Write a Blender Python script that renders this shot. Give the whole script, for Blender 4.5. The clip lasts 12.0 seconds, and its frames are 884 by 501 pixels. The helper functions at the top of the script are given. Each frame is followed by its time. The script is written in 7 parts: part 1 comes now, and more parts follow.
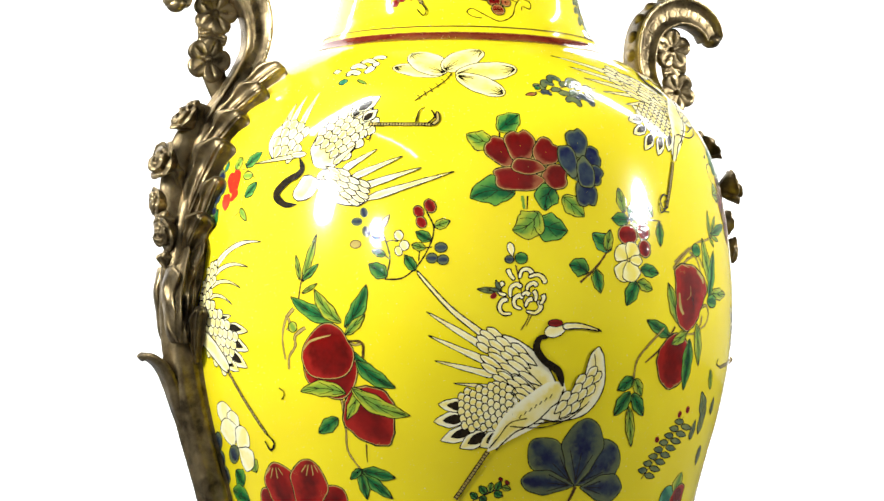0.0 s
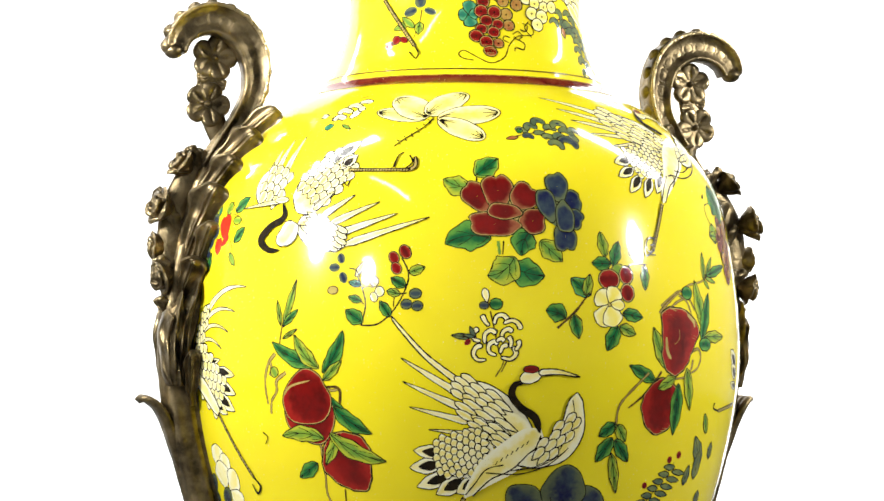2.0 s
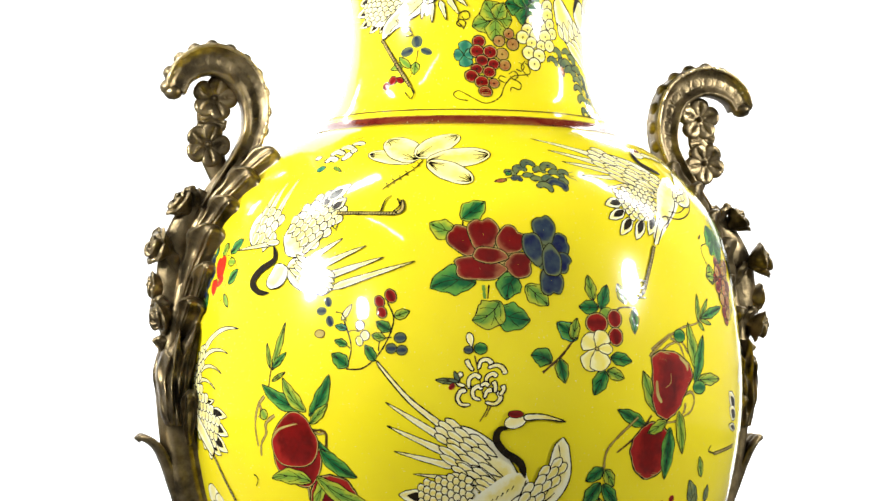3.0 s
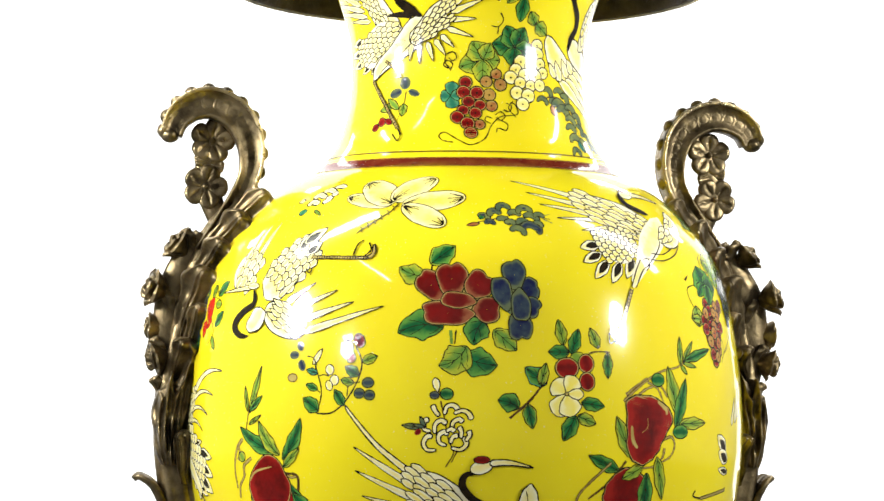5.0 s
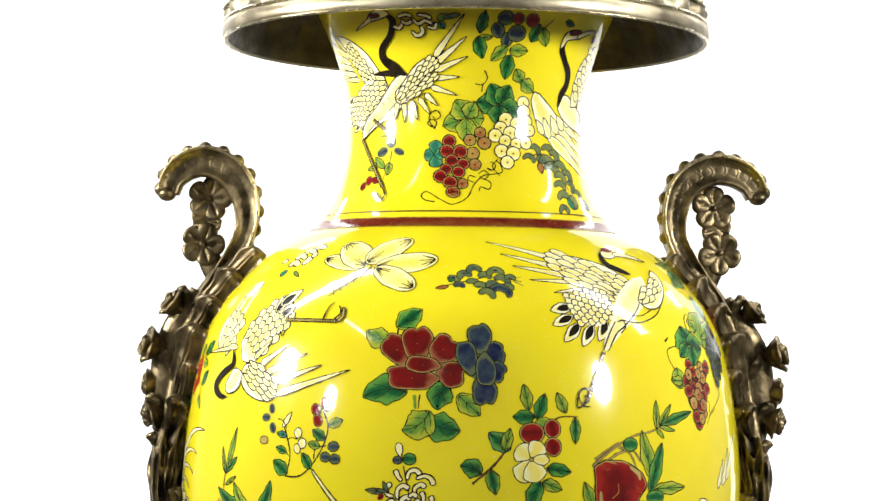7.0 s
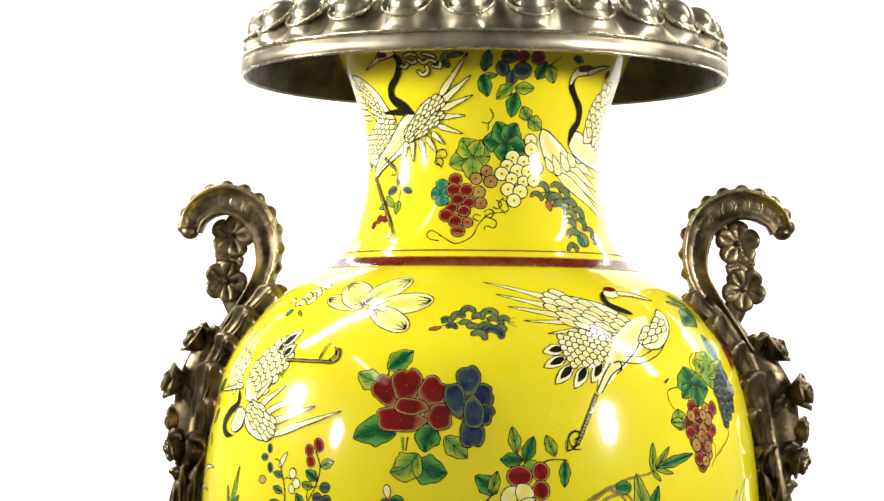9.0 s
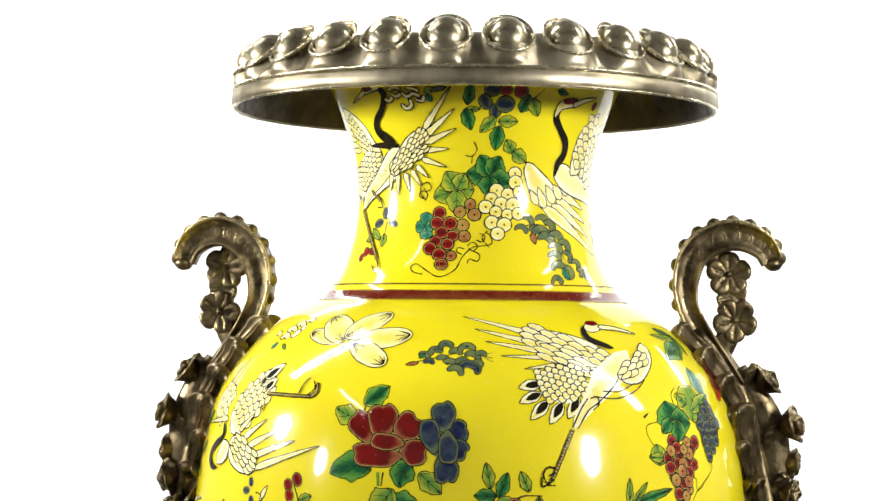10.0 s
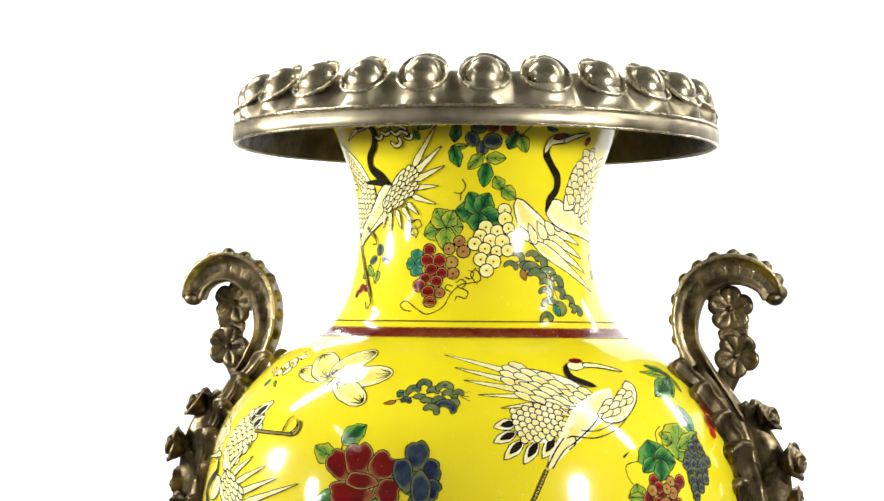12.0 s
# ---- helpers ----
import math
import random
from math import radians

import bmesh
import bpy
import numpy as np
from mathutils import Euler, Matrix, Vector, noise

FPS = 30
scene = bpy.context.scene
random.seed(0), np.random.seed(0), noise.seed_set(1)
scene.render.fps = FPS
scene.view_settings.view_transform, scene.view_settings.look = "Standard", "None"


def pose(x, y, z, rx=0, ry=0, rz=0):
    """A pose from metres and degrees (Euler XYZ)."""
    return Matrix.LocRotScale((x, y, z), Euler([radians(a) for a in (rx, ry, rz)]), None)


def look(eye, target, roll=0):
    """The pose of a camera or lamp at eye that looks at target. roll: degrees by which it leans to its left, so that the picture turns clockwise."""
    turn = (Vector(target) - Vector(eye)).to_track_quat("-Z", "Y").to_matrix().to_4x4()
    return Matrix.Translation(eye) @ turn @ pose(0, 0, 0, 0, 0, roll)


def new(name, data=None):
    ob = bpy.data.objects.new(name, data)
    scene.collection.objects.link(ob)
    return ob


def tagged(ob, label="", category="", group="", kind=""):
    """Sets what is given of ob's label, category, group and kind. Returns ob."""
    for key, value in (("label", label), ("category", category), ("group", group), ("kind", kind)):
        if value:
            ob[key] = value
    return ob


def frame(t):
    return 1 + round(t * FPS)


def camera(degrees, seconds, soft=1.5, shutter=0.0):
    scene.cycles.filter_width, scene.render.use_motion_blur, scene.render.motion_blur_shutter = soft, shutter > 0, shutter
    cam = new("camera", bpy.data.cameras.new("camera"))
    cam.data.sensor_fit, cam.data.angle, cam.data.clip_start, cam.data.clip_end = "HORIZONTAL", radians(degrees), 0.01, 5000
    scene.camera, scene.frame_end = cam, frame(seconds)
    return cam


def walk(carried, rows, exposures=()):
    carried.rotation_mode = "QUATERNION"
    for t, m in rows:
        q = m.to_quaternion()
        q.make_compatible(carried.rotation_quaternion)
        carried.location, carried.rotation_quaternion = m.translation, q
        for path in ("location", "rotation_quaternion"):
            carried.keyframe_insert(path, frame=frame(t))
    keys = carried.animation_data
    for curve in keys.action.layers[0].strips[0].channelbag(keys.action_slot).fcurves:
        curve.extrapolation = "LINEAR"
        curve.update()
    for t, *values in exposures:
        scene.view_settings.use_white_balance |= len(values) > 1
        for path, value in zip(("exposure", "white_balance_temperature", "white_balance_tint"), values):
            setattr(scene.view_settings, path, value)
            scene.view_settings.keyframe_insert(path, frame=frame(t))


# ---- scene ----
BAND = 0.53          # height of the red band over the floor, metres

cam = camera(25.19, 12.0)
PATH = [
    (0, (-0.4065, -1.2458, 0.3505), (-0.0130, -0.0077, 0.3973), 0.45),
    (0.5, (-0.3776, -1.2536, 0.3567), (-0.0096, -0.0077, 0.4068), 0.44),
    (1, (-0.3430, -1.2632, 0.3647), (-0.0091, -0.0078, 0.4157), 0.43),
    (1.5, (-0.3127, -1.2708, 0.3701), (-0.0113, -0.0072, 0.4202), 0.44),
    (2, (-0.2801, -1.2779, 0.3753), (-0.0155, -0.0061, 0.4240), 0.41),
    (2.5, (-0.2458, -1.2843, 0.3887), (-0.0203, -0.0049, 0.4370), 0.51),
    (3, (-0.2068, -1.2904, 0.4015), (-0.0167, -0.0053, 0.4493), 0.50),
    (5, (-0.0692, -1.3034, 0.4265), (-0.0160, -0.0054, 0.4753), 0.53),
    (5.5, (-0.0349, -1.3028, 0.4364), (-0.0181, -0.0038, 0.4854), 0.52),
    (6, (0.0038, -1.3032, 0.4491), (-0.0177, -0.0043, 0.4978), 0.55),
    (6.5, (0.0369, -1.3019, 0.4551), (-0.0152, -0.0039, 0.5052), 0.59),
    (7, (0.0711, -1.3002, 0.4636), (-0.0138, -0.0039, 0.5123), 0.60),
    (9, (0.2025, -1.2846, 0.4884), (-0.0260, -0.0057, 0.5363), 0.61),
    (9.5, (0.2344, -1.2803, 0.5024), (-0.0251, -0.0073, 0.5485), 0.63),
    (10, (0.2704, -1.2747, 0.5110), (-0.0192, -0.0082, 0.5567), 0.61),
    (10.5, (0.2984, -1.2674, 0.5145), (-0.0164, -0.0070, 0.5620), 0.62),
    (11, (0.3270, -1.2608, 0.5208), (-0.0154, -0.0077, 0.5694), 0.55),
    (11.5, (0.3568, -1.2564, 0.5255), (-0.0157, -0.0118, 0.5752), 0.47),
    (12, (0.3942, -1.2434, 0.5338), (-0.0189, -0.0116, 0.5797), 0.47),
]
walk(cam, [(t, look(eye, target, roll)) for t, eye, target, roll in PATH],
     exposures=[(0.0, 0.24), (6.0, -0.07), (12.0, -0.22)])

# ---- light ----
world = bpy.data.worlds.new("studio_air")
scene.world = world
world.use_nodes = True
world.node_tree.nodes["Background"].inputs["Color"].default_value = (1.0, 0.99, 0.97, 1)
world.node_tree.nodes["Background"].inputs["Strength"].default_value = 0.05


def spot_lamp(name, azimuth, elevation, distance, size, power, spread):
    """A round lamp with a honeycomb grid, its beam on the neck, from an azimuth and elevation in degrees."""
    data = bpy.data.lights.new(name, "AREA")
    data.shape, data.size, data.energy, data.spread = "DISK", size, power, radians(spread)
    data.color = (1.0, 0.985, 0.95)
    a, e = radians(azimuth), radians(elevation)
    aim = Vector((0, 0, BAND - 0.08))
    eye = aim + Vector((math.cos(a) * math.cos(e), math.sin(a) * math.cos(e), math.sin(e))) * distance
    ob = new(name, data)
    ob.matrix_world = look(eye, Vector((0, 0, BAND + 0.07)))
    return ob


def tube_lamp(name, start, end, distance, width, power):
    """A long lamp between two directions (azimuth, elevation) seen from the vase."""
    aim = Vector((0, 0, BAND - 0.08))
    ends = []
    for az, el in (start, end):
        a, e = radians(az), radians(el)
        ends.append(aim + Vector((math.cos(a) * math.cos(e), math.sin(a) * math.cos(e), math.sin(e))) * distance)
    centre = (ends[0] + ends[1]) / 2
    data = bpy.data.lights.new(name, "AREA")
    data.shape, data.size, data.size_y, data.energy = "RECTANGLE", width, (ends[1] - ends[0]).length, power
    data.color = (1.0, 0.985, 0.95)
    back = (centre - aim).normalized()
    across = (ends[1] - ends[0]).cross(back).normalized()
    m = Matrix((across, back.cross(across), back)).transposed().to_4x4()
    m.translation = centre
    new(name, data).matrix_world = m


spot_lamp("lamp_spot_west", -161, 15, 1.05, 0.135, 2.7, 75)
spot_lamp("lamp_spot_front", -138, 10.5, 1.05, 0.09, 0.5, 75)
spot_lamp("lamp_spot_east", -31, 14, 1.05, 0.135, 1.9, 75)
tube_lamp("lamp_tube_west", (174, 66), (177, 36), 1.5, 0.11, 11)
tube_lamp("lamp_tube_east", (5, 60), (2, 26), 1.5, 0.10, 8)
tube_lamp("lamp_tube_front", (-149, 42), (-126, 29), 1.6, 0.032, 1.5)
tube_lamp("lamp_tube_back_east", (64, 38), (44, 25), 1.5, 0.08, 4)
tube_lamp("lamp_tube_back_west", (118, 38), (138, 25), 1.5, 0.08, 4)


# ---- materials ----
def nodes_of(name):
    mat = bpy.data.materials.new(name)
    mat.use_nodes = True
    tree = mat.node_tree
    return mat, tree, tree.nodes["Principled BSDF"]


def mixed(tree, a, b, fac):
    mix = tree.nodes.new("ShaderNodeMix")
    mix.data_type = "RGBA"
    mix.inputs["A"].default_value, mix.inputs["B"].default_value = (*a, 1), (*b, 1)
    tree.links.new(fac, mix.inputs["Factor"])
    return mix.outputs["Result"]


def noise_of(tree, scale, detail=4.0, rough=0.55, low=0.35, high=0.65):
    coord = tree.nodes.new("ShaderNodeTexCoord")
    tex = tree.nodes.new("ShaderNodeTexNoise")
    tex.inputs["Scale"].default_value, tex.inputs["Detail"].default_value = scale, detail
    tex.inputs["Roughness"].default_value = rough
    tree.links.new(coord.outputs["Object"], tex.inputs["Vector"])
    ramp = tree.nodes.new("ShaderNodeMapRange")
    ramp.inputs["From Min"].default_value, ramp.inputs["From Max"].default_value = low, high
    tree.links.new(tex.outputs["Fac"], ramp.inputs["Value"])
    return ramp.outputs["Result"]


def bumped(tree, shader, height, strength, distance):
    bump = tree.nodes.new("ShaderNodeBump")
    bump.inputs["Strength"].default_value, bump.inputs["Distance"].default_value = strength, distance
    tree.links.new(height, bump.inputs["Height"])
    tree.links.new(bump.outputs["Normal"], shader.inputs["Normal"])


def glaze(name, light, dark, scale=60.0, rough=0.045, ior=1.5, dust=False, coat=0.15, grain=330.0, thin=None):
    """Glossy enamel over porcelain: two close tones that pool; thin is its colour where the brush laid it thinly, towards the edges."""
    mat, tree, sh = nodes_of(name)
    tone = noise_of(tree, scale, 3.0)
    colour = mixed(tree, light, dark, tone)
    if thin:
        laid = tree.nodes.new("ShaderNodeAttribute")
        laid.attribute_name = "laid"
        wander = noise_of(tree, 190.0, 3.0, 0.6, 0.0, 1.0)
        total = tree.nodes.new("ShaderNodeMath")
        total.operation = "ADD"
        tree.links.new(laid.outputs["Fac"], total.inputs[0])
        tree.links.new(wander, total.inputs[1])
        ease = tree.nodes.new("ShaderNodeMapRange")
        ease.interpolation_type = "SMOOTHSTEP"
        ease.inputs["From Min"].default_value, ease.inputs["From Max"].default_value = 0.72, 1.42
        tree.links.new(total.outputs["Value"], ease.inputs["Value"])
        wash = tree.nodes.new("ShaderNodeMix")
        wash.data_type = "RGBA"
        tree.links.new(colour, wash.inputs["A"])
        wash.inputs["B"].default_value = (*thin, 1)
        tree.links.new(ease.outputs["Result"], wash.inputs["Factor"])
        colour = wash.outputs["Result"]
    if dust:  # fine pale specks and kiln pits in the glaze
        speck = noise_of(tree, 900.0, 2.0, 0.5, 0.71, 0.76)
        mix = tree.nodes.new("ShaderNodeMix")
        mix.data_type = "RGBA"
        tree.links.new(colour, mix.inputs["A"])
        mix.inputs["B"].default_value = (0.8, 0.72, 0.4, 1)
        tree.links.new(speck, mix.inputs["Factor"])
        colour = mix.outputs["Result"]
    tree.links.new(colour, sh.inputs["Base Color"])
    sh.inputs["Roughness"].default_value = rough
    sh.inputs["IOR"].default_value = ior
    sh.inputs["Coat Weight"].default_value, sh.inputs["Coat Roughness"].default_value, sh.inputs["Coat IOR"].default_value = coat, 0.2, 1.35
    if grain is None:
        bumped(tree, sh, noise_of(tree, 38.0, 2.0, 0.5, 0.0, 1.0), 0.10, 0.002)
    else:
        bumped(tree, sh, noise_of(tree, grain, 2.0, 0.5, 0.0, 1.0), 0.30, 0.0006)
    return mat


YELLOW = glaze("yellow_glaze", (0.82, 0.70, 0.014), (0.77, 0.635, 0.014), 14.0, 0.05, dust=True, coat=0.3, grain=None)
BAND_RED = glaze("iron_red_band", (0.105, 0.007, 0.005), (0.170, 0.030, 0.012), 120.0, 0.16, 1.45, dust=True, coat=0.0, grain=140.0)
PAINTS = {
    "red": glaze("ruby_enamel", (0.18, 0.004, 0.003), (0.085, 0.003, 0.002), 90.0, coat=0.05, thin=(0.29, 0.012, 0.008)),
    "ruby": glaze("washed_ruby_enamel", (0.18, 0.004, 0.003), (0.095, 0.003, 0.002), 90.0, coat=0.05, thin=(0.27, 0.085, 0.035)),
    "coral": glaze("coral_enamel", (0.55, 0.030, 0.012), (0.40, 0.020, 0.010), 110.0),
    "cream": glaze("cream_enamel", (0.46, 0.36, 0.10), (0.34, 0.25, 0.06), 90.0),
    "rose": glaze("pale_rose_enamel", (0.30, 0.07, 0.025), (0.42, 0.26, 0.05), 170.0),
    "green": glaze("green_enamel", (0.008, 0.140, 0.036), (0.003, 0.058, 0.018), 110.0, thin=(0.110, 0.300, 0.042)),
    "teal": glaze("teal_enamel", (0.02, 0.18, 0.085), (0.02, 0.10, 0.09), 150.0, thin=(0.09, 0.32, 0.15)),
    "lime": glaze("yellow_green_enamel", (0.19, 0.32, 0.030), (0.09, 0.23, 0.035), 90.0, thin=(0.42, 0.45, 0.030)),
    "blue": glaze("cobalt_enamel", (0.004, 0.007, 0.050), (0.034, 0.054, 0.070), 130.0, thin=(0.105, 0.130, 0.062)),
    "slate": glaze("slate_enamel", (0.185, 0.215, 0.058), (0.065, 0.105, 0.062), 130.0),
    "white": glaze("white_enamel", (0.86, 0.80, 0.42), (0.82, 0.70, 0.17), 60.0, thin=(0.88, 0.86, 0.62)),
    "veil": glaze("thin_white_enamel", (0.85, 0.77, 0.26), (0.84, 0.71, 0.10), 70.0, thin=(0.87, 0.82, 0.42)),
    "ink": glaze("ink_line_enamel", (0.008, 0.006, 0.003), (0.020, 0.013, 0.005), 200.0, 0.16, 1.35, coat=0.0),
    "brown": glaze("brown_line_enamel", (0.055, 0.030, 0.008), (0.12, 0.07, 0.015), 200.0, 0.16, 1.35, coat=0.0),
}


def bronze(name, light, dark, scale, rough, relief, depth=0.35):
    """Cast brass with brown patina patches, worn brighter in spots."""
    mat, tree, sh = nodes_of(name)
    tree.links.new(mixed(tree, light, dark, noise_of(tree, scale, 6.0, 0.6, 0.38, 0.66)), sh.inputs["Base Color"])
    sh.inputs["Metallic"].default_value = 0.92
    r = tree.nodes.new("ShaderNodeMapRange")
    r.inputs["To Min"].default_value, r.inputs["To Max"].default_value = rough, rough + 0.22
    tree.links.new(noise_of(tree, scale * 2.3, 4.0), r.inputs["Value"])
    tree.links.new(r.outputs["Result"], sh.inputs["Roughness"])
    bumped(tree, sh, noise_of(tree, relief, 5.0, 0.6, 0.2, 0.8), depth, 0.0012)
    return mat


CAST = bronze("aged_cast_bronze", (0.285, 0.220, 0.118), (0.052, 0.039, 0.020), 60.0, 0.28, 240.0, 0.28)
RUBBED = bronze("rubbed_cast_bronze", (0.62, 0.51, 0.29), (0.34, 0.26, 0.13), 90.0, 0.22, 300.0)
BRASS = bronze("worn_brass", (0.50, 0.44, 0.315), (0.28, 0.236, 0.155), 24.0, 0.30, 150.0, 0.05)
EGG = bronze("polished_egg_brass", (0.46, 0.405, 0.275), (0.30, 0.26, 0.168), 30.0, 0.19, 150.0, 0.05)
POLISHED = bronze("rubbed_brass", (0.72, 0.66, 0.48), (0.50, 0.44, 0.28), 60.0, 0.14, 150.0, 0.04)
# brass of the rim's underside: the shade there is put into its colour
SHADED_BRASS = bronze("shaded_brass", (0.085, 0.066, 0.050), (0.040, 0.031, 0.024), 40.0, 0.42, 300.0)


def plaster(name, colour, glow=0.0):
    mat, tree, sh = nodes_of(name)
    tree.links.new(mixed(tree, colour, tuple(c * 0.94 for c in colour), noise_of(tree, 3.0)), sh.inputs["Base Color"])
    sh.inputs["Roughness"].default_value = 0.8
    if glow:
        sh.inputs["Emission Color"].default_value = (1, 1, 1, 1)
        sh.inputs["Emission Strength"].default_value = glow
    return mat


# the paper gives off its own light, in place of lamps on it
PAPER = plaster("glowing_white_backdrop", (0.85, 0.85, 0.85), 1.7)
# unseen room: its greys are set by how much light they throw back
WALL = plaster("pale_side_wall_paint", (0.66, 0.66, 0.65))
DIM_WALL = plaster("bounce_wall_grey", (0.50, 0.50, 0.49))
CEILING = plaster("grey_ceiling_paint", (0.40, 0.40, 0.39))
FLOOR = plaster("grey_floor_paint", (0.17, 0.17, 0.165))


# ---- mesh helpers ----
def part(name, bm, material, parent, label="", smooth=True):
    """Links a bmesh as one mesh object under a thing or a part."""
    data = bpy.data.meshes.new(name)
    bm.normal_update()
    bm.to_mesh(data)
    bm.free()
    for m in material if isinstance(material, (list, tuple)) else (material,):
        data.materials.append(m)
    if smooth:
        data.shade_smooth()
    ob = new(name, data)
    if parent:
        ob.parent = parent
    if label:
        ob["label"] = label
    return ob


def spline(points, n):
    """Points of any width on a smooth curve through the given ones."""
    p = [np.array(q, float) for q in points]
    if len(p) == 2:
        return [p[0] + (p[1] - p[0]) * i / n for i in range(n + 1)]
    out = []
    for i in range(n + 1):
        s = i / n * (len(p) - 1)
        k = min(int(s), len(p) - 2)
        u = s - k
        a, b, c, d = p[max(k - 1, 0)], p[k], p[k + 1], p[min(k + 2, len(p) - 1)]
        out.append(0.5 * (2 * b + (c - a) * u + (2 * a - 5 * b + 4 * c - d) * u * u + (3 * b - a - 3 * c + d) * u ** 3))
    return out


def grid(bm, rows, wrap=False, mat=0):
    """Quads over rows of vertices."""
    made = [[bm.verts.new(v) for v in row] for row in rows]
    n = len(made[0])
    for a, b in zip(made, made[1:]):
        for j in range(n if wrap else n - 1):
            k = (j + 1) % n
            bm.faces.new((a[j], a[k], b[k], b[j])).material_index = mat
    return made


def revolve(bm, outline, n, swell=None):
    """Turns an outline of (r, z) about the axis."""
    rows = []
    for i, (r, z) in enumerate(outline):
        rows.append([Vector(((r + (swell(i, TAU * j / n) if swell else 0)) * math.cos(TAU * j / n),
                             (r + (swell(i, TAU * j / n) if swell else 0)) * math.sin(TAU * j / n), z)) for j in range(n)])
    return grid(bm, rows, wrap=True)


TAU = 2 * math.pi

# ---- the setting ----
def setting(name, bm, material, label):
    return tagged(part(name, bm, material, None), label, kind="structure")


def slab(bm, x0, x1, y0, y1, z0, z1):
    made = bmesh.ops.create_cube(bm, size=1.0)["verts"]
    for v in made:
        v.co = Vector(((x0 + x1) / 2 + v.co.x * (x1 - x0), (y0 + y1) / 2 + v.co.y * (y1 - y0), (z0 + z1) / 2 + v.co.z * (z1 - z0)))


bm = bmesh.new()
slab(bm, -2.6, 2.6, -2.6, 2.6, -0.1, 0.0)
setting("floor", bm, FLOOR, "plain grey floor under the vase").data.shade_flat()
bm = bmesh.new()
slab(bm, -2.6, 2.6, -2.6, 2.6, 2.5, 2.6)
setting("ceiling", bm, CEILING, "plain grey ceiling").data.shade_flat()
for name, box in (("wall_north", (-2.6, 2.6, 2.5, 2.6)), ("wall_south", (-2.6, 2.6, -2.6, -2.5)),
                  ("wall_west", (-2.6, -2.5, -2.5, 2.5)), ("wall_east", (2.5, 2.6, -2.5, 2.5))):
    bm = bmesh.new()
    slab(bm, *box, 0.0, 2.5)
    dim = name == "wall_south"
    setting(name, bm, DIM_WALL if dim else WALL, "unseen plain wall behind the camera, its grey set by its bounce" if dim else "plain grey studio wall").data.shade_flat()
# a paper backdrop bent round behind the vase; its brightness is added glow
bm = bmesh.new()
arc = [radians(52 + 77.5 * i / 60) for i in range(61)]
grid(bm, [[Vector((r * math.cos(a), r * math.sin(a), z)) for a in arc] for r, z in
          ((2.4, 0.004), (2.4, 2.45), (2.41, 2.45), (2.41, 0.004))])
setting("backdrop", bm, PAPER, "white seamless paper backdrop behind the vase that glows by itself")

# ---- the vase ----
vase = tagged(new("vase"), "large yellow enamelled porcelain vase with aged bronze mounts", "vase")
vase.location = (0, 0, BAND)
# radius of the porcelain by height over the band
KZ = [-0.530, -0.500, -0.450, -0.400, -0.360, -0.290, -0.230, -0.180, -0.135, -0.095, -0.060, -0.030, -0.0205, -0.0145, -0.0095, -0.0065, -0.0008, 0.0036, 0.012, 0.035, 0.065, 0.095, 0.125, 0.150]
KR = [0.1120, 0.1080, 0.1090, 0.1220, 0.1420, 0.1575, 0.1740, 0.1812, 0.1792, 0.1730, 0.1626, 0.1378, 0.1272, 0.1182, 0.1088, 0.1018, 0.0950, 0.0922, 0.0865, 0.0785, 0.0763, 0.0802, 0.0922, 0.1040]
KM = np.gradient(np.array(KR), np.array(KZ))


def raw_radius(z):
    i = int(np.clip(np.searchsorted(KZ, z) - 1, 0, len(KZ) - 2))
    h = KZ[i + 1] - KZ[i]
    u = (z - KZ[i]) / h
    return ((2 * u ** 3 - 3 * u ** 2 + 1) * KR[i] + (u ** 3 - 2 * u ** 2 + u) * h * KM[i]
            + (-2 * u ** 3 + 3 * u ** 2) * KR[i + 1] + (u ** 3 - u ** 2) * h * KM[i + 1])


# the side is evened out away from the sharp turn at the band
ZS = np.linspace(KZ[0], KZ[-1], 2400)
RS = np.array([raw_radius(z) for z in ZS])
STEP = ZS[1] - ZS[0]
BELL = np.exp(-0.5 * (np.arange(-120, 121) * STEP / 0.011) ** 2)
EVEN = np.convolve(np.pad(RS, 120, mode="reflect", reflect_type="odd"), BELL / BELL.sum(), mode="valid")
BLEND = np.clip((np.abs(ZS + 0.005) - 0.012) / 0.028, 0, 1)
BLEND = BLEND * BLEND * (3 - 2 * BLEND)
RS = RS * (1 - BLEND) + EVEN * BLEND
SLOPES = np.gradient(RS, ZS)


def radius(z):
    return float(np.interp(z, ZS, RS))


# arc length along the side, upwards, zero at the band
SS = np.concatenate([[0], np.cumsum(np.hypot(np.diff(ZS), np.diff(RS)))])
SS -= np.interp(0.0, ZS, SS)


def skin(phi, s, lift=0.0):
    """A place on the glaze and the normal there, by angle and arc length."""
    z = float(np.interp(s, SS, ZS))
    r, slope = radius(z), float(np.interp(z, ZS, SLOPES))
    n = Vector((math.cos(phi), math.sin(phi), -slope)).normalized()
    return Vector((r * math.cos(phi), r * math.sin(phi), z)) + n * lift, n


def ring_of_glaze(name, s0, s1, n, material, lift, label=""):
    bm = bmesh.new()
    rows = []
    for i in range(n + 1):
        s = s0 + (s1 - s0) * i / n
        rows.append([skin(TAU * j / 384, s, lift)[0] for j in range(384)])
    grid(bm, rows, wrap=True)
    return part(name, bm, material, vase, label)


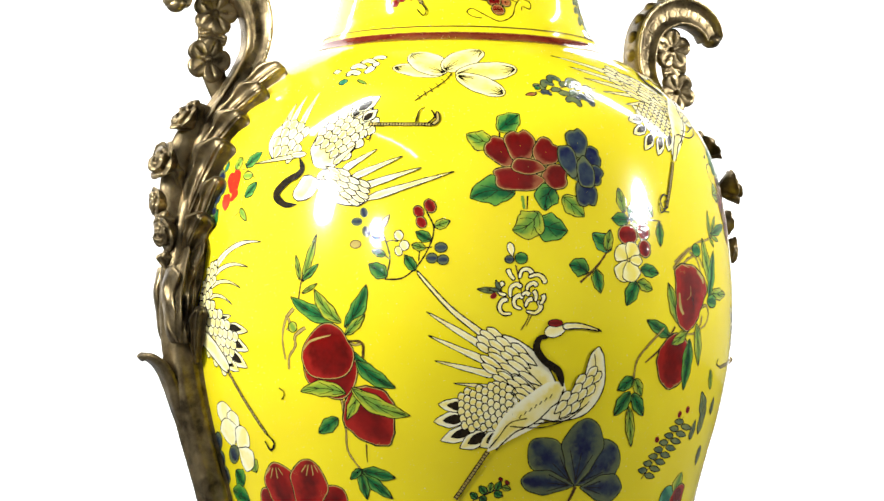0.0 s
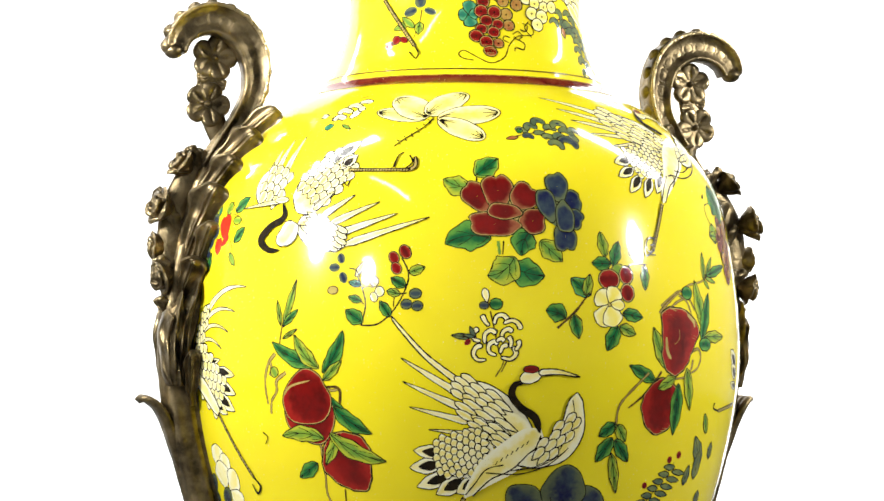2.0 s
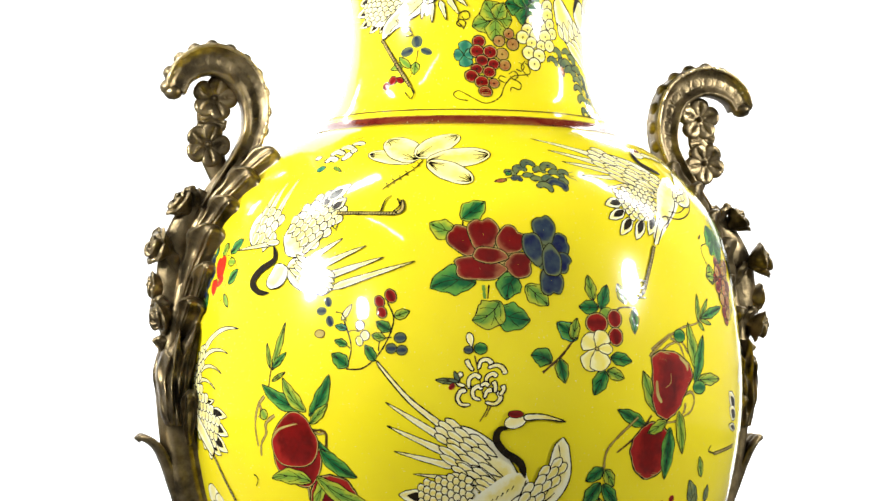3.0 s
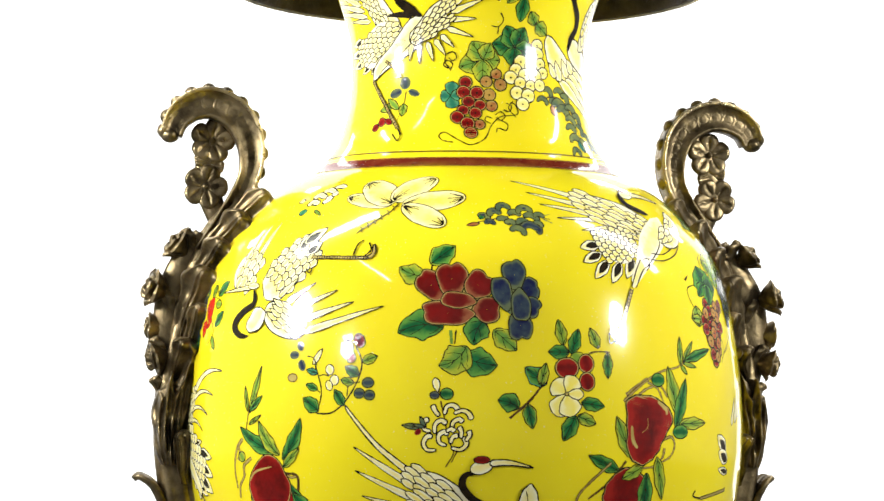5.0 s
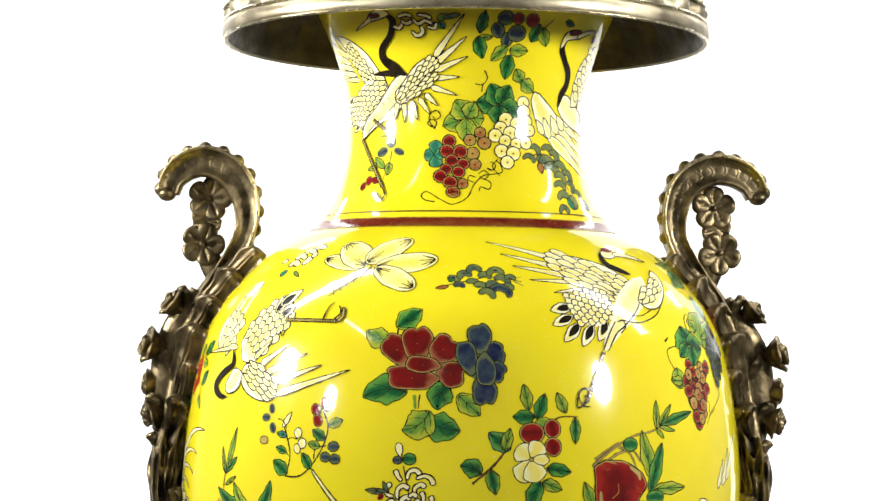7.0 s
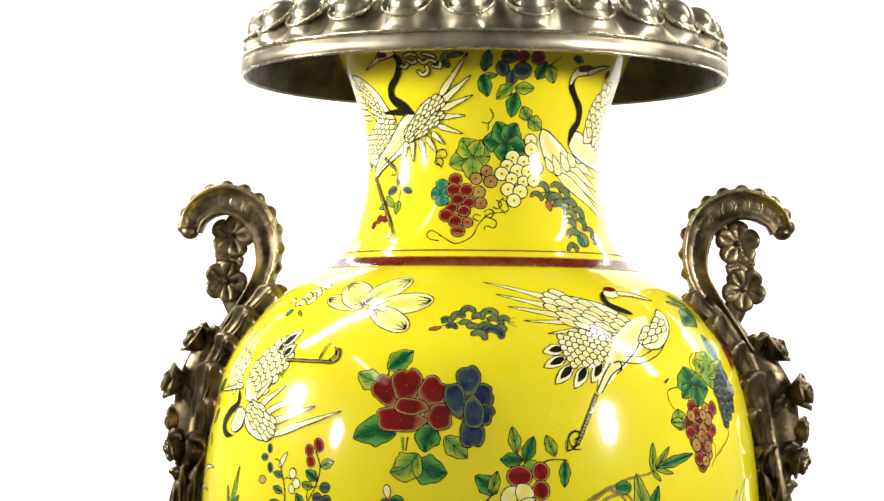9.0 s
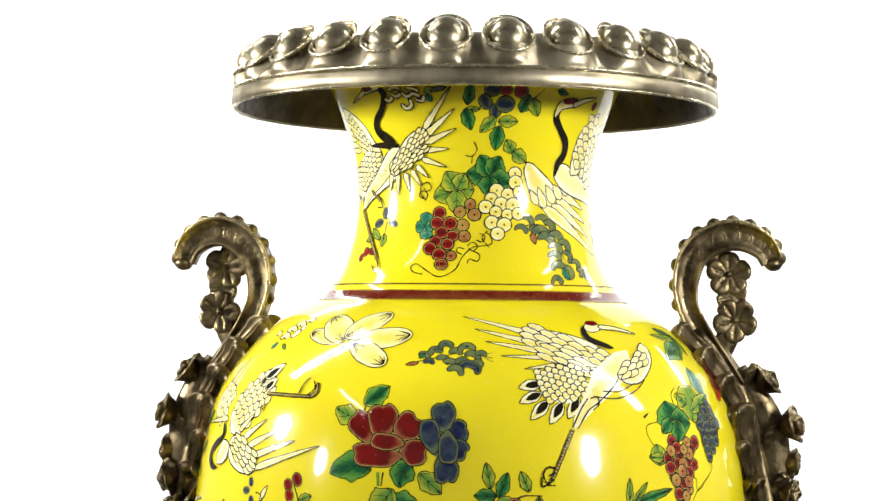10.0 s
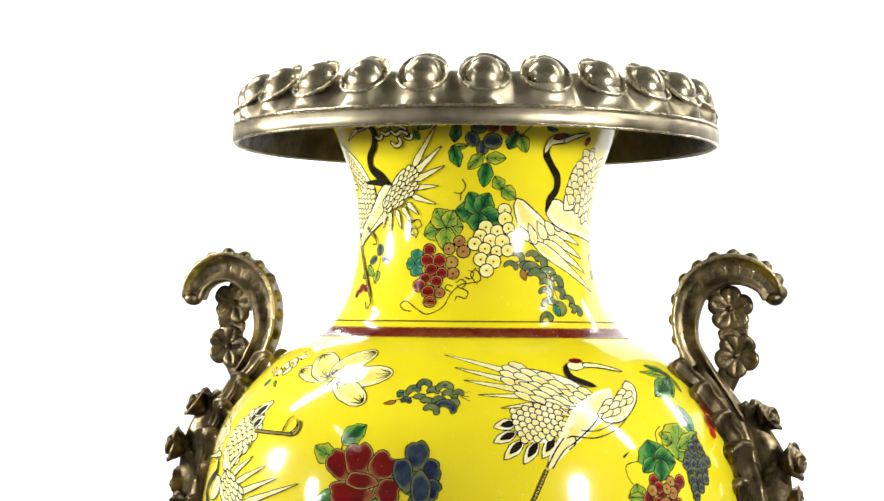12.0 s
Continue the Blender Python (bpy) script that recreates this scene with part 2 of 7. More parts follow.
S_TOP, S_LOW = float(SS[-1]), float(SS[0])
S_NECK = float(np.interp(0.0035, ZS, SS))
body = ring_of_glaze("body", S_LOW, S_NECK, 190, YELLOW, 0.0, "glossy yellow porcelain body painted with flowers and cranes")
neck = ring_of_glaze("neck", S_NECK, S_TOP, 70, YELLOW, 0.0, "glossy yellow porcelain neck that flares to the rim")
band = ring_of_glaze("red_band", float(np.interp(-0.0064, ZS, SS)), float(np.interp(-0.0012, ZS, SS)), 8, BAND_RED, 0.0003,
                     "worn iron-red painted band round the shoulder")
ring_of_glaze("red_line", float(np.interp(0.0028, ZS, SS)), float(np.interp(0.0036, ZS, SS)), 2, PAINTS["brown"], 0.0003)
GILT = glaze("worn_gilt_line", (0.42, 0.25, 0.035), (0.16, 0.05, 0.015), 260.0, 0.14, coat=0.0)
for low, high in ((-0.0012, -0.0006), (-0.0069, -0.0064)):
    ring_of_glaze("gilt_line", float(np.interp(low, ZS, SS)), float(np.interp(high, ZS, SS)), 2, GILT, 0.00034)
bm = bmesh.new()
revolve(bm, [(0.001, KZ[0] + 0.004), (KR[0] - 0.012, KZ[0] + 0.004), (KR[0] - 0.01, KZ[0]), (KR[0], KZ[0])], 96)
part("foot_ring", bm, YELLOW, vase)
# the inner side of the porcelain wall, with a floor
INSIDE = glaze("plain_porcelain", (0.66, 0.64, 0.56), (0.58, 0.56, 0.48), 20.0, 0.12)
bm = bmesh.new()
inner = [(radius(z) - 0.006, z) for z in [ZS[-1] - (ZS[-1] - ZS[0] - 0.012) * i / 90 for i in range(91)]]
revolve(bm, [(radius(ZS[-1]), ZS[-1])] + inner + [(0.001, inner[-1][1])], 128)
part("inner_wall", bm, INSIDE, vase, "plain pale porcelain inside of the vase")

# ---- the bronze rim ----
BOSSES = 25
RIM = [(0.156, 0.1185), (0.1585, 0.1180), (0.1600, 0.1200), (0.1597, 0.1268), (0.1580, 0.1285), (0.1562, 0.1290), (0.1560, 0.1310),
       (0.1555, 0.1345), (0.1540, 0.1385), (0.1518, 0.1428), (0.1485, 0.1470), (0.1440, 0.1504), (0.1380, 0.1526),
       (0.1300, 0.1536), (0.1210, 0.1537), (0.1120, 0.1532), (0.1050, 0.1525), (0.1000, 0.1515), (0.0978, 0.1480)]
PHASE = radians(-70.4)


def lobes(i, a):
    """The shell swells under each boss."""
    u = math.cos(BOSSES * (a - PHASE))
    rise, fall = min(max((i - 5) / 9, 0), 1), min(max((i - 5) / 11, 0), 1)
    return 0.0050 * max(0.0, u) ** 0.6 * math.sin(math.pi * rise) ** 0.6 - 0.0052 * max(0.0, -u) ** 1.2 * math.sin(math.pi * fall) ** 0.6


bm = bmesh.new()
revolve(bm, RIM, 600, lobes)
rim = part("rim_mount", bm, BRASS, vase, "worn brass rim mount with a row of egg-shaped bosses")
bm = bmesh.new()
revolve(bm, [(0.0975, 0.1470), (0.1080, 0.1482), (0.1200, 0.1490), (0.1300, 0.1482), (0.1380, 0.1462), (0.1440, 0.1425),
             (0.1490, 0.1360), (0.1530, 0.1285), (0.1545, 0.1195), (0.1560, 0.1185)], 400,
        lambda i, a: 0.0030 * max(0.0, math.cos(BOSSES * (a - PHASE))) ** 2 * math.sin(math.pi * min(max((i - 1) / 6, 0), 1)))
part("rim_underside", bm, SHADED_BRASS, rim, "inner side of the rim, its shade put into a darker brass")


for z, r, w, nm in ((0.1291, 0.1590, 0.0010, "rim_line"), (0.1183, 0.1588, 0.0009, "lip_line")):
    bm = bmesh.new()
    revolve(bm, [(r + w * math.cos(TAU * k / 8), z + w * math.sin(TAU * k / 8)) for k in range(9)], 240)
    part(nm, bm, POLISHED, rim, "rubbed bright brass line")


def boss_mesh():
    """A domed egg in a shallow recess."""
    bm = bmesh.new()
    rows = [[Vector((0.0146 * math.cos(b), (0.0166 + 0.0010 * math.sin(b)) * math.sin(b), 0.0010)) for b in [TAU * j / 32 for j in range(32)]]]
    for i in range(13):
        a = math.pi / 2 * i / 12
        k = max(math.cos(a), 0.004)
        rows.append([Vector((0.0118 * k * math.cos(b), (0.0132 + 0.0008 * math.sin(b)) * k * math.sin(b) + 0.0006,
                             -0.0006 + 0.0116 * math.sin(a))) for b in [TAU * j / 32 for j in range(32)]])
    grid(bm, rows, wrap=True)
    return bm


def bead_ring_mesh():
    """The thin raised border round a boss."""
    bm = bmesh.new()
    rows = []
    for j in range(49):
        b = TAU * j / 48
        c = Vector((0.0152 * math.cos(b), (0.0170 + 0.0010 * math.sin(b)) * math.sin(b), 0.0034 - 0.0018 * math.cos(b) ** 2 - 0.0010 * math.sin(b) ** 4))
        o = Vector((math.cos(b), math.sin(b), 0))
        rows.append([c + o * 0.0008 * math.cos(TAU * k / 8) + Vector((0, 0, 0.0013 * math.sin(TAU * k / 8))) for k in range(8)])
    grid(bm, rows, wrap=True)
    return bm


first, first_ring = None, None
for k in range(BOSSES):
    a = PHASE + TAU * k / BOSSES
    out = Vector((math.cos(a), math.sin(a), 0))
    normal = (out * 0.70 + Vector((0, 0, 0.71))).normalized()
    side = Vector((-math.sin(a), math.cos(a), 0))
    up = normal.cross(side)
    m = Matrix((side, up, normal)).transposed().to_4x4()
    m.translation = out * 0.1458 + Vector((0, 0, 0.1474))
    if first is None:
        first = part("boss", boss_mesh(), EGG, rim, "polished egg-shaped brass boss")
        first_ring = part("boss_border", bead_ring_mesh(), POLISHED, rim, "bright raised oval border")
        first.matrix_local = first_ring.matrix_local = m
        continue
    for src, nm in ((first, "boss"), (first_ring, "boss_border")):
        ob = new(nm, src.data)
        ob.parent = rim
        ob["label"] = src["label"]
        ob.matrix_local = m


# ---- the bronze handles ----
def tube(bm, spine, widths, depths, n=14, squareness=2.0, ridge=0.0, flute=0):
    """A bar swept along a curve in the x-z plane; widths in the plane, depths across it."""
    rows = []
    for i, p in enumerate(spine):
        q0, q1 = spine[max(i - 1, 0)], spine[min(i + 1, len(spine) - 1)]
        t = Vector((q1[0] - q0[0], 0, q1[1] - q0[1])).normalized()
        nrm = Vector((-t.z, 0, t.x))
        row = []
        for j in range(n):
            b = TAU * j / n
            c, s = math.cos(b), math.sin(b)
            k = (abs(c) ** squareness + abs(s) ** squareness) ** (-1 / squareness)
            g = 1 + ridge * math.cos(flute * b)
            row.append(Vector((p[0], 0, p[1])) + nrm * (k * c * g * widths[i]) + Vector((0, 1, 0)) * (k * s * g * depths[i]))
        rows.append(row)
    made = grid(bm, rows, wrap=True)
    bm.faces.new(list(reversed(made[0])))
    bm.faces.new(made[-1])


def ball(bm, c, rx, ry, rz, u=10, v=7):
    made = bmesh.ops.create_uvsphere(bm, u_segments=u, v_segments=v, radius=1.0)["verts"]
    for w in made:
        w.co = Vector((c[0] + w.co.x * rx, c[1] + w.co.y * ry, c[2] + w.co.z * rz))


def acanthus(bm, base, tip, normal, width, roll, thick, ribs=3):
    """A heavy cast leaf with a rounded, grooved blade whose thick tip rolls off its ground."""
    base, tip, normal = Vector(base), Vector(tip), Vector(normal).normalized()
    along = tip - base
    side = along.cross(normal).normalized()
    normal = side.cross(along).normalized()
    n, m = 26, 8 * ribs + 4
    rows = []
    for i in range(n + 1):
        a = i / n
        u = min(a / 0.62, 1.0)
        w = width * (0.42 + 0.58 * u * u * (3 - 2 * u)) * (1 + 0.12 * math.sin(19 * a + ribs))
        if a > 0.62:
            w *= math.sqrt(max(0.05, 1 - ((a - 0.62) / 0.39) ** 2.6))
        up = max(0.0, (a - 0.40) / 0.60)
        c = base + along * (a - 0.10 * up ** 4) + normal * (roll * (1.25 * up ** 1.7 - 0.65 * up ** 5))
        body = min(1.0, 0.30 + 2.4 * a) * math.sqrt(max(0.06, 1 - max(0.0, (a - 0.80) / 0.205) ** 2))
        top, low = [], []
        for j in range(m + 1):
            b = 2 * j / m - 1
            dome = math.sqrt(max(0.0, 1 - abs(b) ** 2.6))
            groove = 0.5 - 0.5 * math.cos(math.pi * ribs * b)
            h = thick * (dome * (1 + 0.20 * abs(b) * math.cos(19 * a + 1.5 * ribs)) - 0.40 * groove ** 3 * dome * (0.3 + 0.7 * math.sin(math.pi * min(1.0, a * 0.9 + 0.12)))) * body
            e = c + side * (b * w)
            top.append(e + normal * h)
            low.append(e - normal * (0.40 * thick * dome * body))
        rows.append(top + list(reversed(low)))
    made = grid(bm, rows, wrap=True)
    bm.faces.new(list(reversed(made[0])))
    bm.faces.new(made[-1])


def cast_whole(ob, voxel):
    """Fuses the overlapping solids of one casting into a single skin."""
    mod = ob.modifiers.new("cast", "REMESH")
    mod.mode, mod.voxel_size, mod.use_smooth_shade = "VOXEL", voxel, True
    soft = ob.modifiers.new("worn", "SMOOTH")
    soft.factor, soft.iterations = 0.5, 3
    skinned = bpy.data.meshes.new_from_object(ob.evaluated_get(bpy.context.evaluated_depsgraph_get()))
    ob.modifiers.clear()
    if len(skinned.polygons) > 50:
        ob.data = skinned
        ob.data.shade_smooth()


def blossom(name, parent, centre, size, turn):
    """A five-petalled cast flower, the same on both faces."""
    bm = bmesh.new()
    for k in range(5):
        a = turn + TAU * k / 5
        d = Vector((math.cos(a), 0, math.sin(a)))
        e = Vector((-math.sin(a), 0, math.cos(a)))
        rows = []
        for i in range(13):
            th = math.pi * i / 12
            row = []
            for j in range(26):
                b = TAU * j / 26
                px, pe = math.cos(b) * math.sin(th), math.sin(b) * math.sin(th)
                edge = math.sqrt(px * px + pe * pe)
                crease = 0.62 + 0.50 * edge * edge - 0.34 * math.exp(-((pe * 7.0) ** 2)) * min(1.0, max(0.0, 0.75 - px)) - 0.16 * math.cos(16 * pe) * (1 - edge) * (1 if px < 0.5 else 0.3)
                rise = 0.30 * size * (1 if math.cos(th) > 0 else -1) * max(0.0, 1 - edge * edge) ** 0.5 * crease * (0.80 + 0.40 * px)
                row.append(Vector(centre) + d * (0.56 * size + 0.46 * size * px) + e * (0.47 * size * (1.0 + 0.16 * px) * pe) + Vector((0, 1, 0)) * rise)
            rows.append(row)
        grid(bm, rows, wrap=True)
    flower = part(name, bm, CAST, parent, "cast bronze five-petalled flower")
    bm = bmesh.new()
    ball(bm, centre, size * 0.16, size * 0.30, size * 0.16)
    part("flower_centre", bm, CAST, flower)
    return flower


def rose(name, parent, centre, axis, size, seed):
    """A rose of cupped petals that opens along its axis, their lips turned outwards."""
    rng = random.Random(seed)
    axis = Vector(axis).normalized()
    s1 = axis.orthogonal().normalized()
    s2 = axis.cross(s1)
    bm = bmesh.new()
    for ring, (count, open_, rise, lip) in enumerate(((5, 0.94, 0.62, 0.13), (3, 0.60, 0.80, 0.07), (2, 0.34, 0.94, 0.0))):
        for k in range(count):
            mid = TAU * (k + 0.5 * ring) / count + rng.uniform(-0.2, 0.2)
            tall, flare = rng.uniform(0.86, 1.12), lip * rng.uniform(0.7, 1.5)
            rows = []
            for i in range(11):
                u = i / 10
                over = max(0.0, (u - 0.62) / 0.38)
                rho = size * open_ * (0.14 + 0.70 * math.sin(1.5 * u) ** 0.8) + size * flare * over ** 2
                h = size * (-0.45 + (rise * tall + 0.30) * u - 0.55 * flare * over ** 2)
                half = (3.6 if ring else 4.0) / count * (0.55 + 0.45 * math.sin(1.5 * u)) * math.sqrt(max(0.30, 1 - 0.62 * max(0.0, (u - 0.6) / 0.4) ** 2))
                outer, inner = [], []
                for j in range(11):
                    v = j / 5 - 1
                    p = mid + v * half
                    d = s1 * math.cos(p) + s2 * math.sin(p)
                    r = rho * (1 + 0.06 * v * v * ring + 0.05 * math.cos(3 * v) * over)
                    q = Vector(centre) + d * r + axis * (h - 0.05 * size * v * v * u)
                    out = (d * 0.8 - axis * 0.4 * over).normalized()
                    edge = math.sqrt(max(0.05, 1 - v ** 4))
                    outer.append(q + out * size * 0.125 * edge)
                    inner.append(q - out * size * 0.125 * edge)
                rows.append(outer + list(reversed(inner)))
            made = grid(bm, rows, wrap=True)
            bm.faces.new(list(reversed(made[0])))
            bm.faces.new(made[-1])
    ball(bm, Vector(centre) - axis * size * 0.20, size * 0.42, size * 0.42, size * 0.42)
    ball(bm, Vector(centre) + axis * size * 0.30, size * 0.24, size * 0.24, size * 0.24)
    bloom = part(name, bm, CAST, parent, "cast bronze rose in full bloom")
    cast_whole(bloom, 0.0006)
    return bloom


def scale_mesh(bm, centre, side, size):
    """A ring-edged scale on the flat of the scroll."""
    outline = ((0.02, 0.34), (0.30, 0.32), (0.52, 0.20), (0.66, 0.02), (0.80, 0.28), (0.90, 0.30), (1.0, -0.20))
    rows = []
    for r, h in outline:
        rows.append([Vector(centre) + Vector((r * size * math.cos(TAU * j / 18), side * h * size * 0.14, r * size * math.sin(TAU * j / 18))) for j in range(18)])
    grid(bm, rows, wrap=True)


def frond(bm, base, tip, normal, width, thick, curl):
    """A cast acanthus frond: twin ribs along the middle, hollow flanks, lobed edges and a blunt tip that rolls over."""
    base, tip, normal = Vector(base), Vector(tip), Vector(normal).normalized()
    along = tip - base
    side = along.cross(normal).normalized()
    normal = side.cross(along).normalized()
    n, m = 30, 36
    rows = []
    for i in range(n + 1):
        a = i / n
        u = min(a / 0.66, 1.0)
        w = width * (0.50 + 0.50 * u * u * (3 - 2 * u))
        if a > 0.70:
            w *= math.sqrt(max(0.004, 1 - ((a - 0.70) / 0.302) ** 2.0))
        up = max(0.0, (a - 0.55) / 0.45)
        bow = math.sin(math.pi * a)
        c = base + along * (a - 0.07 * up ** 4) + normal * (curl * (1.3 * up ** 1.6 - 0.8 * up ** 4)) - side * (0.10 * width * bow)
        body = min(1.0, 0.35 + 2.2 * a) * math.sqrt(max(0.01, 1 - max(0.0, (a - 0.80) / 0.201) ** 2))
        top, low = [], []
        for j in range(m + 1):
            b = 2 * j / m - 1
            lobe = 1 + 0.13 * abs(b) ** 3 * math.sin(15.5 * a + (1.1 if b > 0 else 3.4))
            dome = math.sqrt(max(0.0, 1 - abs(b) ** 3))
            rib = math.exp(-((abs(b + 0.12) - 0.11) / 0.075) ** 2) * (1 - 0.85 * up ** 2)
            lip = math.exp(-((abs(b) - 0.86) / 0.13) ** 2) * (0.15 + 0.85 * a)
            h = thick * (0.70 * dome - 0.26 * dome * math.exp(-((abs(b) - 0.50) / 0.22) ** 2) + 0.36 * rib + 0.24 * lip + 0.95 * up ** 1.5 * dome) * body
            e = c + side * (b * w * lobe)
            top.append(e + normal * h)
            low.append(e - normal * (0.55 * thick * dome * body))
        rows.append(top + list(reversed(low)))
    made = grid(bm, rows, wrap=True)
    bm.faces.new(list(reversed(made[0])))
    bm.faces.new(made[-1])


# fronds along the stem: base height, offset from the side and depth, tip height, offset and depth, half width, thickness, curl
FRONDS = (
    (-0.050, 0.0100, 0.0060, -0.0185, 0.0045, 0.0225, 0.0100, 0.0050, 0.0050),
    (-0.066, 0.0100, 0.0060, -0.0330, 0.0020, 0.0265, 0.0122, 0.0054, 0.0100),
    (-0.086, 0.0100, 0.0060, -0.0490, 0.0010, 0.0255, 0.0122, 0.0054, 0.0100),
    (-0.116, 0.0100, 0.0060, -0.0645, 0.0025, 0.0225, 0.0140, 0.0060, 0.0110),
    (-0.128, 0.0030, 0.0100, -0.0880, -0.0005, 0.0235, 0.0088, 0.0052, 0.0080),
    (-0.140, 0.0090, 0.0080, -0.1110, 0.0035, 0.0205, 0.0090, 0.0072, 0.0070),
    (-0.206, 0.0045, 0.0130, -0.1680, 0.0030, 0.0220, 0.0056, 0.0080, 0.0040),
)


def fan_leaf(bm, side):
    """The broad leaf at the foot of the roses: ribs that fan from its root into three blunt lobes."""
    n, m = 34, 48
    rows = []
    for i in range(n + 1):
        a = i / n
        top, low = [], []
        for j in range(m + 1):
            b = 2 * j / m - 1           # -1 at the outer edge, 1 against the vase
            tall = 0.044 + 0.023 * math.exp(-((b - 0.66) / 0.36) ** 2) + 0.016 * math.exp(-((b + 0.28) / 0.17) ** 2) + 0.004 * math.exp(-((b + 0.85) / 0.16) ** 2)
            z = -0.194 + tall * a
            spread = 0.50 + 0.52 * math.sin(0.5 * math.pi * min(1.0, a * 1.15)) + 0.05 * math.sin(11 * a) * abs(b) ** 3
            off = 0.0118 - 0.0124 * b * spread - 0.0030 * a * a
            dome = math.sqrt(max(0.0, 1 - abs(b) ** 2.4))
            ribs = 0.5 + 0.5 * math.cos(17 * (b - 0.10))
            vein = 0.5 + 0.5 * math.cos(34 * (b - 0.10))
            up = max(0.0, (a - 0.72) / 0.28)
            fold = math.exp(-((b + 0.28 + 0.10 * (1 - a)) / 0.13) ** 2)
            end = math.sqrt(max(0.05, 1 - max(0.0, (a - 0.90) / 0.102) ** 2))
            flat = 1 - abs(b) ** 8
            y = 0.0078 + (0.0100 * dome + (0.0034 * ribs ** 0.6 + 0.0008 * vein + 0.0030 * fold) * min(1.0, 0.25 + 1.6 * a) * flat + 0.0016 * math.sin(13 * a + 6 * b) * flat + 0.0075 * up ** 1.4 * dome) * (0.55 + 0.45 * end)
            x = radius(z) + off
            top.append(Vector((x, side * y, z)))
            low.append(Vector((x - 0.0010, side * min(y - 0.004 * dome, 0.0045), z - 0.001 * up)))
        rows.append(top + list(reversed(low)))
    made = grid(bm, rows, wrap=True)
    bm.faces.new(list(reversed(made[0])))
    bm.faces.new(made[-1])


def handle(angle, tilt, face, spur, reach, drop, swell):
    """A bronze handle in the plane through the axis at an angle: a beaded scroll over an acanthus stem with flowers."""
    m = Matrix.Rotation(angle, 4, "Z")
    # the scroll swells by a little more on one handle than on the other
    arc = ((0.1935, 0.0180, 0.3, 1.5), (0.1898, 0.0285, 0.1, 1.0), (0.1800, 0.0365, -0.1, 0.6), (0.1680, 0.0388, -0.4, 0.5), (0.1560, 0.0340, -0.8, 0.6),
           (0.1468, 0.0240, -1.0, 0.8), (0.1422, 0.0090, -1.0, 0.4), (0.1432, -0.0070, -0.9, 0.2), (0.1500, -0.0230, -0.5, 0.2), (0.1600, -0.0400, 0.0, 0.0), (0.1720, -0.0590, 0.0, 0.0))
    sp = spline([(x + dx * swell, z + dz * swell) for x, z, dx, dz in arc], 60)
    k = len(sp) - 1
    wid = [0.0070 + 0.0034 * math.sin(math.pi * min(i / k * 1.4, 1.0)) for i in range(k + 1)]
    dep = [0.0074 + 0.002 * i / k for i in range(k + 1)]

    def frame_at(i):
        q0, q1 = sp[max(i - 1, 0)], sp[min(i + 1, k)]
        t = Vector((q1[0] - q0[0], 0, q1[1] - q0[1])).normalized()
        return Vector((sp[i][0], 0, sp[i][1])), Vector((-t.z, 0, t.x))

    # the scroll bar, hollowed along both flat sides between raised edges
    bm = bmesh.new()
    rows = []
    section = [(-1.0, 0.35), (-0.98, 1.10), (-0.86, 1.22), (-0.70, 1.14), (-0.56, 0.76), (0.0, 0.66), (0.60, 0.74), (0.74, 1.02), (0.90, 1.02), (1.0, 0.60)]
    for i in range(k + 1):
        c, nrm = frame_at(i)
        row = [c + nrm * (u * wid[i]) + Vector((0, v * dep[i], 0)) for u, v in section]
        row += [c + nrm * (u * wid[i]) - Vector((0, v * dep[i], 0)) for u, v in reversed(section)]
        rows.append(row)
    made = grid(bm, rows, wrap=True)
    bm.faces.new(list(reversed(made[0])))
    bm.faces.new(made[-1])
    grip = part("handle", bm, CAST, vase, "aged cast bronze scroll handle with beads, acanthus leaves and roses")
    grip.matrix_local = Matrix.Translation((0, 0, -drop)) @ m
    for side in (-1, 1):
        # rubbed edge line along the outer side of the scroll
        bm = bmesh.new()
        rows = []
        for i in range(3, k - 8):
            c, nrm = frame_at(i)
            c = c - nrm * (wid[i] * 0.84) + Vector((0, side * dep[i] * 1.20, 0))
            g = 0.0013 * min(1.0, (i - 2) / 8)
            rows.append([c + nrm * g * math.cos(TAU * j / 8) + Vector((0, g * math.sin(TAU * j / 8), 0)) for j in range(8)])
        grid(bm, rows, wrap=True)
        part("scroll_edge", bm, RUBBED, grip, "rubbed bright edge of the scroll")
        # ringed scales along the hollow
        for i in range(5, k - 10, 4):
            c, nrm = frame_at(i)
            bm = bmesh.new()
            scale_mesh(bm, c + nrm * 0.0006 + Vector((0, side * dep[i] * 0.68, 0)), side, 0.0052)
            part("scale", bm, CAST, grip)
    # beads on the outer edge
    for i in range(1, k - 9, 4):
        c, nrm = frame_at(i)
        c = c - nrm * (wid[i] - 0.0003)
        bm = bmesh.new()
        ball(bm, c + nrm * 0.0018, 0.0050, 0.0070, 0.0050, 14, 10)
        part("bead", bm, CAST, grip)
    bm = bmesh.new()
    ball(bm, (sp[0][0] + 0.0010, 0, sp[0][1] - 0.0006), 0.0062, 0.0082, 0.0050, 16, 10)
    part("scroll_end", bm, CAST, grip)
    # flowers inside the scroll, and the web that joins them
    blossom("flower", grip, (0.1670, face * -0.006, 0.0150), 0.0148, 0.3 + tilt)
    blossom("flower", grip, (0.1712, face * -0.006, -0.0150), 0.0146, 0.9 - tilt)
    bm = bmesh.new()
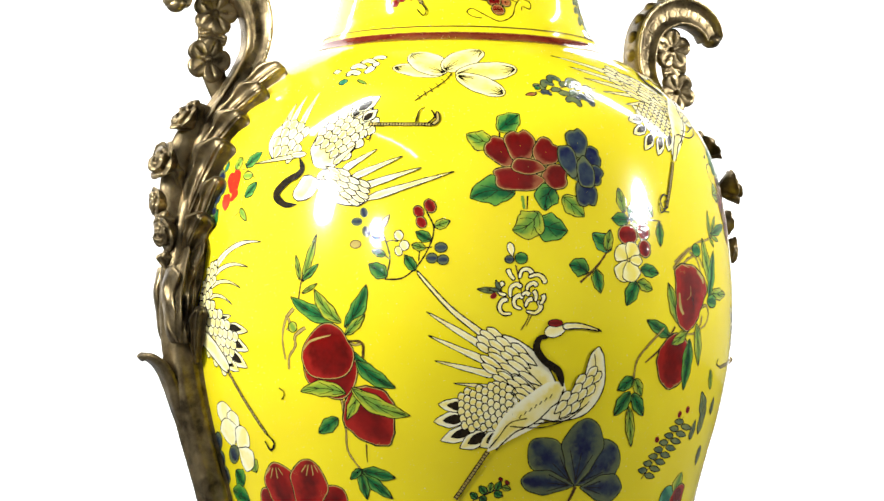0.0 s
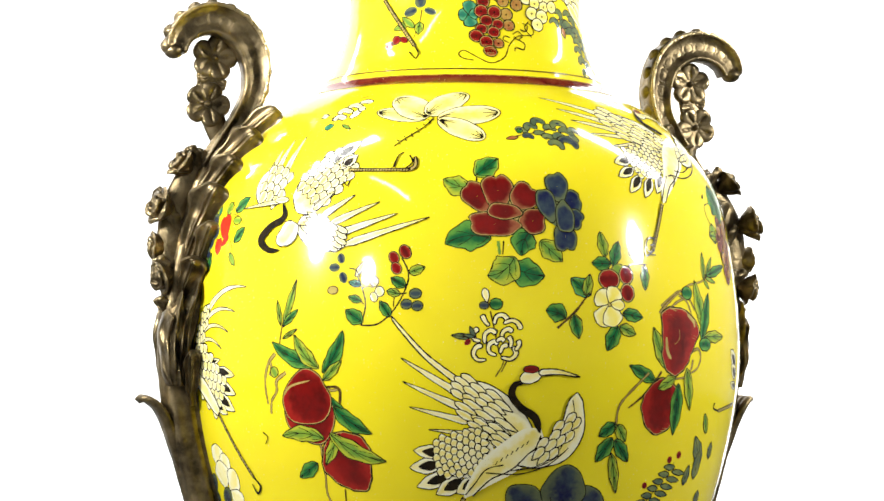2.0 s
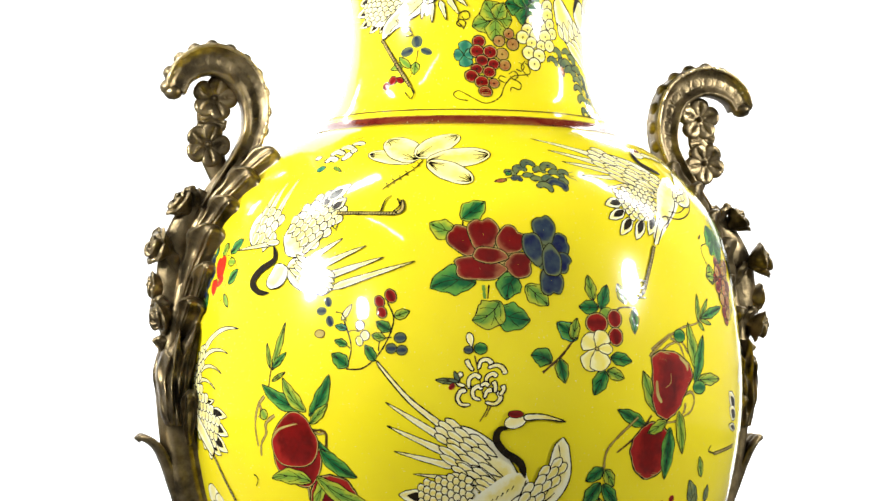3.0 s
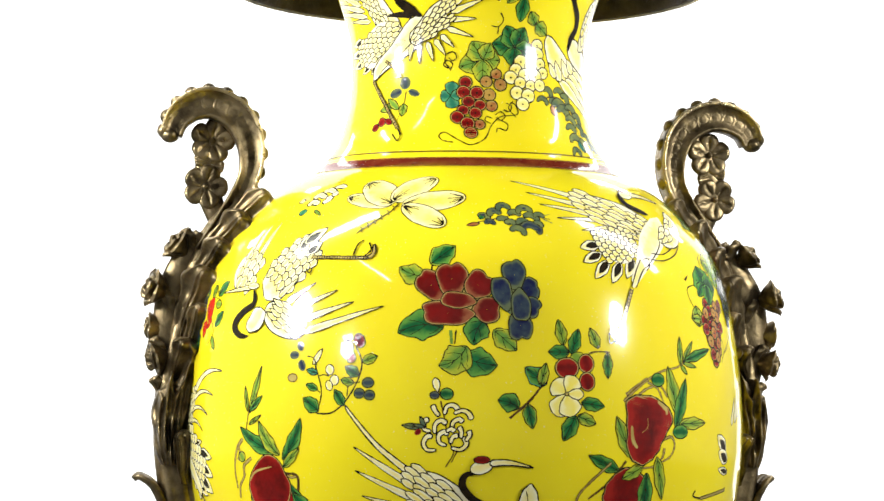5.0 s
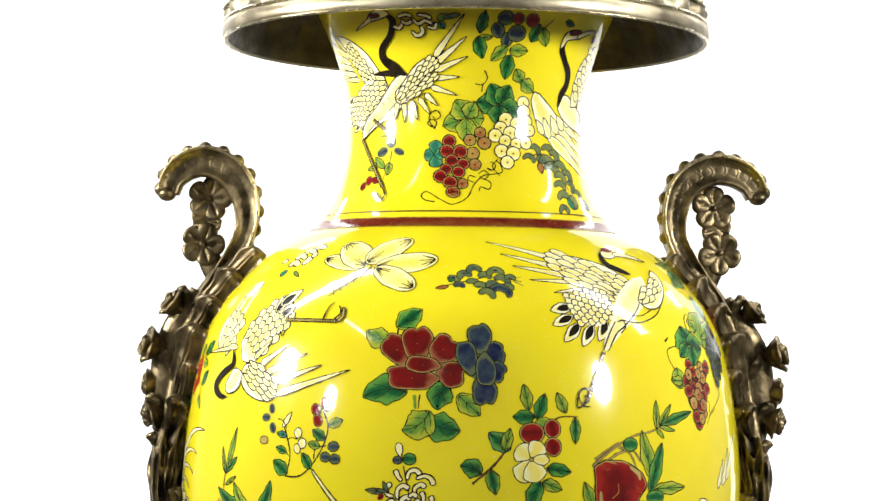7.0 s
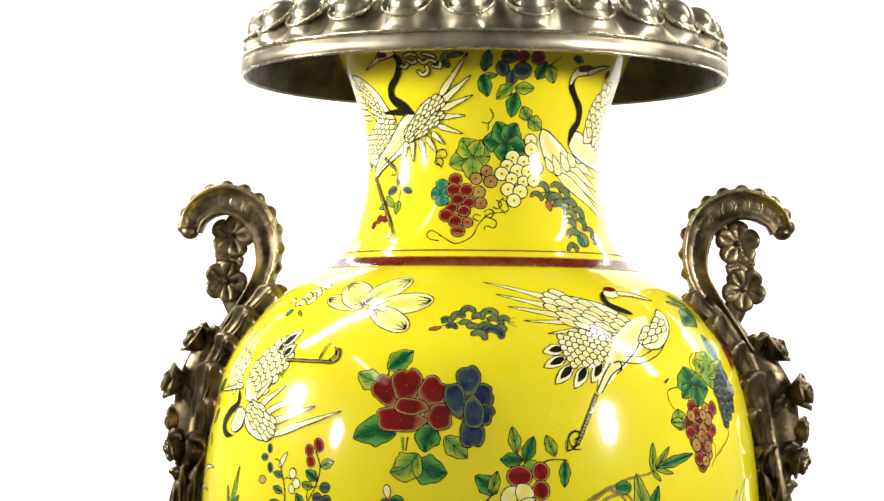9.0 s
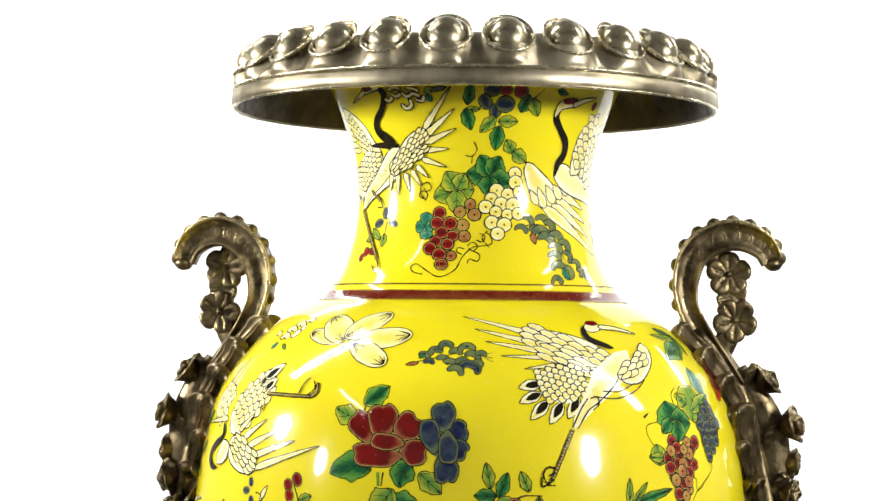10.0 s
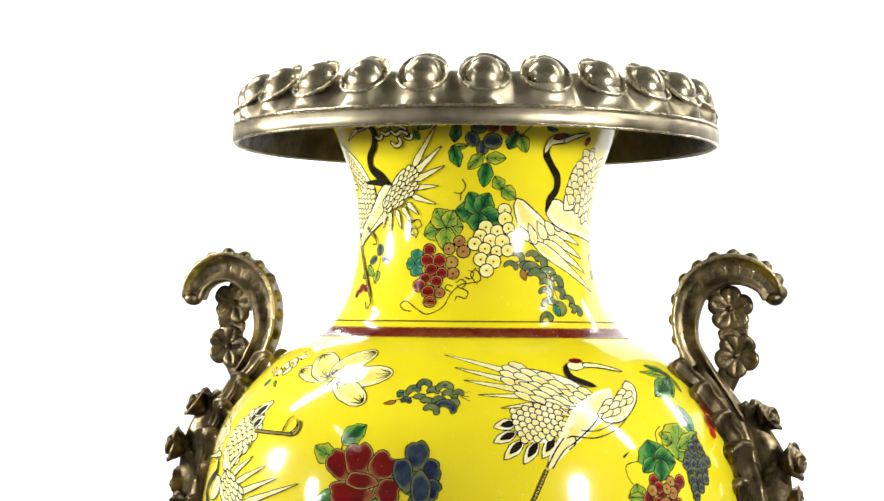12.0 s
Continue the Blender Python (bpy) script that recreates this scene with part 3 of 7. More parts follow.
    tube(bm, spline([(0.153, 0.028), (0.164, 0.016), (0.168, 0.002), (0.170, -0.012), (0.166, -0.026), (0.162, -0.038)], 20),
         [0.0058 + 0.0026 * math.sin(math.pi * i / 20) for i in range(21)], [0.0026] * 21, 14, 2.0, 0.10, 5)
    for v in bm.verts:
        v.co.y -= face * 0.0075
    part("flower_stem", bm, CAST, grip)
    for bx, bz, tx, tz in ((0.166, 0.004, 0.180, 0.001), (0.170, 0.000, 0.158, -0.003), (0.168, -0.018, 0.158, -0.016), (0.164, 0.020, 0.153, 0.014)):
        bm = bmesh.new()
        acanthus(bm, (bx, face * -0.007, bz), (tx, face * -0.006, tz), (0, face, 0), 0.0042, 0.001, 0.0022, 3)
        part("small_leaf", bm, CAST, grip)
    # the stem that lies along the side of the vase
    bm = bmesh.new()
    st = [(radius(z) + 0.0095 + 0.002 * math.exp(-((z + 0.03) / 0.02) ** 2), z) for z in [-0.024 - 0.322 * i / 60 for i in range(61)]]
    tube(bm, st, [0.0092 + 0.0022 * math.sin(math.pi * min(1.0, i / 60 * 1.2)) - 0.0032 * math.exp(-((i - 13) / 6) ** 4) for i in range(61)], [0.0070 + 0.008 * i / 60 for i in range(61)], 24, 2.6, 0.07, 6)
    part("stem", bm, CAST, grip, "fluted bronze stem along the side of the vase")
    # dark ground that ties the roses to the stem
    bm = bmesh.new()
    tube(bm, spline([(0.173, -0.046), (0.183, -0.064), (0.1895 + reach * 0.6, -0.086), (0.1915 + reach * 0.6, -0.110), (0.1915 + reach * 0.4, -0.132), (0.191, -0.150)], 24),
         [0.0050 + 0.0068 * math.sin(math.pi * i / 24) for i in range(25)], [0.0042] * 25, 14, 2.4, 0.08, 5)
    part("rose_branch", bm, CAST, grip, "dark bronze branch behind the roses")
    # acanthus leaves that point up the stem and spread over the side of the vase, their tips rolling off it
    def over_side(y, z, lift):
        r = radius(z)
        return Vector((math.sqrt(r * r - y * y) + lift, y, z))

    for side in (-1, 1):
        for z0, x0, y0, z1, x1, y1, wide, thick, curl in FRONDS:
            bm = bmesh.new()
            frond(bm, over_side(side * y0, z0, x0), over_side(side * y1, z1, x1), (0.30, side * 0.94, 0.08), wide, thick, curl)
            part("acanthus_leaf", bm, CAST, grip)
        bm = bmesh.new()
        fan_leaf(bm, side)
        part("fan_leaf", bm, CAST, grip, "broad three-lobed bronze acanthus leaf")
    # small curled tips along the outer edge
    for base, tip, wide in (((0.176, -0.060), (0.184, -0.040), 0.0062), ((0.189, -0.100), (0.197, -0.080), 0.0066), ((0.194, -0.130), (0.2035, -0.110), 0.0066),
                            ((0.195, -0.150), (0.2025, -0.136), 0.0058)):
        bm = bmesh.new()
        acanthus(bm, (base[0], face * 0.002, base[1]), (tip[0], face * 0.003, tip[1]), (0.8, face * 0.5, -0.3), wide, 0.002, 0.0042, 3)
        part("leaf_tip", bm, CAST, grip)
    # the spur: the tip of the long lower leaf, bent outwards and lobed
    bm = bmesh.new()
    rows = []
    spine = spline([(0.1780, -0.262), (0.1890, -0.236), (0.1955, -0.2185), (0.2020 - 0.2 * spur, -0.2070), (0.2110 - spur, -0.2015), (0.2150 - spur, -0.2040)], 18)
    for i, (x, z) in enumerate(spine):
        u = i / 18
        x0, z0 = spine[max(i - 1, 0)]
        x1, z1 = spine[min(i + 1, 18)]
        t = Vector((x1 - x0, 0, z1 - z0)).normalized()
        nrm = Vector((-t.z, 0, t.x))
        half = (0.0060 + 0.0065 * min(1.0, u * 1.8)) * math.sqrt(max(0.03, 1 - max(0.0, (u - 0.60) / 0.41) ** 2))
        row = []
        for j in range(25):
            b = j / 12 - 1
            ridge = 0.5 + 0.5 * math.cos(3 * math.pi * b)
            row.append(Vector((x, b * half, z)) + nrm * (0.0018 * math.sqrt(max(0.0, 1 - b ** 4)) * (0.4 + 0.6 * ridge) + 0.0035 * b * b * (1 - u)))
        low = [Vector((x, (j / 12 - 1) * half, z)) - nrm * 0.0050 * (1 - 0.5 * u) * math.sqrt(max(0.04, 1 - (j / 12 - 1) ** 4)) for j in range(24, -1, -1)]
        rows.append(row + low)
    made = grid(bm, rows, wrap=True)
    bm.faces.new(list(reversed(made[0])))
    bm.faces.new(made[-1])
    part("spur", bm, CAST, grip, "curled spur of the bronze leaf")
    # the long leaf below it: a keel with hollow flanks and rolled edges, tapering down the body
    section = ((-1.0, -0.10), (-0.98, 0.22), (-0.88, 0.36), (-0.74, 0.34), (-0.58, 0.36), (-0.46, 0.58), (-0.36, 0.70), (-0.26, 0.66), (-0.16, 0.78), (-0.10, 0.97), (0.0, 1.03),
               (0.10, 0.97), (0.16, 0.78), (0.26, 0.66), (0.36, 0.70), (0.46, 0.58), (0.58, 0.36), (0.74, 0.34), (0.88, 0.36), (0.98, 0.22), (1.0, -0.10))
    bm = bmesh.new()
    rows = []
    for i in range(41):
        u = i / 40
        z = -0.196 - 0.158 * u
        half = 0.0112 - 0.0022 * u
        high = (0.0172 - 0.0030 * u) * min(1.0, 0.60 + 4 * u)
        rows.append([over_side(b * half, z, 0.0012 + high * h) for b, h in section])
    grid(bm, rows)
    part("long_leaf", bm, CAST, grip, "long keeled bronze leaf with hollow flanks")
    # roses on the outer side
    rose("rose", grip, (0.1880 + reach * 0.5, face * 0.004, -0.0555), (0.75, face * 0.20, 0.62), 0.0112, 3)
    rose("rose", grip, (0.2010 + reach, face * 0.006, -0.0820), (0.93, face * 0.25, 0.25), 0.0132, 5)
    rose("rose", grip, (0.2015 + reach, face * -0.003, -0.1070), (0.95, face * -0.10, -0.10), 0.0112, 7)
    rose("rose", grip, (0.2000 + reach, face * 0.006, -0.1255), (0.90, face * 0.22, -0.30), 0.0118, 9)


handle(radians(6.4), 0.0, -1, 0.0045, 0.0045, 0.0022, 0.0030)
handle(radians(186.4), 0.25, 1, 0.0, 0.0, 0.0, 0.0)


# ---- the painted enamels ----
class Brush:
    """Lays thin enamel shapes on the glaze, in millimetres round a place given by angle and arc length."""

    def __init__(self, name, label, angle, along):
        self.phi, self.s, self.lift = radians(angle), along * 0.001, 0.00008
        self.label, self.kind = label, ""
        self.base = (name, [], [], [], [], [])      # the free brush lines of the motif
        self.pieces, self.now = [], self.base

    def piece(self, name):
        """Every leaf, petal and grape is a piece of its own."""
        self.now = (self.kind or name, [], [], [], [], [])
        self.pieces.append(self.now)

    def part_of(self, kind):
        self.kind = kind

    def patch(self, rows, colour, lift, pooled=False):
        _, verts, normals, faces, mats, laid = self.now
        start, n = len(verts), len(rows[0])
        for i, row in enumerate(rows):
            for j, (x, y) in enumerate(row):
                laid.append(max(abs(1 - 2 * j / (n - 1)), abs(1 - 2 * i / (len(rows) - 1)) ** 3) if pooled else 0.0)
                s = self.s + y * 0.001
                r = radius(float(np.interp(s, SS, ZS)))
                p, nrm = skin(self.phi + x * 0.001 / r, s, lift)
                verts.append(p), normals.append(nrm)
        for i in range(len(rows) - 1):
            for j in range(n - 1):
                a = start + i * n + j
                faces.append((a, a + 1, a + n + 1, a + n))
                mats.append(colour)

    def line(self, pts, w0, w1, colour, lift, closed=False):
        pts = [np.array(p, float) for p in pts]
        k, rows = len(pts), []
        for i, p in enumerate(pts):
            a = pts[i - 1] if i or closed else pts[0]
            b = pts[(i + 1) % k] if i < k - 1 or closed else pts[-1]
            t = b - a
            t = t / (math.hypot(*t) + 1e-9)
            w = 0.5 * (w0 + (w1 - w0) * i / max(k - 1, 1)) * (1 + 0.22 * math.sin(0.7 * i + 11 * p[0]) * (0 if i in (0, k - 1) else 1))
            rows.append([(p[0] - t[1] * w, p[1] + t[0] * w), (p[0] + t[1] * w, p[1] - t[0] * w)])
        if closed:
            rows.append(rows[0])
        self.patch(rows, colour, lift)

    def area(self, spine, halves, colour, line, rim, lw):
        """Fills between two edges given by a spine and half widths, and draws round it."""
        self.lift += 0.000006
        k = len(spine)
        dirs = []
        for i in range(k):
            t = spine[min(i + 1, k - 1)] - spine[max(i - 1, 0)]
            dirs.append(t / (math.hypot(*t) + 1e-9))
        m = max(4, 2 * int(max(halves) / 1.3))

        def rows(shrink):
            return [[(p[0] - t[1] * c, p[1] + t[0] * c) for c in [max(h - shrink, 0) * (1 - 2 * j / m) for j in range(m + 1)]]
                    for p, t, h in zip(spine, dirs, halves)]

        full = rows(0.0)
        self.patch(full, rim or colour, self.lift, True)
        if rim:
            d = min(0.85, 0.17 * max(halves))
            reach = sum(math.hypot(*(q - p)) for p, q in zip(spine, spine[1:]))
            if math.hypot(*(spine[-1] - spine[0])) > 0.96 * reach:      # straight: shrink towards the middle
                mid = 0.5 * (spine[0] + spine[-1])
                f, g = 1 - 2 * d / reach, 1 - d / max(halves)
                inner = [[tuple(mid + (p - mid) * f + np.array((-t[1], t[0])) * c) for c in [h * g * (1 - 2 * j / m) for j in range(m + 1)]]
                         for p, t, h in zip(spine, dirs, halves)]
                self.patch(inner, colour, self.lift + 0.000002, True)
            else:
                span = [math.hypot(*(p - spine[0])) for p in spine]
                keep = [i for i in range(k) if span[i] > d * 0.8 and math.hypot(*(spine[-1] - spine[i])) > d * 0.8]
                inner = rows(d)
                if len(keep) > 1:
                    self.patch([inner[i] for i in keep], colour, self.lift + 0.000002, True)
        if line:
            left, right = [r[0] for r in full], [r[-1] for r in full]
            self.line(left + right[::-1], lw, lw, line, self.lift + 0.000004, closed=True)

    def lens(self, x0, y0, x1, y1, w, fill, kind="leaf", bend=0.0, rim=None, line="ink", lw=0.58, veins=0):
        """A leaf, petal, oval or feather from one end to the other."""
        a, b = np.array((x0, y0), float), np.array((x1, y1), float)
        d = b - a
        size = math.hypot(*d)
        side = np.array((-d[1], d[0])) / (size + 1e-9)
        n = max(14, int(size / 0.9))
        spine, halves = [], []
        for i in range(n + 1):
            u = 0.5 - 0.5 * math.cos(math.pi * i / n)
            spine.append(a + d * u + side * (bend * size * 4 * u * (1 - u)))
            shape = {"leaf": math.sin(math.pi * u ** 0.85) ** 0.8 if 0 < u < 1 else 0, "oval": math.sqrt(max(0, 1 - (2 * u - 1) ** 2)),
                     "petal": math.sin(math.pi * u ** 1.5) ** 0.6 if 0 < u < 1 else 0,
                     "feather": (1 - u) ** 0.65 * min(1, u * 5 + 0.25)}[kind]
            halves.append(0.5 * w * shape * (1 + (0.02 if kind == "oval" else 0.085 if veins else 0.05) * math.sin(16 * u + x0 + 3 * y1)))
        self.piece({"leaf": "leaf", "oval": "floret", "petal": "petal", "feather": "feather"}[kind])
        self.area(spine, halves, fill, line, rim, lw)
        if veins:
            self.line([spine[i] for i in range(int(n * 0.04), int(n * 0.93))], lw * 0.9, lw * 0.6, line or "ink", self.lift + 0.000004)
            for k in range(veins):
                u = (k + 0.7) / (veins + 0.8)
                i, j = int(u * n), min(n, int((u + 0.22) * n))
                for g in (-1, 1):
                    tip = spine[j] + side * g * halves[j] * 0.72
                    self.line(spline([spine[i], 0.5 * (spine[i] + tip) + side * g * 0.1 * halves[j], tip], 5), lw * 0.75, lw * 0.5, line or "ink", self.lift + 0.000004)
        self.now = self.base

    def lobe(self, x0, y0, x1, y1, w, fill, notch=0.16, rim="cream", line="ink", lw=0.60, wave=0.04):
        """A broad petal, thinly laid at its foot, with a notched and slightly wavy outer edge."""
        a, b = np.array((x0, y0), float), np.array((x1, y1), float)
        mid, d = 0.5 * (a + b), 0.5 * (b - a)
        size = math.hypot(*d)
        side = np.array((-d[1], d[0])) / size
        n = 44

        def ring(f, trim):
            pts = []
            for k in range(n + 1):
                th = TAU * k / n
                c, q = math.cos(th), math.sin(th)
                r = (abs(c) ** 2.1 + abs(q) ** 2.1) ** (-1 / 2.1)
                dip = 1.6 * notch * math.exp(-((((th + math.pi) % TAU) - math.pi) / 0.24) ** 2)
                r *= 1.05 - dip + wave * math.sin(5 * th + x0 + y1)
                pts.append(mid + f * r * (d * c * (1 - trim / size) + side * (0.5 * w - trim) * q * (0.92 + 0.20 * c)))
            return pts

        self.piece("petal")
        steps = (1.0, 0.93, 0.82, 0.66, 0.45, 0.22, 0.02)
        for colour, trim in ((rim or fill, 0.0), (fill, 0.75)):
            self.lift += 0.000006
            start = len(self.now[5])
            self.patch([ring(f, trim) for f in steps], colour, self.lift)
            for i, f in enumerate(steps):
                for k in range(n + 1):
                    th = TAU * k / n
                    foot = max(0.0, -math.cos(th)) * f
                    self.now[5][start + i * (n + 1) + k] = min(1.0, f ** 5 * 0.75 + 0.75 * foot ** 1.5)
        self.line(ring(1.0, 0.0)[:-1], lw, lw, line, self.lift + 0.000006, closed=True)
        self.lift += 0.000006
        self.now = self.base

    def petal_lines(self, x0, y0, x1, y1, w, n=6):
        """Fine ink lines that fan from the foot of a petal and run in from its tip."""
        a, b = np.array((x0, y0), float), np.array((x1, y1), float)
        d = b - a
        side = np.array((-d[1], d[0])) / math.hypot(*d)
        for k in range(n):
            g = (k + 0.5) / n * 2 - 1
            near, far = 0.30 + 0.12 * math.sin(5 * k + x1), 0.24 + 0.07 * math.sin(3 * k + y1)
            self.stroke([a + d * 0.03 + side * g * w * 0.05, a + d * near * (1 - 0.4 * g * g) + side * g * w * 0.30], 0.85, 0.36)
            self.stroke([b - d * (0.03 + 0.06 * g * g) + side * g * w * 0.13, b - d * far * (1 - 0.2 * abs(g)) + side * g * w * 0.34], 0.90, 0.36)

    def ribbon(self, points, fill, line="ink", rim=None, lw=0.8):
        """A shape that follows points of x, y and width."""
        size = sum(math.hypot(q[0] - p[0], q[1] - p[1]) for p, q in zip(points, points[1:]))
        c = spline(points, max(8, int(size / 1.1)))
        n = len(c) - 1
        halves = [max(0.05, 0.5 * p[2]) * min(1, 0.15 + (i + 0.4) / n * 7, 0.15 + (n - i + 0.4) / n * 7) for i, p in enumerate(c)]
        if rim:     # scalloped edges
            halves = [h * (1 + 0.025 * math.sin(0.8 * i)) for i, h in enumerate(halves)]
        self.piece("curved_petal")
        self.area([p[:2] for p in c], halves, fill, line, rim, lw)
        self.now = self.base

    def stroke(self, points, w0, w1, colour="ink"):
        size = sum(math.hypot(q[0] - p[0], q[1] - p[1]) for p, q in zip(points, points[1:]))
        self.lift += 0.000005
        free = self.now is self.base and self.base[3]
        if free:        # every further stroke of the motif is a piece of its own
            self.now = ("brush_line", [], [], [], [], [])
            self.pieces.append(self.now)
        self.line(spline(points, max(4, int(size / 1.0))), w0, w1, colour, self.lift)
        if free:
            self.now = self.base

    def ringed(self, x0, y0, x1, y1, w, rings):
        """A slim ringed crane leg."""
        self.stroke([(x0, y0), (x1, y1)], w, w * 0.9, "cream")
        d = np.array((x1 - x0, y1 - y0), float)
        t = d / math.hypot(*d)
        for g in (-1, 1):
            self.stroke([(x0 - t[1] * g * w / 2, y0 + t[0] * g * w / 2), (x1 - t[1] * g * w / 2, y1 + t[0] * g * w / 2)], 0.6, 0.6, "ink")
        for k in range(rings):
            c = np.array((x0, y0)) + d * (k + 0.5) / rings
            self.stroke([(c[0] - t[1] * w / 2, c[1] + t[0] * w / 2), (c[0] + t[1] * w / 2, c[1] - t[0] * w / 2)], 0.6, 0.6, "ink")

    def shingles(self, x0, y0, x1, y1, w, n, m, fill="white"):
        """Rows of small overlapping tongues that point towards the second end."""
        a, b = np.array((x0, y0), float), np.array((x1, y1), float)
        d = b - a
        size = math.hypot(*d)
        t = d / size
        side = np.array((-t[1], t[0]))
        step, wide = size / n, w / m
        for i in reversed(range(n)):
            for j in range(m + (i % 2)):
                off = (j + (0.5 if i % 2 == 0 else 0.0)) * wide - w / 2
                squeeze = 1 - 0.25 * abs(i / n - 0.4)
                c = a + t * (i * step - abs(off / w) * step * 0.8) + side * off * squeeze
                e = c + t * step * 1.55
                self.lens(c[0], c[1], e[0], e[1], wide * 1.12, fill, "petal", lw=0.66)

    def grapes(self, spots, size, fill, rim="cream", pip=True):
        for i, (x, y) in enumerate(spots):
            k = size * (1 + 0.10 * math.sin(7.3 * i))
            self.lens(x - k / 2, y, x + k / 2, y, k * 0.96, fill, "oval", rim=rim, lw=0.7)
            if pip:
                self.stroke([(x - 0.5, y - 0.3), (x + 0.5, y + 0.3)], 1.3, 0.9, "ink")

    def done(self):
        top = None
        for name, verts, normals, faces, mats, laid in [self.base, *self.pieces]:
            if not faces:
                continue
            data = bpy.data.meshes.new(name)
            data.from_pydata([v[:] for v in verts], [], faces)
            used = sorted(set(mats))
            for c in used:
                data.materials.append(PAINTS[c])
            data.polygons.foreach_set("material_index", [used.index(c) for c in mats])
            data.attributes.new("laid", "FLOAT", "POINT").data.foreach_set("value", laid)
            data.shade_smooth()
            data.normals_split_custom_set_from_vertices([n[:] for n in normals])
            ob = new(name if top else self.base[0], data)
            ob.parent = top or vase
            if top is None:
                top = ob
                ob["label"] = self.label
        return top


b = Brush("painted_peony", "ruby red painted peony with a blue blossom and green leaves", -94.40, -124.2)
b.part_of("leaf")
b.stroke([(-15.9, 16.2), (-15.4, 23.3)], 1.14, 0.76, "ink")
b.stroke([(-4.2, -16.1), (-3.4, -24)], 1.90, 1.52, "lime")
b.stroke([(-1, -16), (-1.7, -23.9)], 0.76, 0.76, "ink")
b.lens(-16.3, 23.3, -2.3, 35.3, 13.4, "green", veins=3, rim='lime')
b.lens(-19.5, 15.5, -34.7, 21, 12.7, "lime", veins=3, bend=0.08)
b.lens(-8.4, -14.8, -34.7, -18, 17.2, "green", veins=3, bend=-0.12)
b.lens(15.3, -9.8, 9.4, -24.5, 15.1, "green", veins=3, bend=-0.12)
b.lens(20.5, -15.7, 33.8, -27.4, 11.6, "lime", veins=3)
b.lens(2.7, -31.1, 22.8, -36.1, 16.5, "green", veins=3, bend=-0.05)
b.lens(5.1, -25.2, -10.6, -36.4, 17.4, "lime", veins=4, bend=0.15)
b.part_of("peony_petal")
b.lens(-16, 2, 18, 1, 18, "cream", kind='oval', line=None)
for petal in ((-8.5, 2.5, -22.5, 17.5, 15.5, 0.10), (-3.2, 3.5, -4.4, 24.4, 18.5, 0.17), (5.5, 4.5, 17.5, 16.5, 17.5, 0.14),
              (8.5, -3.5, 24.0, -4.5, 16.0, 0.06)):
    b.lobe(*petal[:5], "ruby", petal[5])
b.lobe(8.5, -7.5, -20.5, -5.0, 15.0, "ruby", 0.06, wave=0.06)
b.lobe(10.0, 0.8, -9.5, 2.2, 10.2, "ruby", 0.0)
b.part_of("blue_petal")
b.lens(25, 6, 42, 0, 20, "slate", kind='oval', line=None)
for petal in ((34.5, 6.0, 46.5, 10.5, 14.0, 0.14), (35.0, 0.0, 47.5, -4.0, 12.5, 0.12), (34.0, -4.5, 37.5, -21.5, 14.5, 0.14),
              (33.5, 8.0, 30.5, 26.0, 14.0, 0.10), (29.0, -4.0, 22.0, 15.0, 12.0, 0.04), (34.5, 8.5, 37.5, -10.0, 12.0, 0.0)):
    b.lobe(*petal[:5], "blue", petal[5], rim="slate")
b.done()

b = Brush("painted_lotus", "white painted lotus blossom outlined in black", -110.13, -56.3)
for petal in ((-3.2, 0.3, -35.2, 7.2, 12.4),
              (-2.6, 0.6, -24.6, 21.9, 20.0),
              (-3.9, 3.4, 18.1, 26.3, 18.6),
              (3.2, -0.5, 40.1, 5.9, 17.9),
              (4.0, -1.2, 32.8, -17.8, 14.5)):
    b.lens(*petal, "veil", kind='oval')
    b.petal_lines(*petal)
b.part_of("stem")
b.stroke([(0.4, -0.7), (-2.8, -6.8), (-8.8, -13.2), (-14.9, -18.7), (-20.3, -23.9)], 0.7, 0.5, "ink")
b.stroke([(1.2, 0.5), (-2.0, -5.8), (-8.0, -12.1), (-14.1, -17.6), (-19.5, -22.8)], 0.7, 0.5, "ink")
for k in range(7):
    x, y = spline([(0.8, -0.1), (-2.4, -6.3), (-8.4, -12.7), (-14.5, -18.1), (-19.9, -23.3)], 7)[k]
    b.stroke([(x - 0.4, y + 0.6), (x - 1.9, y + 2.0)], 0.7, 0.45, "ink")
    b.stroke([(x - 0.6, y - 0.6), (x + 0.7, y - 2.3)], 0.7, 0.45, "ink")
b.done()

# the white motifs are painted cranes in plain shapes: wings, black neck, legs
b = Brush("white_crane_motif", "white painted crane with a curved black neck", -133.59, -113.6)
b.lens(-42, 8.2, -37.4, 36.4, 6.8, "white", kind='feather')
b.lens(-36.4, 10.1, -31.2, 43, 6.8, "white", kind='feather')
b.lens(-28.8, 8.4, -22.2, 45.1, 6.8, "white", kind='feather')
b.lens(-43.8, 4.5, -40.7, 25.7, 6.8, "white", kind='feather')
b.ribbon([(17.3, 31.9, 7), (10.8, 19.9, 21.8), (0.4, 7.1, 27.2), (-11.2, -8.4, 18.1)], "white", line='ink')
b.ribbon([(-32.5, 15.7, 17.5), (-40, 7.7, 21.5), (-37.9, -2.4, 11)], "white")
b.shingles(-37.8, -3.2, -30, 19.5, 19.1, 4, 3)
b.shingles(-5, -0.5, 17, 26.5, 26.4, 7, 5)
b.lens(8.4, 21.9, 13.3, 35.9, 8, "white")
b.lens(8.7, 22.6, 12.1, 31.8, 4.9, "ink", line=None)
b.lens(9.9, 26.7, 21.2, 38.2, 9.3, "white")
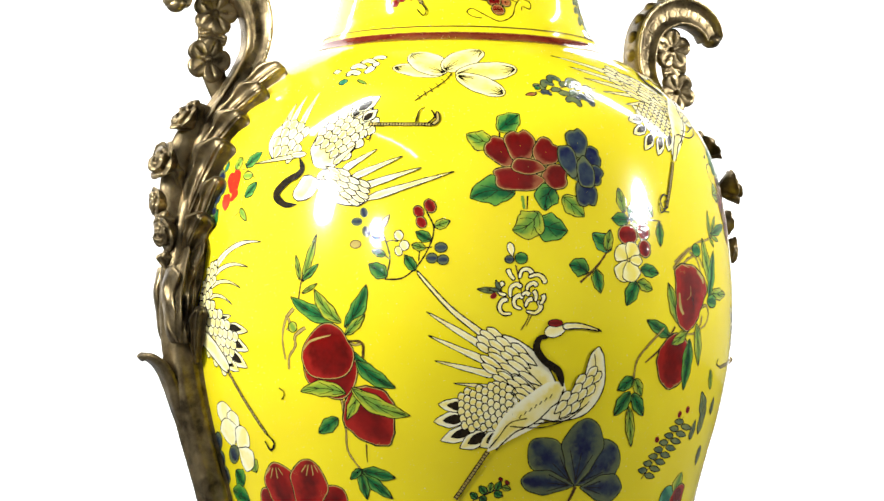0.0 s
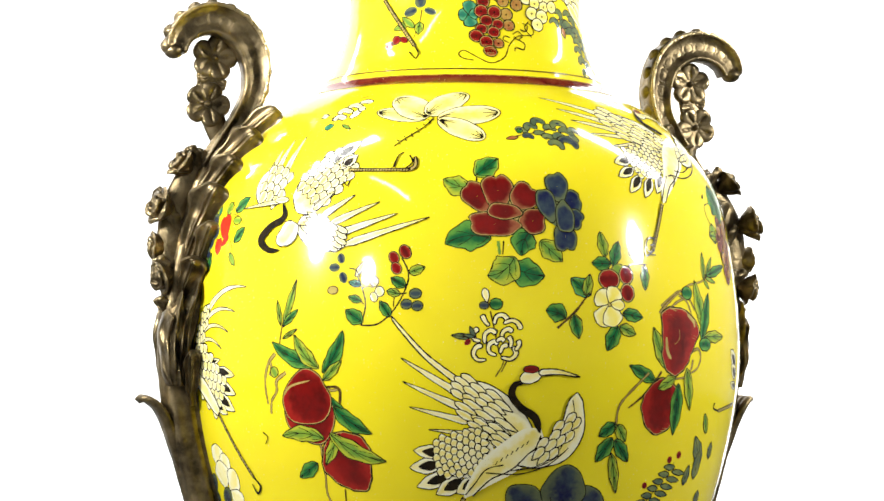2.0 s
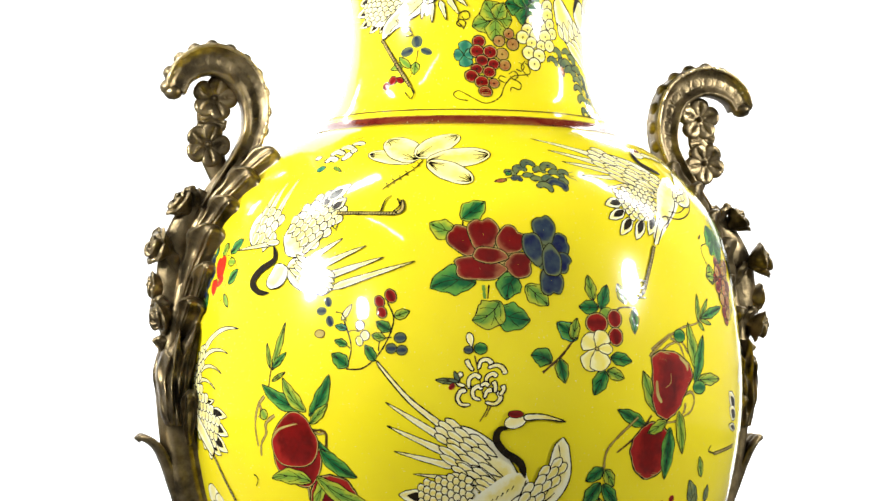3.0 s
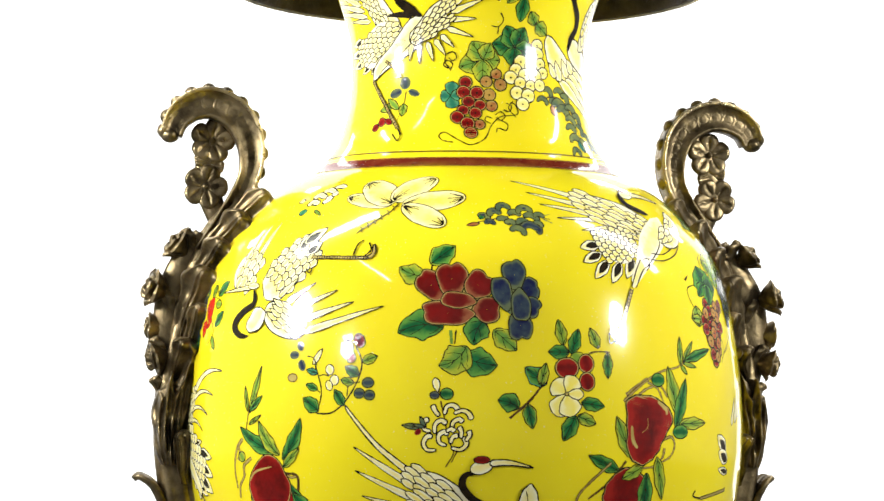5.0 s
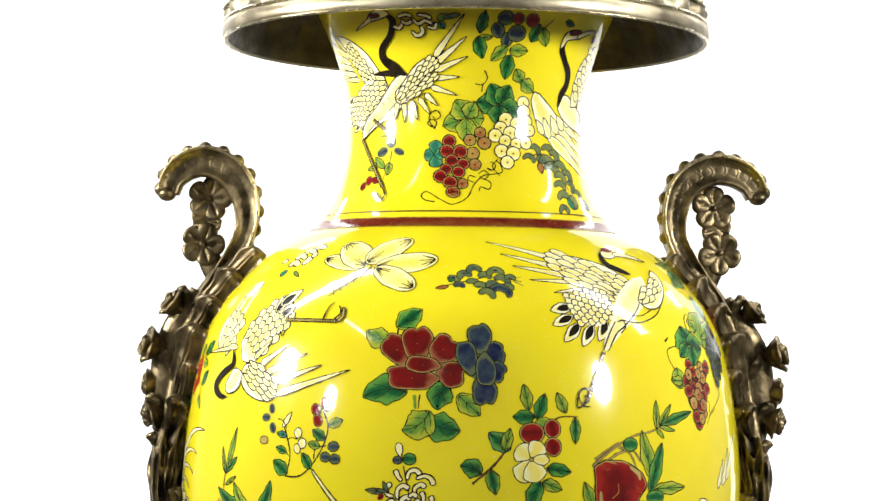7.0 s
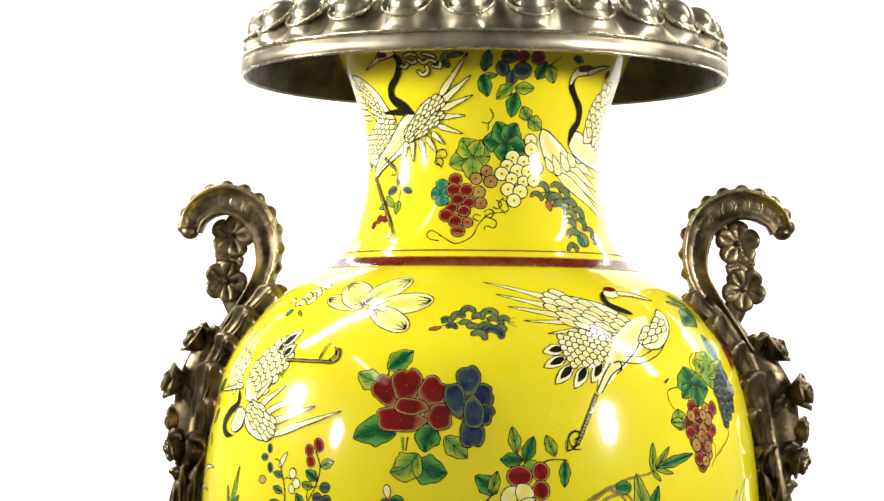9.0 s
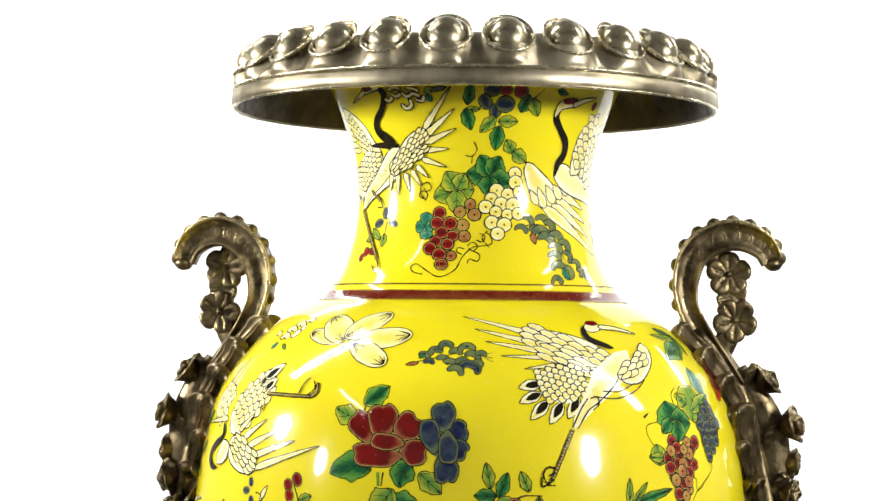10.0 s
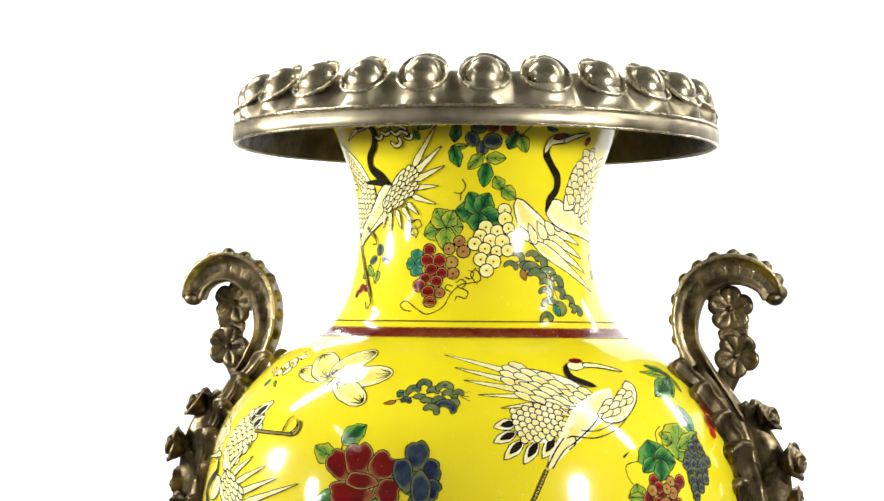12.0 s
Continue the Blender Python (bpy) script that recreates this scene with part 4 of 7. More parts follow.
b.lens(10.5, 27.3, 18.1, 34.9, 5.8, "ink", line=None)
b.lens(15.5, 19.7, 22.7, 27.5, 7.6, "white")
b.lens(15.9, 20.1, 20.7, 25.3, 4.7, "ink", line=None)
b.part_of("wing_feather")
b.lens(1.5, -7.6, 14.4, 4, 4.6, "white", kind='feather')
b.lens(7.2, -11.9, 27.9, 0.9, 5.1, "white", kind='feather')
b.lens(13.2, -16.7, 43.7, -3.7, 5.2, "white", kind='feather')
b.lens(19.8, -22.5, 55.5, -10.6, 5.4, "white", kind='feather')
b.lens(23.1, -29.6, 74.5, -13, 5.3, "white", kind='feather')
b.ribbon([(-7, -12, 9.9), (0.4, -20, 15.4), (12.7, -26.9, 11.8), (25.3, -29.6, 5.3)], "white")
b.shingles(-3.6, -13.7, 22.7, -26.9, 13.1, 4, 4)
b.part_of("crane_neck_leg")
b.ringed(19.4, 17, 58.1, 16.3, 1.9, 22)
b.ribbon([(58.1, 16.3, 2.4), (60.6, 19.3, 2.3), (58.8, 25.2, 1.3)], "cream")
b.stroke([(48, 17.9), (48.4, 25.7), (51, 28.5)], 1.14, 0.76, "ink")
b.stroke([(55.7, 17.5), (58.3, 21.7), (55.1, 26.5)], 1.14, 0.76, "ink")
b.stroke([(18.4, 9.6), (21.5, 6.7), (22.8, 10.2), (22.5, 5.2)], 0.76, 0.45, "ink")
b.ribbon([(-24, -26.9, 6.1), (-15.6, -21.8, 13.7), (-13, -14.4, 10.2)], "white")
b.ribbon([(-22.7, -3.1, 3.0), (-20.3, -11.4, 3.8), (-31.3, -17.8, 4.8), (-37.6, -25.2, 5.4), (-30.4, -31.2, 3.8), (-21, -31.6, 2.2)], "ink", line=None)
b.lens(-22.1, -1.3, -59.3, -5.1, 3.5, "white", kind='feather')
b.lens(-29.5, -1, -18.2, -0.9, 3.9, "white", kind='oval')
b.done()

b = Brush("painted_blossom_branch", "painted branch with red, white and blue blossoms", -117.98, -174.2)
b.stroke([(-10.2, -15.3), (-7.8, -4.9), (-9.2, 3.2), (-14.1, 14.7)], 0.84, 0.84, "ink")
b.stroke([(-10.5, -15.3), (-0.1, -14.5), (8.8, -7), (15.4, 4.7), (17.2, 14.8), (12.9, 23.7)], 0.91, 0.91, "ink")
b.stroke([(-10.8, 5.8), (-7.3, 7.2), (-3, 6.5)], 0.68, 0.68, "ink")
b.stroke([(9.1, -4.7), (10.1, 1.8), (16.7, 3.4)], 0.68, 0.68, "ink")
b.stroke([(-8.5, -3.3), (-13.3, 0.6)], 0.68, 0.68, "ink")
b.part_of("leaf")
b.lens(-9.2, -13.7, -20.2, -6.6, 8.7, "green", veins=2)
b.lens(7.3, -10.3, 0.8, -1.2, 6, "green", veins=2)
b.lens(15.9, 7.3, 6.9, 12.2, 6.4, "green", veins=2)
b.lens(17.5, 15.2, 26.5, 18.5, 6, "lime", veins=1)
b.lens(12.8, 2.7, 4.6, 4.6, 4.9, "lime", veins=1)
b.lens(-10.4, -1.3, -18.7, 1.2, 4.5, "green", veins=1, rim='lime')
b.lens(-14.7, 13, -8.9, 22.3, 3.6, "white")
b.lens(-10.9, 8.1, -18.9, 9.7, 4, "teal", veins=1)
b.part_of("floret")
b.lens(6.1, 27.1, 10.3, 20.8, 5.9, "red", kind='oval', rim='cream')
b.lens(12.3, 31, 17.1, 23.6, 6.6, "red", kind='oval', rim='cream')
b.lens(7.9, 20.9, 12, 14.6, 5.9, "red", kind='oval', rim='cream')
b.lens(18.1, 3.1, 25.3, 3.2, 5.9, "blue", kind='oval', rim='slate')
b.lens(13.4, -3.1, 20, -3, 5.9, "blue", kind='oval', rim='slate')
b.lens(19.7, -4, 26.3, -3.9, 5.8, "blue", kind='oval', rim='slate')
b.lens(-4.2, 12.9, -1.7, 7.4, 5.4, "white", kind='oval')
b.lens(-0.7, 7, 1.7, 1.5, 5.7, "white", kind='oval')
b.lens(-4, 3.7, -1.6, -1.7, 4.4, "white", kind='oval')
b.lens(-25.4, 26.5, -23.4, 20.7, 4.9, "blue", kind='oval', rim='slate', line=None)
b.lens(-31.9, 18.2, -25, 18.3, 5, "blue", kind='oval', rim='slate', line=None)
b.lens(-23.8, 15.5, -21.1, 9.2, 5.2, "blue", kind='oval', rim='slate', line=None)
b.stroke([(-18.9, 17.7), (-14.8, 16.8), (-11.7, 12.5)], 0.68, 0.68, "ink")
b.lens(-32.2, 4.9, -25.4, 5, 4.7, "cream", kind='oval', line='brown')
b.done()

b = Brush("painted_side_posy", "small painted posy of red blossoms beside the handle", -160.91, -131.1)
b.part_of("posy_petal")
b.lobe(5.0, -4.5, -0.5, 10.0, 14.5, "coral", 0.22, rim=None, line="brown", lw=0.4)
b.lobe(-2.0, -15.0, -4.0, -5.0, 9.5, "coral", 0.08, rim=None, line="brown", lw=0.4)
b.lobe(2.0, -9.5, 8.5, -3.5, 5.5, "coral", 0.0, rim=None, line="brown", lw=0.4)
for x, y, w in ((-15.0, 6.5, 9.5), (-10.5, -1.0, 8.5), (-16.0, -7.0, 9.0), (-17.5, -15.0, 7.0)):
    b.lobe(x - 0.3 * w, y + 0.4 * w, x + 0.3 * w, y - 0.4 * w, w, "blue", 0.05, rim="slate", line="ink", lw=0.4)
b.part_of("leaf")
b.lens(12.2, 11.4, 25.6, 19.7, 7.8, "green", veins=1)
b.lens(17.3, -7.9, 26.7, 0.8, 7.6, "green", veins=1)
b.lens(-14.8, -26.1, -11.7, -14, 6.5, "green", veins=1)
b.lens(-19.6, -24, -19.6, -16, 4.0, "lime")
b.lens(1.2, 10.6, 7.3, 17.5, 8, "lime", veins=1)
b.lens(11.9, 5.8, 21.1, 5.3, 5.3, "lime", kind='oval')
b.lens(14.1, -14.8, 22.4, -22.7, 4.5, "lime")
b.lens(-11.2, 9.6, -8, 15.6, 4.5, "teal")
b.stroke([(5.8, 10.4), (18.6, 7.9), (23.9, 3)], 0.50, 0.45, "brown")
b.stroke([(11.5, -5.9), (16.6, -13.1), (9.6, -19.9)], 0.50, 0.45, "brown")
b.stroke([(5.9, 17.6), (15.1, 9.9)], 0.50, 0.46, "ink")
b.done()

b = Brush("painted_curl_blossom", "white painted blossom of curled petals", -96.33, -196.9)
b.stroke([(-3.2, 16.2), (-1, 6.5), (1.7, -6.4), (4.4, -12.9), (-0.1, -21.3)], 0.91, 0.61, "brown")
b.stroke([(6.7, -11.6), (3.2, -18.7)], 0.76, 0.45, "brown")
b.ribbon([(-3.9, 7.7, 2.1), (-6.2, 10.3, 2.6), (-7.8, 13.8, 3.1)], "white")
b.ribbon([(-1, 8.4, 2.2), (0.4, 13, 2.4), (4.4, 13.7, 2.8), (6.8, 11.1, 3.3)], "white")
b.ribbon([(4.4, 9.1, 2), (9.1, 10.8, 2.4), (12.8, 9.2, 2.9), (14.5, 5.7, 3.3)], "white")
b.ribbon([(-8.6, -1.1, 2), (-12.2, -0.1, 2.4), (-12.8, 3.7, 2.8), (-9.9, 6, 3.1)], "white")
b.ribbon([(-6.3, -2.6, 2.1), (-6.3, 2.5, 2.5), (-2.9, 5.1, 2.7), (0.3, 3.2, 3.2)], "white")
b.ribbon([(4, -1.2, 2.1), (3.7, 3.6, 2.5), (7.4, 5.9, 2.8), (9.4, 4, 3.2)], "white")
b.ribbon([(-5.6, -11.7, 2.1), (-10.5, -11.7, 2.2), (-12.8, -8.2, 2.6), (-10.9, -4.3, 2.9), (-7.6, -3.9, 3.1)], "white")
b.ribbon([(0.4, -9, 2.1), (-3.6, -7.5, 2.3), (-4, -3.3, 2.7), (-0.7, -1.3, 2.9), (1, -3.2, 3.1)], "white")
b.ribbon([(3, -10.3, 2), (8.4, -11.2, 2.4), (11.7, -8, 2.9), (10, -4.1, 3.3)], "white")
b.ribbon([(2.4, -8, 2), (4, -4.2, 2.5), (7, -3.2, 3.1)], "white")
b.ribbon([(0.3, -1.3, 2), (3, 0.4, 2.5), (5, -1.2, 3)], "white")
b.ribbon([(8.4, -4.8, 2.1), (8.7, -0.9, 2.6), (7.3, 1.7, 3.1)], "white")
b.ribbon([(11.1, -6.3, 2.1), (13.5, -3.1, 2.6), (12.8, -0.5, 3.1)], "white")
b.lens(-4.8, 20.7, -6.6, 29.2, 4.3, "white", kind='petal')
b.lens(-9.4, 19.3, -4.1, 19.4, 4.5, "blue", kind='oval')
b.lens(-3.5, 20.1, 3.9, 20.2, 6.6, "green", kind='oval')
b.lens(-14.1, 1.1, -25.5, 2, 3.5, "slate", veins=1)
b.lens(-17.7, -3.1, -14.5, -0.4, 2.9, "red", kind='oval', line=None)
b.lens(-12.2, 0.5, -14.8, 7.3, 2.7, "slate")
b.lens(-12.2, 1.2, -18.7, 2.4, 2.2, "slate")
b.done()

b = Brush("painted_apple_spray", "painted spray with ruby fruit, a white blossom and green leaves", -74.14, -173.6)
b.stroke([(-33.8, -16.7), (-23.8, -8.4), (-18.8, -3.2), (-13.2, 3.9)], 1.52, 1.14, "brown")
b.stroke([(9.5, 16.2), (17.7, 21.1), (29.1, 21.2)], 1.14, 0.76, "brown")
b.stroke([(0.7, 16.2), (-0.7, 22.7)], 0.76, 0.76, "brown")
b.part_of("leaf")
b.lens(-11.9, 2.6, -24.2, 12.2, 10.7, "green", veins=3, rim='teal')
b.lens(-15.3, 1.9, -11.7, 14.8, 6.6, "lime", veins=3)
b.lens(-28.5, -10.9, -40.4, -6.8, 11, "green", veins=3, bend=-0.1)
b.lens(-23.5, -8.4, -20.4, -22.7, 8, "green", veins=3, rim='lime')
b.lens(2.6, 21.1, -10.1, 21.3, 8.5, "green", veins=3)
b.lens(-0.6, 25.3, -3.1, 40.1, 7, "lime", veins=3)
b.lens(4, 20.1, 9.2, 34.6, 7.7, "green", veins=3)
b.lens(21.6, 23.5, 16.5, 35.3, 6.7, "lime", veins=3)
b.lens(27.4, 20.8, 27, 5.8, 6.5, "green", veins=3, rim='lime')
b.lens(9.2, -7.8, 24.1, -10.2, 7.9, "green", veins=3)
b.lens(5.5, -15.5, -2.2, -29.5, 9.7, "green", veins=3)
b.lens(6.6, -15.5, 18.4, -20.1, 7.2, "lime", veins=3)
b.lens(9.3, 12.9, 5.4, 20.8, 9.2, "lime", kind='petal')
b.part_of("fruit")
b.lens(-6.5, 11.9, 8.2, 12, 12.3, "red", kind='oval', rim='cream')
b.lens(12.2, 20.1, 13.8, 9.1, 10.2, "red", kind='oval', rim='cream')
b.lens(12.4, 9.6, 14.1, -1.3, 10.1, "red", kind='oval', rim='cream')
b.part_of("petal")
b.lens(-0.1, -2.6, -8.5, 3.9, 12.1, "veil", kind='petal')
b.lens(-0.1, -2.6, -6.6, -15.4, 13.5, "veil", kind='petal')
b.lens(-0.1, -2.6, 3.4, -15.8, 14, "veil", kind='petal')
b.lens(-0.1, -2.6, 6.2, 7.1, 11.5, "veil", kind='petal')
b.lens(-0.1, -2.6, 10.8, -3.3, 6.4, "veil", kind='petal')
b.lens(-1, -2.9, 1.4, -2.9, 2.2, "cream", kind='oval')
b.done()

b = Brush("painted_peach_bough", "pair of ruby red painted peaches on a leafy bough", -57.15, -200.2)
b.stroke([(-15.9, 19.2), (-8.6, 24.7), (0.3, 30.2), (13.2, 36.1), (30.1, 39.3), (47, 46.6)], 1.90, 1.14, "brown")
b.stroke([(-15.9, 19.2), (-8.6, 24.7), (0.3, 30.2), (13.2, 36.1), (30.1, 39.3), (47, 46.6)], 0.76, 0.57, "cream")
b.stroke([(-14, 23.1), (-7.1, 27.6), (2.8, 32.8)], 1.90, 1.14, "brown")
b.stroke([(-14, 23.1), (-7.1, 27.6), (2.8, 32.8)], 0.76, 0.57, "cream")
b.stroke([(-6.7, 21.4), (1.3, 26.2), (12.3, 27.8), (18, 21)], 1.90, 1.14, "brown")
b.stroke([(-6.7, 21.4), (1.3, 26.2), (12.3, 27.8), (18, 21)], 0.76, 0.57, "cream")
b.stroke([(2.5, 30.2), (10.3, 26.1), (15.2, 16.1)], 1.90, 1.14, "brown")
b.stroke([(2.5, 30.2), (10.3, 26.1), (15.2, 16.1)], 0.76, 0.57, "cream")
b.stroke([(13.6, -3.7), (20.4, -2.2), (23.4, -7.3), (19.7, -13.8), (10.3, -17.4)], 1.90, 1.14, "brown")
b.stroke([(13.6, -3.7), (20.4, -2.2), (23.4, -7.3), (19.7, -13.8), (10.3, -17.4)], 0.76, 0.57, "cream")
b.stroke([(14.6, -8.6), (12.9, -14.2), (5.9, -19.2), (-7.2, -19.5)], 1.90, 1.14, "brown")
b.stroke([(14.6, -8.6), (12.9, -14.2), (5.9, -19.2), (-7.2, -19.5)], 0.76, 0.57, "cream")
b.stroke([(-14.7, -15.3), (-22.1, -23.9), (-29.9, -30.6), (-38.5, -36.6)], 1.90, 1.14, "brown")
b.part_of("leaf")
b.lens(31.8, 39.9, 33.1, 56.9, 4.9, "lime", veins=1)
b.lens(34.4, 41.9, 46, 54.2, 4.2, "lime", veins=1)
b.lens(35.6, 42.6, 65.7, 49.3, 6, "green", veins=2)
b.lens(34.3, 41.3, 48, 38.4, 2.8, "lime")
b.lens(31.8, 39.9, 37.8, 34.5, 3, "lime")
b.lens(26.4, 10.9, 19.8, 39.4, 10.2, "lime", veins=3)
b.lens(24.4, 2.7, 35.7, 31.8, 9.5, "green", veins=3)
b.lens(27.6, 5.2, 54.7, 5.1, 7.4, "lime", veins=3)
b.lens(21.9, 0.7, 35.6, 0.3, 8, "green", kind='oval')
b.lens(5.7, 31.5, 16, 31.4, 7.9, "green", kind='oval')
b.lens(-11.6, -13.4, -21.4, 10.8, 9.3, "lime", veins=3)
b.lens(-19.1, -21.1, -39.9, -11.5, 7.9, "green", veins=3)
b.part_of("peach")
b.ribbon([(-14.4, -19, 9.9), (-13.5, -28, 28.3), (-13.3, -39.7, 30.4), (-14.7, -53.1, 13.8)], "red", rim='cream')
b.ribbon([(6.3, 21.6, 19.7), (3.9, 13.7, 37.1), (-0.4, 0, 28.6), (-2.5, -9.8, 23.3), (-2.6, -18.3, 9.5)], "red", rim='cream')
b.stroke([(1.1, 9.2), (1, 3.9), (-3.4, 0.7)], 0.57, 0.45, "rose")
b.ribbon([(9.7, 18.9, 2), (16, 14.1, 2.3), (16.8, 10.8, 1.4)], "cream", line=None)
b.ribbon([(-10.8, 5.1, 1.6), (-10.1, -3, 2.4), (-6.8, -8, 1.6)], "cream", line=None)
b.lens(-2.1, -19, -17.3, -25.7, 7.5, "lime", veins=3)
b.lens(0.9, -22.7, 1, -53.8, 11.1, "green", veins=4)
b.lens(8.4, -13.5, 14.8, -39, 8.6, "lime", veins=3)
b.part_of("leaf")
b.stroke([(-25, -16.1), (-38.4, -27.2), (-45.4, -35.6), (-46.1, -46.3)], 1.90, 1.52, "brown")
b.stroke([(-25, -16.1), (-38.4, -27.2), (-45.4, -35.6), (-46.1, -46.3)], 0.76, 0.76, "cream")
b.lens(-46.2, -45.6, -56.8, -52.9, 8.3, "green", veins=3)
b.lens(-45.2, -46.3, -37.6, -56.6, 7.3, "lime", veins=3)
b.lens(-47.2, -54.1, -55.9, -68.2, 9.8, "green", veins=3)
b.lens(-45.2, -55.1, -33.3, -68.7, 8, "green", veins=3)
b.lens(-46.4, -63.2, -37.5, -87.7, 6.6, "lime", veins=4)
b.done()

b = Brush("painted_peach_bough", "pair of ruby red painted peaches with long green leaves", -130.48, -243.3)
b.stroke([(-29.5, 36.8), (-35.5, 30.0), (-38.1, 19.0), (-36.4, 6.7)], 2.3, 1.3, "brown")
b.stroke([(-29.5, 36.8), (-35.5, 30.0), (-38.1, 19.0), (-36.4, 6.7)], 1.3, 0.6, "cream")
b.stroke([(-21.4, 25.7), (-28.6, 20.8), (-28.9, 14.6), (-33.4, 8.5), (-34.3, 1.0)], 2.3, 1.3, "brown")
b.stroke([(-21.4, 25.7), (-28.6, 20.8), (-28.9, 14.6), (-33.4, 8.5), (-34.3, 1.0)], 1.3, 0.6, "cream")
b.stroke([(-34.2, 23.9), (-32.5, 28.7), (-35.0, 33.4)], 2.3, 1.3, "brown")
b.stroke([(-34.2, 23.9), (-32.5, 28.7), (-35.0, 33.4)], 1.3, 0.6, "cream")
b.stroke([(5.6, 18.3), (10.7, 15.9), (15.4, 16.7), (15.7, 11.4), (13.7, 5.5)], 2.3, 1.3, "brown")
b.stroke([(5.6, 18.3), (10.7, 15.9), (15.4, 16.7), (15.7, 11.4), (13.7, 5.5)], 1.3, 0.6, "cream")
b.stroke([(0.4, -15), (1.5, -33.5), (1.4, -47.2), (8.6, -59.1)], 1.71, 1.14, "brown")
b.stroke([(0.4, -15), (1.5, -33.5), (1.4, -47.2), (8.6, -59.1)], 0.68, 0.53, "cream")
b.stroke([(5.9, 17.8), (15, 17.2), (15.2, 6.8), (11.3, 0.1)], 1.52, 1.14, "brown")
b.stroke([(-26.6, 37.5), (-24.5, 52.3), (-20.5, 65.5)], 1.14, 0.76, "brown")
b.lens(-32.1, 28.5, -28.5, 23.4, 6.3, "lime", kind='oval')
b.part_of("leaf")
b.lens(-23.3, 52.3, -15.4, 80.4, 5.1, "lime", veins=2)
b.lens(-25.4, 53.3, -29.1, 68.2, 3.5, "lime", veins=1)
b.lens(-23.8, 53.3, -13, 62.8, 4.5, "green", veins=1, rim='lime')
b.lens(-23.6, 45.7, -13.2, 51.3, 2.8, "lime", veins=1)
b.lens(1.9, 30.8, -31.9, 43.7, 9.4, "green", veins=4, bend=0.08)
b.lens(2.5, 28.8, -15.1, 48, 8.4, "lime", veins=4, bend=0.08)
b.lens(4.7, 26.2, 17.7, 50.6, 8.9, "green", veins=4, bend=-0.08)
b.lens(5.3, 21.7, 17.3, 33.5, 6, "lime", veins=3)
b.lens(5.7, 13.2, 21.7, -0.4, 4.9, "green", veins=3)
b.part_of("peach")
b.ribbon([(7.2, -9.9, 10.8), (14.4, -20.4, 33.2), (19.4, -30.3, 28.9), (27.6, -43, 8.7)], "red", rim='cream')
b.lobe(-23.0, 3.0, 10.5, -1.5, 33.0, "red", 0.0, wave=0.02)
b.lobe(-22.5, 2.5, 7.0, 18.5, 33.0, "red", 0.06, wave=0.02)
b.ribbon([(-23.3, 12.2, 0.8), (-17.7, 17.9, 1.3), (-4.0, 21.5, 0.6)], "cream", line=None)
b.ribbon([(-19.9, -6.8, 0.7), (-13.4, -9.1, 1.3), (-2.2, -7.9, 0.6)], "cream", line=None)
b.lens(11, 6.7, 33.9, -8.7, 9.6, "green", veins=4, bend=-0.06)
b.lens(3.4, -12.6, -26.9, -12, 9.5, "lime", veins=4, bend=-0.08)
b.lens(13.5, -9.7, 2.7, -28.4, 7.4, "lime", veins=3)
b.lens(7.2, -9.2, 41.3, -24.9, 10.5, "lime", veins=5, bend=-0.08)
b.lens(-3, -27.5, -16.8, -36.8, 8.6, "green", veins=3)
b.part_of("leaf")
b.lens(8.6, -59.1, 28.9, -62.9, 7.9, "green", veins=3)
b.lens(9, -61.5, 25.8, -75.8, 7.4, "green", veins=3)
b.lens(7.8, -60.1, 10.2, -76.7, 6.6, "green", veins=3)
b.lens(8.7, -58, 0.8, -64.6, 4.6, "green", veins=1)
b.stroke([(13.3, -42.7), (12.7, -53.7)], 0.76, 0.45, "brown")
b.done()

b = Brush("painted_red_lotus", "ruby red painted lotus low on the body", -141.85, -320.0)
b.lens(-21.3, -17.2, -37.2, 1.9, 18.2, "red", kind='petal', rim='cream')
b.lens(-14, -16.6, -22.1, 20, 27.5, "red", kind='petal', rim='cream')
b.lens(5.8, -15.3, 27.1, 5.6, 20.3, "red", kind='petal', rim='cream')
b.lens(-2.9, -17.6, 7.4, 23.2, 26.9, "red", kind='petal', rim='cream')
b.stroke([(3.9, 19.5), (-0.5, 14.8)], 0.61, 0.45, "cream")
b.stroke([(5.6, 19.6), (2.9, 12.8)], 0.61, 0.45, "cream")
b.stroke([(7.9, 19.7), (7.9, 13.1)], 0.61, 0.45, "cream")
b.stroke([(9.6, 19.8), (11.9, 15.4)], 0.61, 0.45, "cream")
b.stroke([(-25.5, 16.2), (-30.9, 11.2)], 0.61, 0.45, "cream")
b.stroke([(-23.3, 16.3), (-26.7, 9.4)], 0.61, 0.45, "cream")
b.stroke([(-20.6, 16.5), (-20.7, 9.7)], 0.61, 0.45, "cream")
b.stroke([(-18.5, 16.6), (-15.8, 12.2)], 0.61, 0.45, "cream")
b.done()

b = Brush("white_crane_motif", "white painted crane with spread wings and a black neck", -96.39, -252.1)
b.lens(-14, 20.2, -54.2, 44.1, 5.5, "white", kind='feather')
b.lens(-13.8, 13.7, -53, 30.6, 5.2, "white", kind='feather')
b.lens(-11.9, 7.2, -48.7, 16.1, 4.8, "white", kind='feather')
b.lens(-10.6, 0.6, -37.3, 3.1, 3.6, "white", kind='feather')
b.ribbon([(-59.8, 67.6, 1), (-55.9, 62.5, 1.9), (-40.4, 45.8, 2.8), (-24.1, 33.1, 3.8), (-14.2, 25.4, 4.5)], "white")
b.lens(-4.8, -3.3, -26.6, -4.1, 3, "white", kind='feather')
